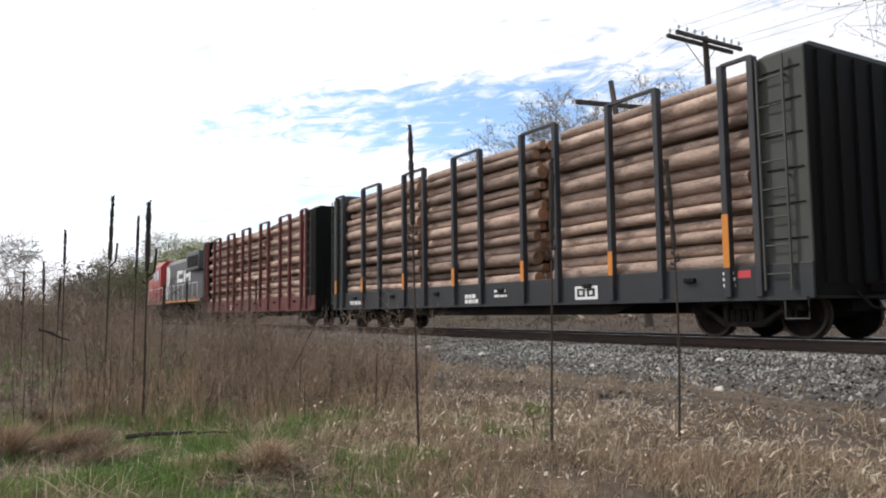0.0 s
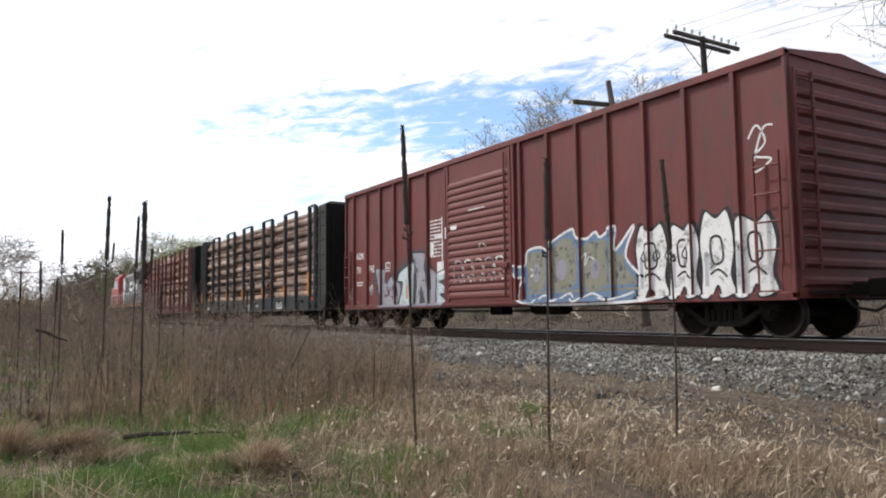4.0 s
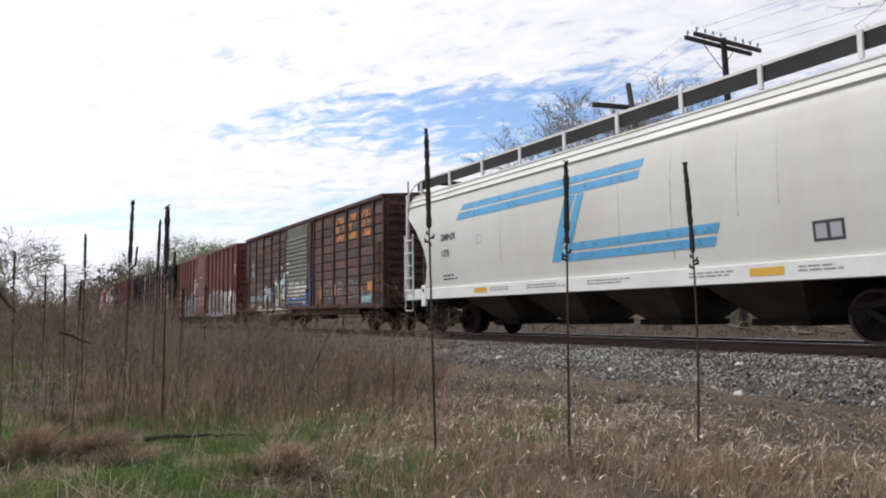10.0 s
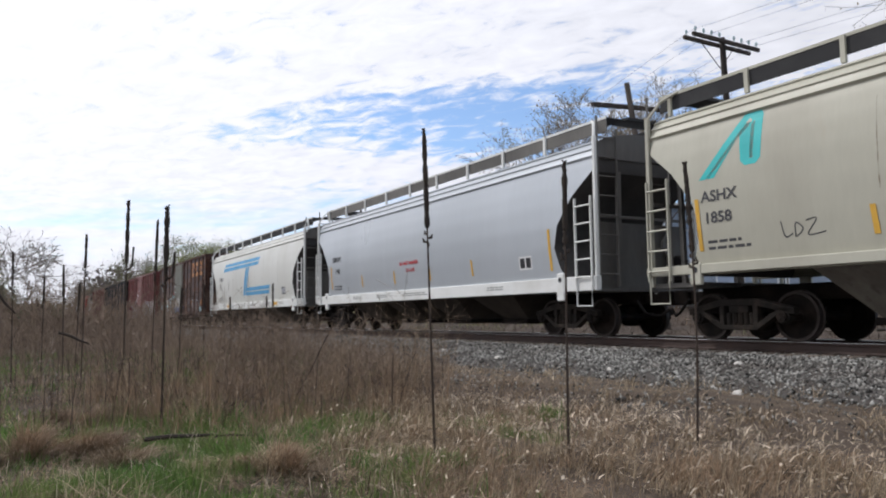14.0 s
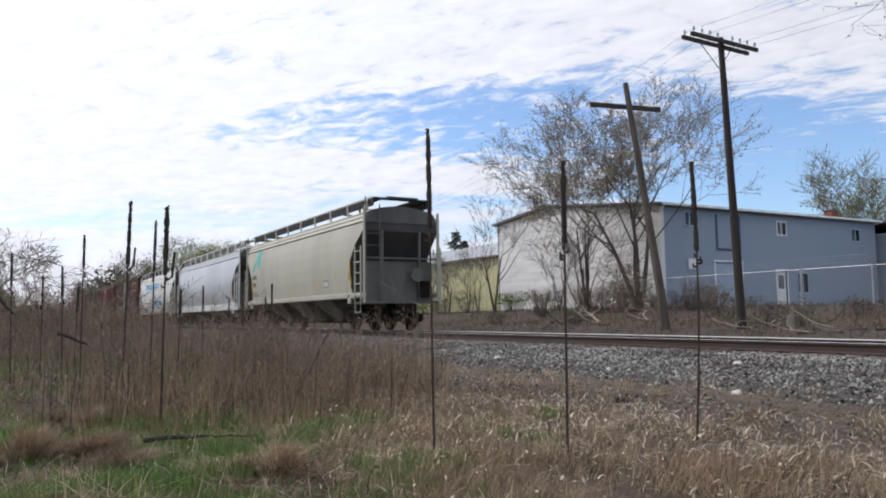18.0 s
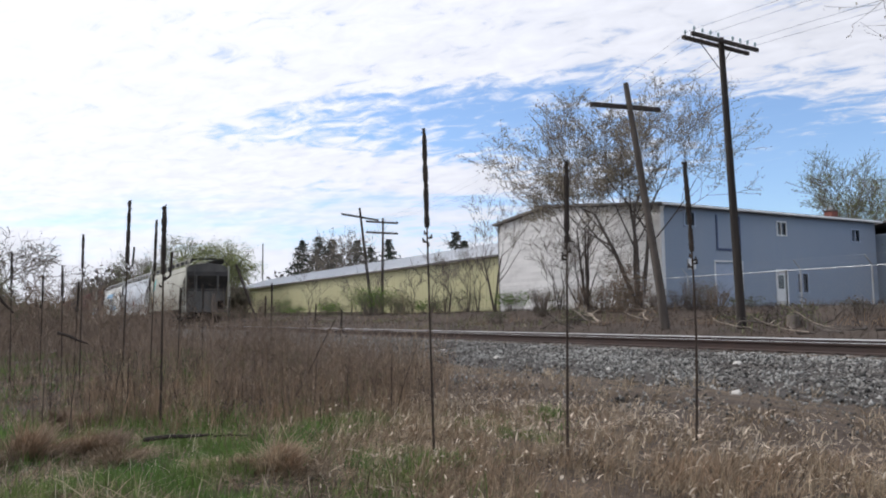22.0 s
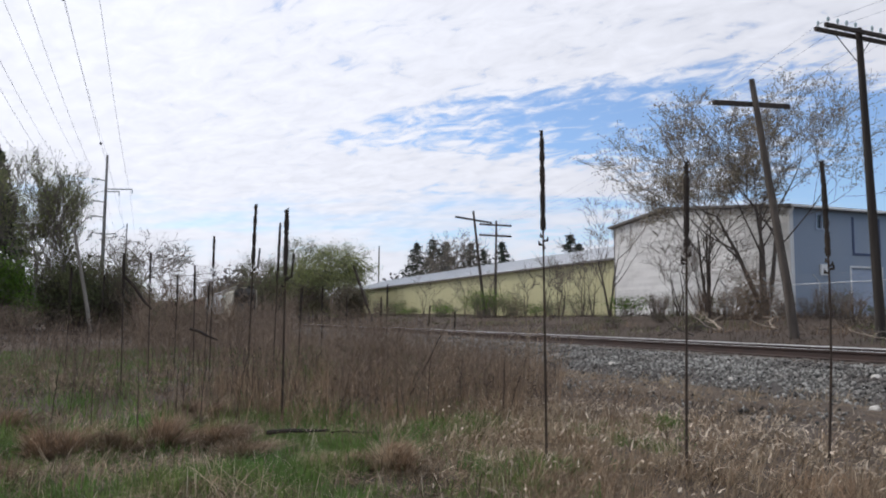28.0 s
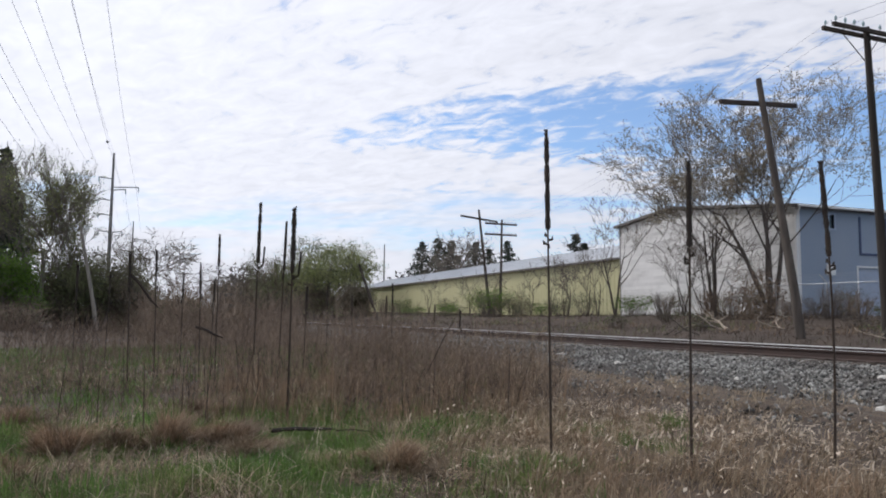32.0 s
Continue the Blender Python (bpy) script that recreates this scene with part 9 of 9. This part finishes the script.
def mullein(x, y, top, spike, seed, bow=0.0, thick=1.0, twin=False):
    """A dead mullein: a thin stem with a thick dark seed spike; top is relative to its foot."""
    rng = random.Random(seed)
    t = thing("mullein_stalk", Matrix.Translation((x, y, ground_z(x, y) - 0.02)), "tall dead mullein stalk with a dark seed spike", "dead plant", "mullein stalks")
    top = Vector(top)
    def at(u):
        b = math.sin(u * math.pi) * bow
        return top * u + Vector((b, b * 0.5, 0))
    u0 = 1 - spike
    Shape().tube([at(u0 * q / 8) for q in range(9)], [0.0105 * thick * (1 - 0.35 * q / 8) for q in range(9)], 6).part("stem", M_STALK, t)
    s = Shape()
    n = 20
    pts = [at(u0 + (1 - u0) * q / n) for q in range(n + 1)]
    rad = [thick * 0.0185 * (0.75 + 0.5 * rng.random()) * (1.0 if q < n - 3 else 0.75) for q in range(n + 1)]
    s.tube(pts, rad, 7)
    for q in range(70):
        u = u0 + (1 - u0) * rng.random()
        p = at(u)
        a = rng.uniform(0, 6.28)
        o = Vector((math.cos(a), math.sin(a), 0.4)) * 0.017 * thick
        s.tube([p + o * 0.6, p + o * 1.22], [0.008 * thick, 0.005 * thick], 4)
    s.part("seed_spike", M_SPIKE, t)
    k = Shape()
    for q in range(4):
        p = at(u0 - 0.02 - 0.012 * q)
        a = rng.uniform(0, 6.28)
        k.tube([p, p + Vector((math.cos(a) * 0.03, math.sin(a) * 0.03, 0.01)), p + Vector((math.cos(a) * 0.035, math.sin(a) * 0.035, 0.035))], [0.006, 0.012, 0.004], 5)
    k.part("side_pod", M_SPIKE, t)
    if twin:
        p = at(u0 - 0.03)
        Shape().tube([p, p + Vector((0.02, 0.06, 0.05)), p + Vector((0.03, 0.075, 0.28))], [0.007, 0.012, 0.014], 6).part("side_spike", M_SPIKE, t)
    MULLEINS.append((t, Matrix.Translation((x, y, ground_z(x, y) - 0.02)), top.z))
    return t


mullein(-4.96, 2.74, (0.167, -0.147, 2.42), 0.30, 1)
mullein(-4.34, 3.48, (0.17, -0.10, 2.14), 0.27, 2)
mullein(-4.15, 4.57, (0.14, -0.16, 2.18), 0.31, 3, 0.03)
mullein(-7.62, 1.27, (0.20, -0.02, 2.14), 0.30, 4, 0.0, 1.25, True)
mullein(-9.9, 1.20, (0.15, 0.02, 2.52), 0.30, 5, 0.0, 1.2, True)
mullein(-10.6, 1.62, (0.20, 0.02, 2.36), 0.28, 6)
mullein(-11.2, 0.84, (0.1, 0.0, 2.2), 0.2, 7)
for i, (az, r, h) in enumerate(((3.2, 13.0, 1.9), (1.9, 15.0, 1.9), (3.9, 15.5, 1.8), (12.2, 15.0, 1.7), (10.5, 12.0, 1.5), (-1.5, 12.0, 2.0), (16.5, 17.0, 1.55), (20.0, 16.0, 1.35), (17.0, 14.5, 1.7), (-5.0, 14.0, 1.9), (0.2, 14.0, 2.2), (22.0, 14.0, 1.2), (-3.0, 18.0, 2.0), (14.0, 19.0, 1.6))):
    a = radians(az)
    mullein(-r * math.cos(a), r * math.sin(a), (0.08, 0.02 * ((i * 7) % 5 - 2), h), 0.25, 20 + i)


def stick(a, b, r, label, mat=None):
    t = thing("stick", Matrix.Translation(a), label, "stick", "dead sticks and branches")
    d = Vector(b) - Vector(a)
    Shape().tube([(0, 0, 0), d * 0.35 + Vector((0, 0.01, 0.01)), d * 0.7 + Vector((0, -0.01, 0.0)), d], [r, r * 0.95, r * 0.8, r * 0.4], 6).part("wood", mat or M_SPIKE, t)


M_DRIFT = material("bleached_wood", (0.40, 0.34, 0.27), 0.9, second=(0.28, 0.23, 0.18), amount=0.4, scale=2, stretch=(2, 2, 2), fine=30, bump=0.3)
stick((-6.5, 0.96, 0.10), (-6.33, 1.46, 0.12), 0.020, "fallen dark mullein stalk lying on green grass")
stick((-6.35, 1.47, 0.10), (-6.22, 1.79, 0.10), 0.008, "fallen dark mullein stalk lying on green grass")
stick((-10.4, 0.52, 0.90), (-10.3, 0.86, 0.76), 0.020, "dead stalk leaning among brown weeds")
stick((-9.6, 3.25, 0.0), (-9.4, 3.75, 1.05), 0.012, "dead stalk leaning among brown weeds")
stick((-10.2, -0.29, 1.55), (-10.2, 0.05, 1.14), 0.022, "dead stalk leaning among brown weeds")
rng = random.Random(5)


def branch(x, y, L, a, r, mat, label):
    """A fallen limb: a crooked, tapering stem with side shoots."""
    t = thing("branch", Matrix.Translation((x, y, ground_z(x, y) + 0.05)), label, "dead branch", "dead sticks and branches")
    s, p, d = Shape(), Vector((0, 0, 0)), Vector((math.cos(a), math.sin(a), rng.uniform(0.0, 0.25)))
    pts = [p.copy()]
    for q in range(7):
        d = (d + Vector((rng.gauss(0, 0.22), rng.gauss(0, 0.22), rng.gauss(0, 0.10)))).normalized()
        p = p + d * L / 7
        p.z = max(p.z, -0.02)
        pts.append(p.copy())
        if q > 1 and rng.random() < 0.6:
            e = Vector((rng.gauss(0, 0.4), rng.gauss(0, 0.4), rng.uniform(0.1, 0.5))) * L * 0.25
            s.tube([p, p + e * 0.5 + Vector((0.02, 0, 0.03)), p + e], [r * 0.4, r * 0.3, r * 0.12], 4)
    s.tube(pts, [r * (1 - 0.11 * q) for q in range(8)], 6)
    s.part("wood", mat, t)


for k in range(44):
    x, y = rng.choice(((rng.uniform(-27, -19), rng.uniform(17.6, 23.5)), (rng.uniform(-15, -7), rng.uniform(17.6, 23.0)), (rng.uniform(-15, -7), rng.uniform(17.6, 21.0))))
    branch(x, y, rng.uniform(0.7, 2.6), rng.uniform(0, 6.28), rng.uniform(0.016, 0.045), (M_DRIFT, M_TWIG, M_DARKBARK)[k % 3], "bleached dead branch lying on the bank" if k % 3 == 0 else "brown dead branch lying on the bank")
branch(-24.6, 21.6, 3.2, 2.5, 0.06, M_DRIFT, "bleached dead branch lying on the bank")
s = Shape().tube([(0, 0, -0.1), (0, 0, 0.05), (0, 0, 0.36)], [0.24, 0.19, 0.16], 12)
st = thing("stump", Matrix.Translation((-13.9, 19.4, ground_z(-13.9, 19.4))), "grey cut tree stump on the bank", "stump")
s.part("wood", M_TREEBARK, st, bevel=0.02)


# ---- what moves ----
def run(t):
    """How far the train has rolled along x since the start."""
    def s(q):
        u = (q - 12) / 12
        return -6.583 * (q - 12) - 11.07 * u ** 2 + 1.033 * u ** 3 - 0.265 * u ** 4
    return s(t) - s(0)


def motions():
    for car, x in TRAIN:
        walk(car, [(t, Matrix.Translation((x + run(t), TRACK, RAIL))) for t in range(0, 33)])
    steps = [(q / 15, Matrix.Rotation(run(q / 15) / 0.425, 4, "Y")) for q in range(0, 481)]
    for wheel, x in WHEELS:
        at = Matrix.Translation((x, 0, 0.425))
        walk(wheel, [(t, at @ turn) for t, turn in steps])

    # the near stalks sway in the wind: degrees to the right, from the camera's side
    first = [(0, 0.1), (1, -0.2), (2, -0.4), (3, 0.0), (3.5, -0.5), (5.5, -1.0), (6, -1.0), (7, -0.3), (7.5, 0.2), (8, 0.9), (8.5, 0.2), (9, 0.7), (9.5, -0.3), (10, 0.0), (11, -0.5), (12, -1.2), (13, -0.7), (14, -0.2), (16.5, -0.7), (17, -0.4),
             (18, 0.7), (19, 0.8), (19.5, -0.6), (20, -0.6), (20.5, 0.2), (21, -0.1), (22, 0.0), (23, 0.3), (24, 0.5), (25, 0.5), (27.5, 0.4), (28, 0.6), (28.5, 0.0), (29, 0.5), (30, -0.1), (31, 0.0), (31.5, 0.7), (32, 0.4)]
    third = [(0, -0.5), (1, 0.0), (2, -0.6), (3, -0.9), (6, -0.8), (7, -0.2), (8, 0.6), (9, 0.9), (10, -0.4), (11, -0.2), (12, -0.6), (13, -0.3), (14, -0.2), (16.5, -0.4), (17.5, -0.3), (18, 1.5), (18.5, 0.1), (19, -0.5), (20, -1.3), (21, 0.4), (22, 0.0), (23, 1.1), (24, 1.2), (25, 1.3), (26, 0.3), (28, 1.0), (29, 0.2), (30, -0.2), (31, 0.1), (32, -0.6)]
    for i, (stalk, at, high) in enumerate(MULLEINS[:7]):
        right = Vector((math.sin(radians(20)), math.cos(radians(20)), 0))
        axis = Vector((0, 0, 1)).cross(right)
        rows = first if i == 0 else third if i == 2 else [(t, 0.35 * math.sin(t * 1.1 + i * 2) + 0.2 * math.sin(t * 2.3 + i)) for t in range(0, 33)]
        walk(stalk, [(t, at @ Matrix.Rotation(radians(a), 4, axis)) for t, a in rows])


motions()
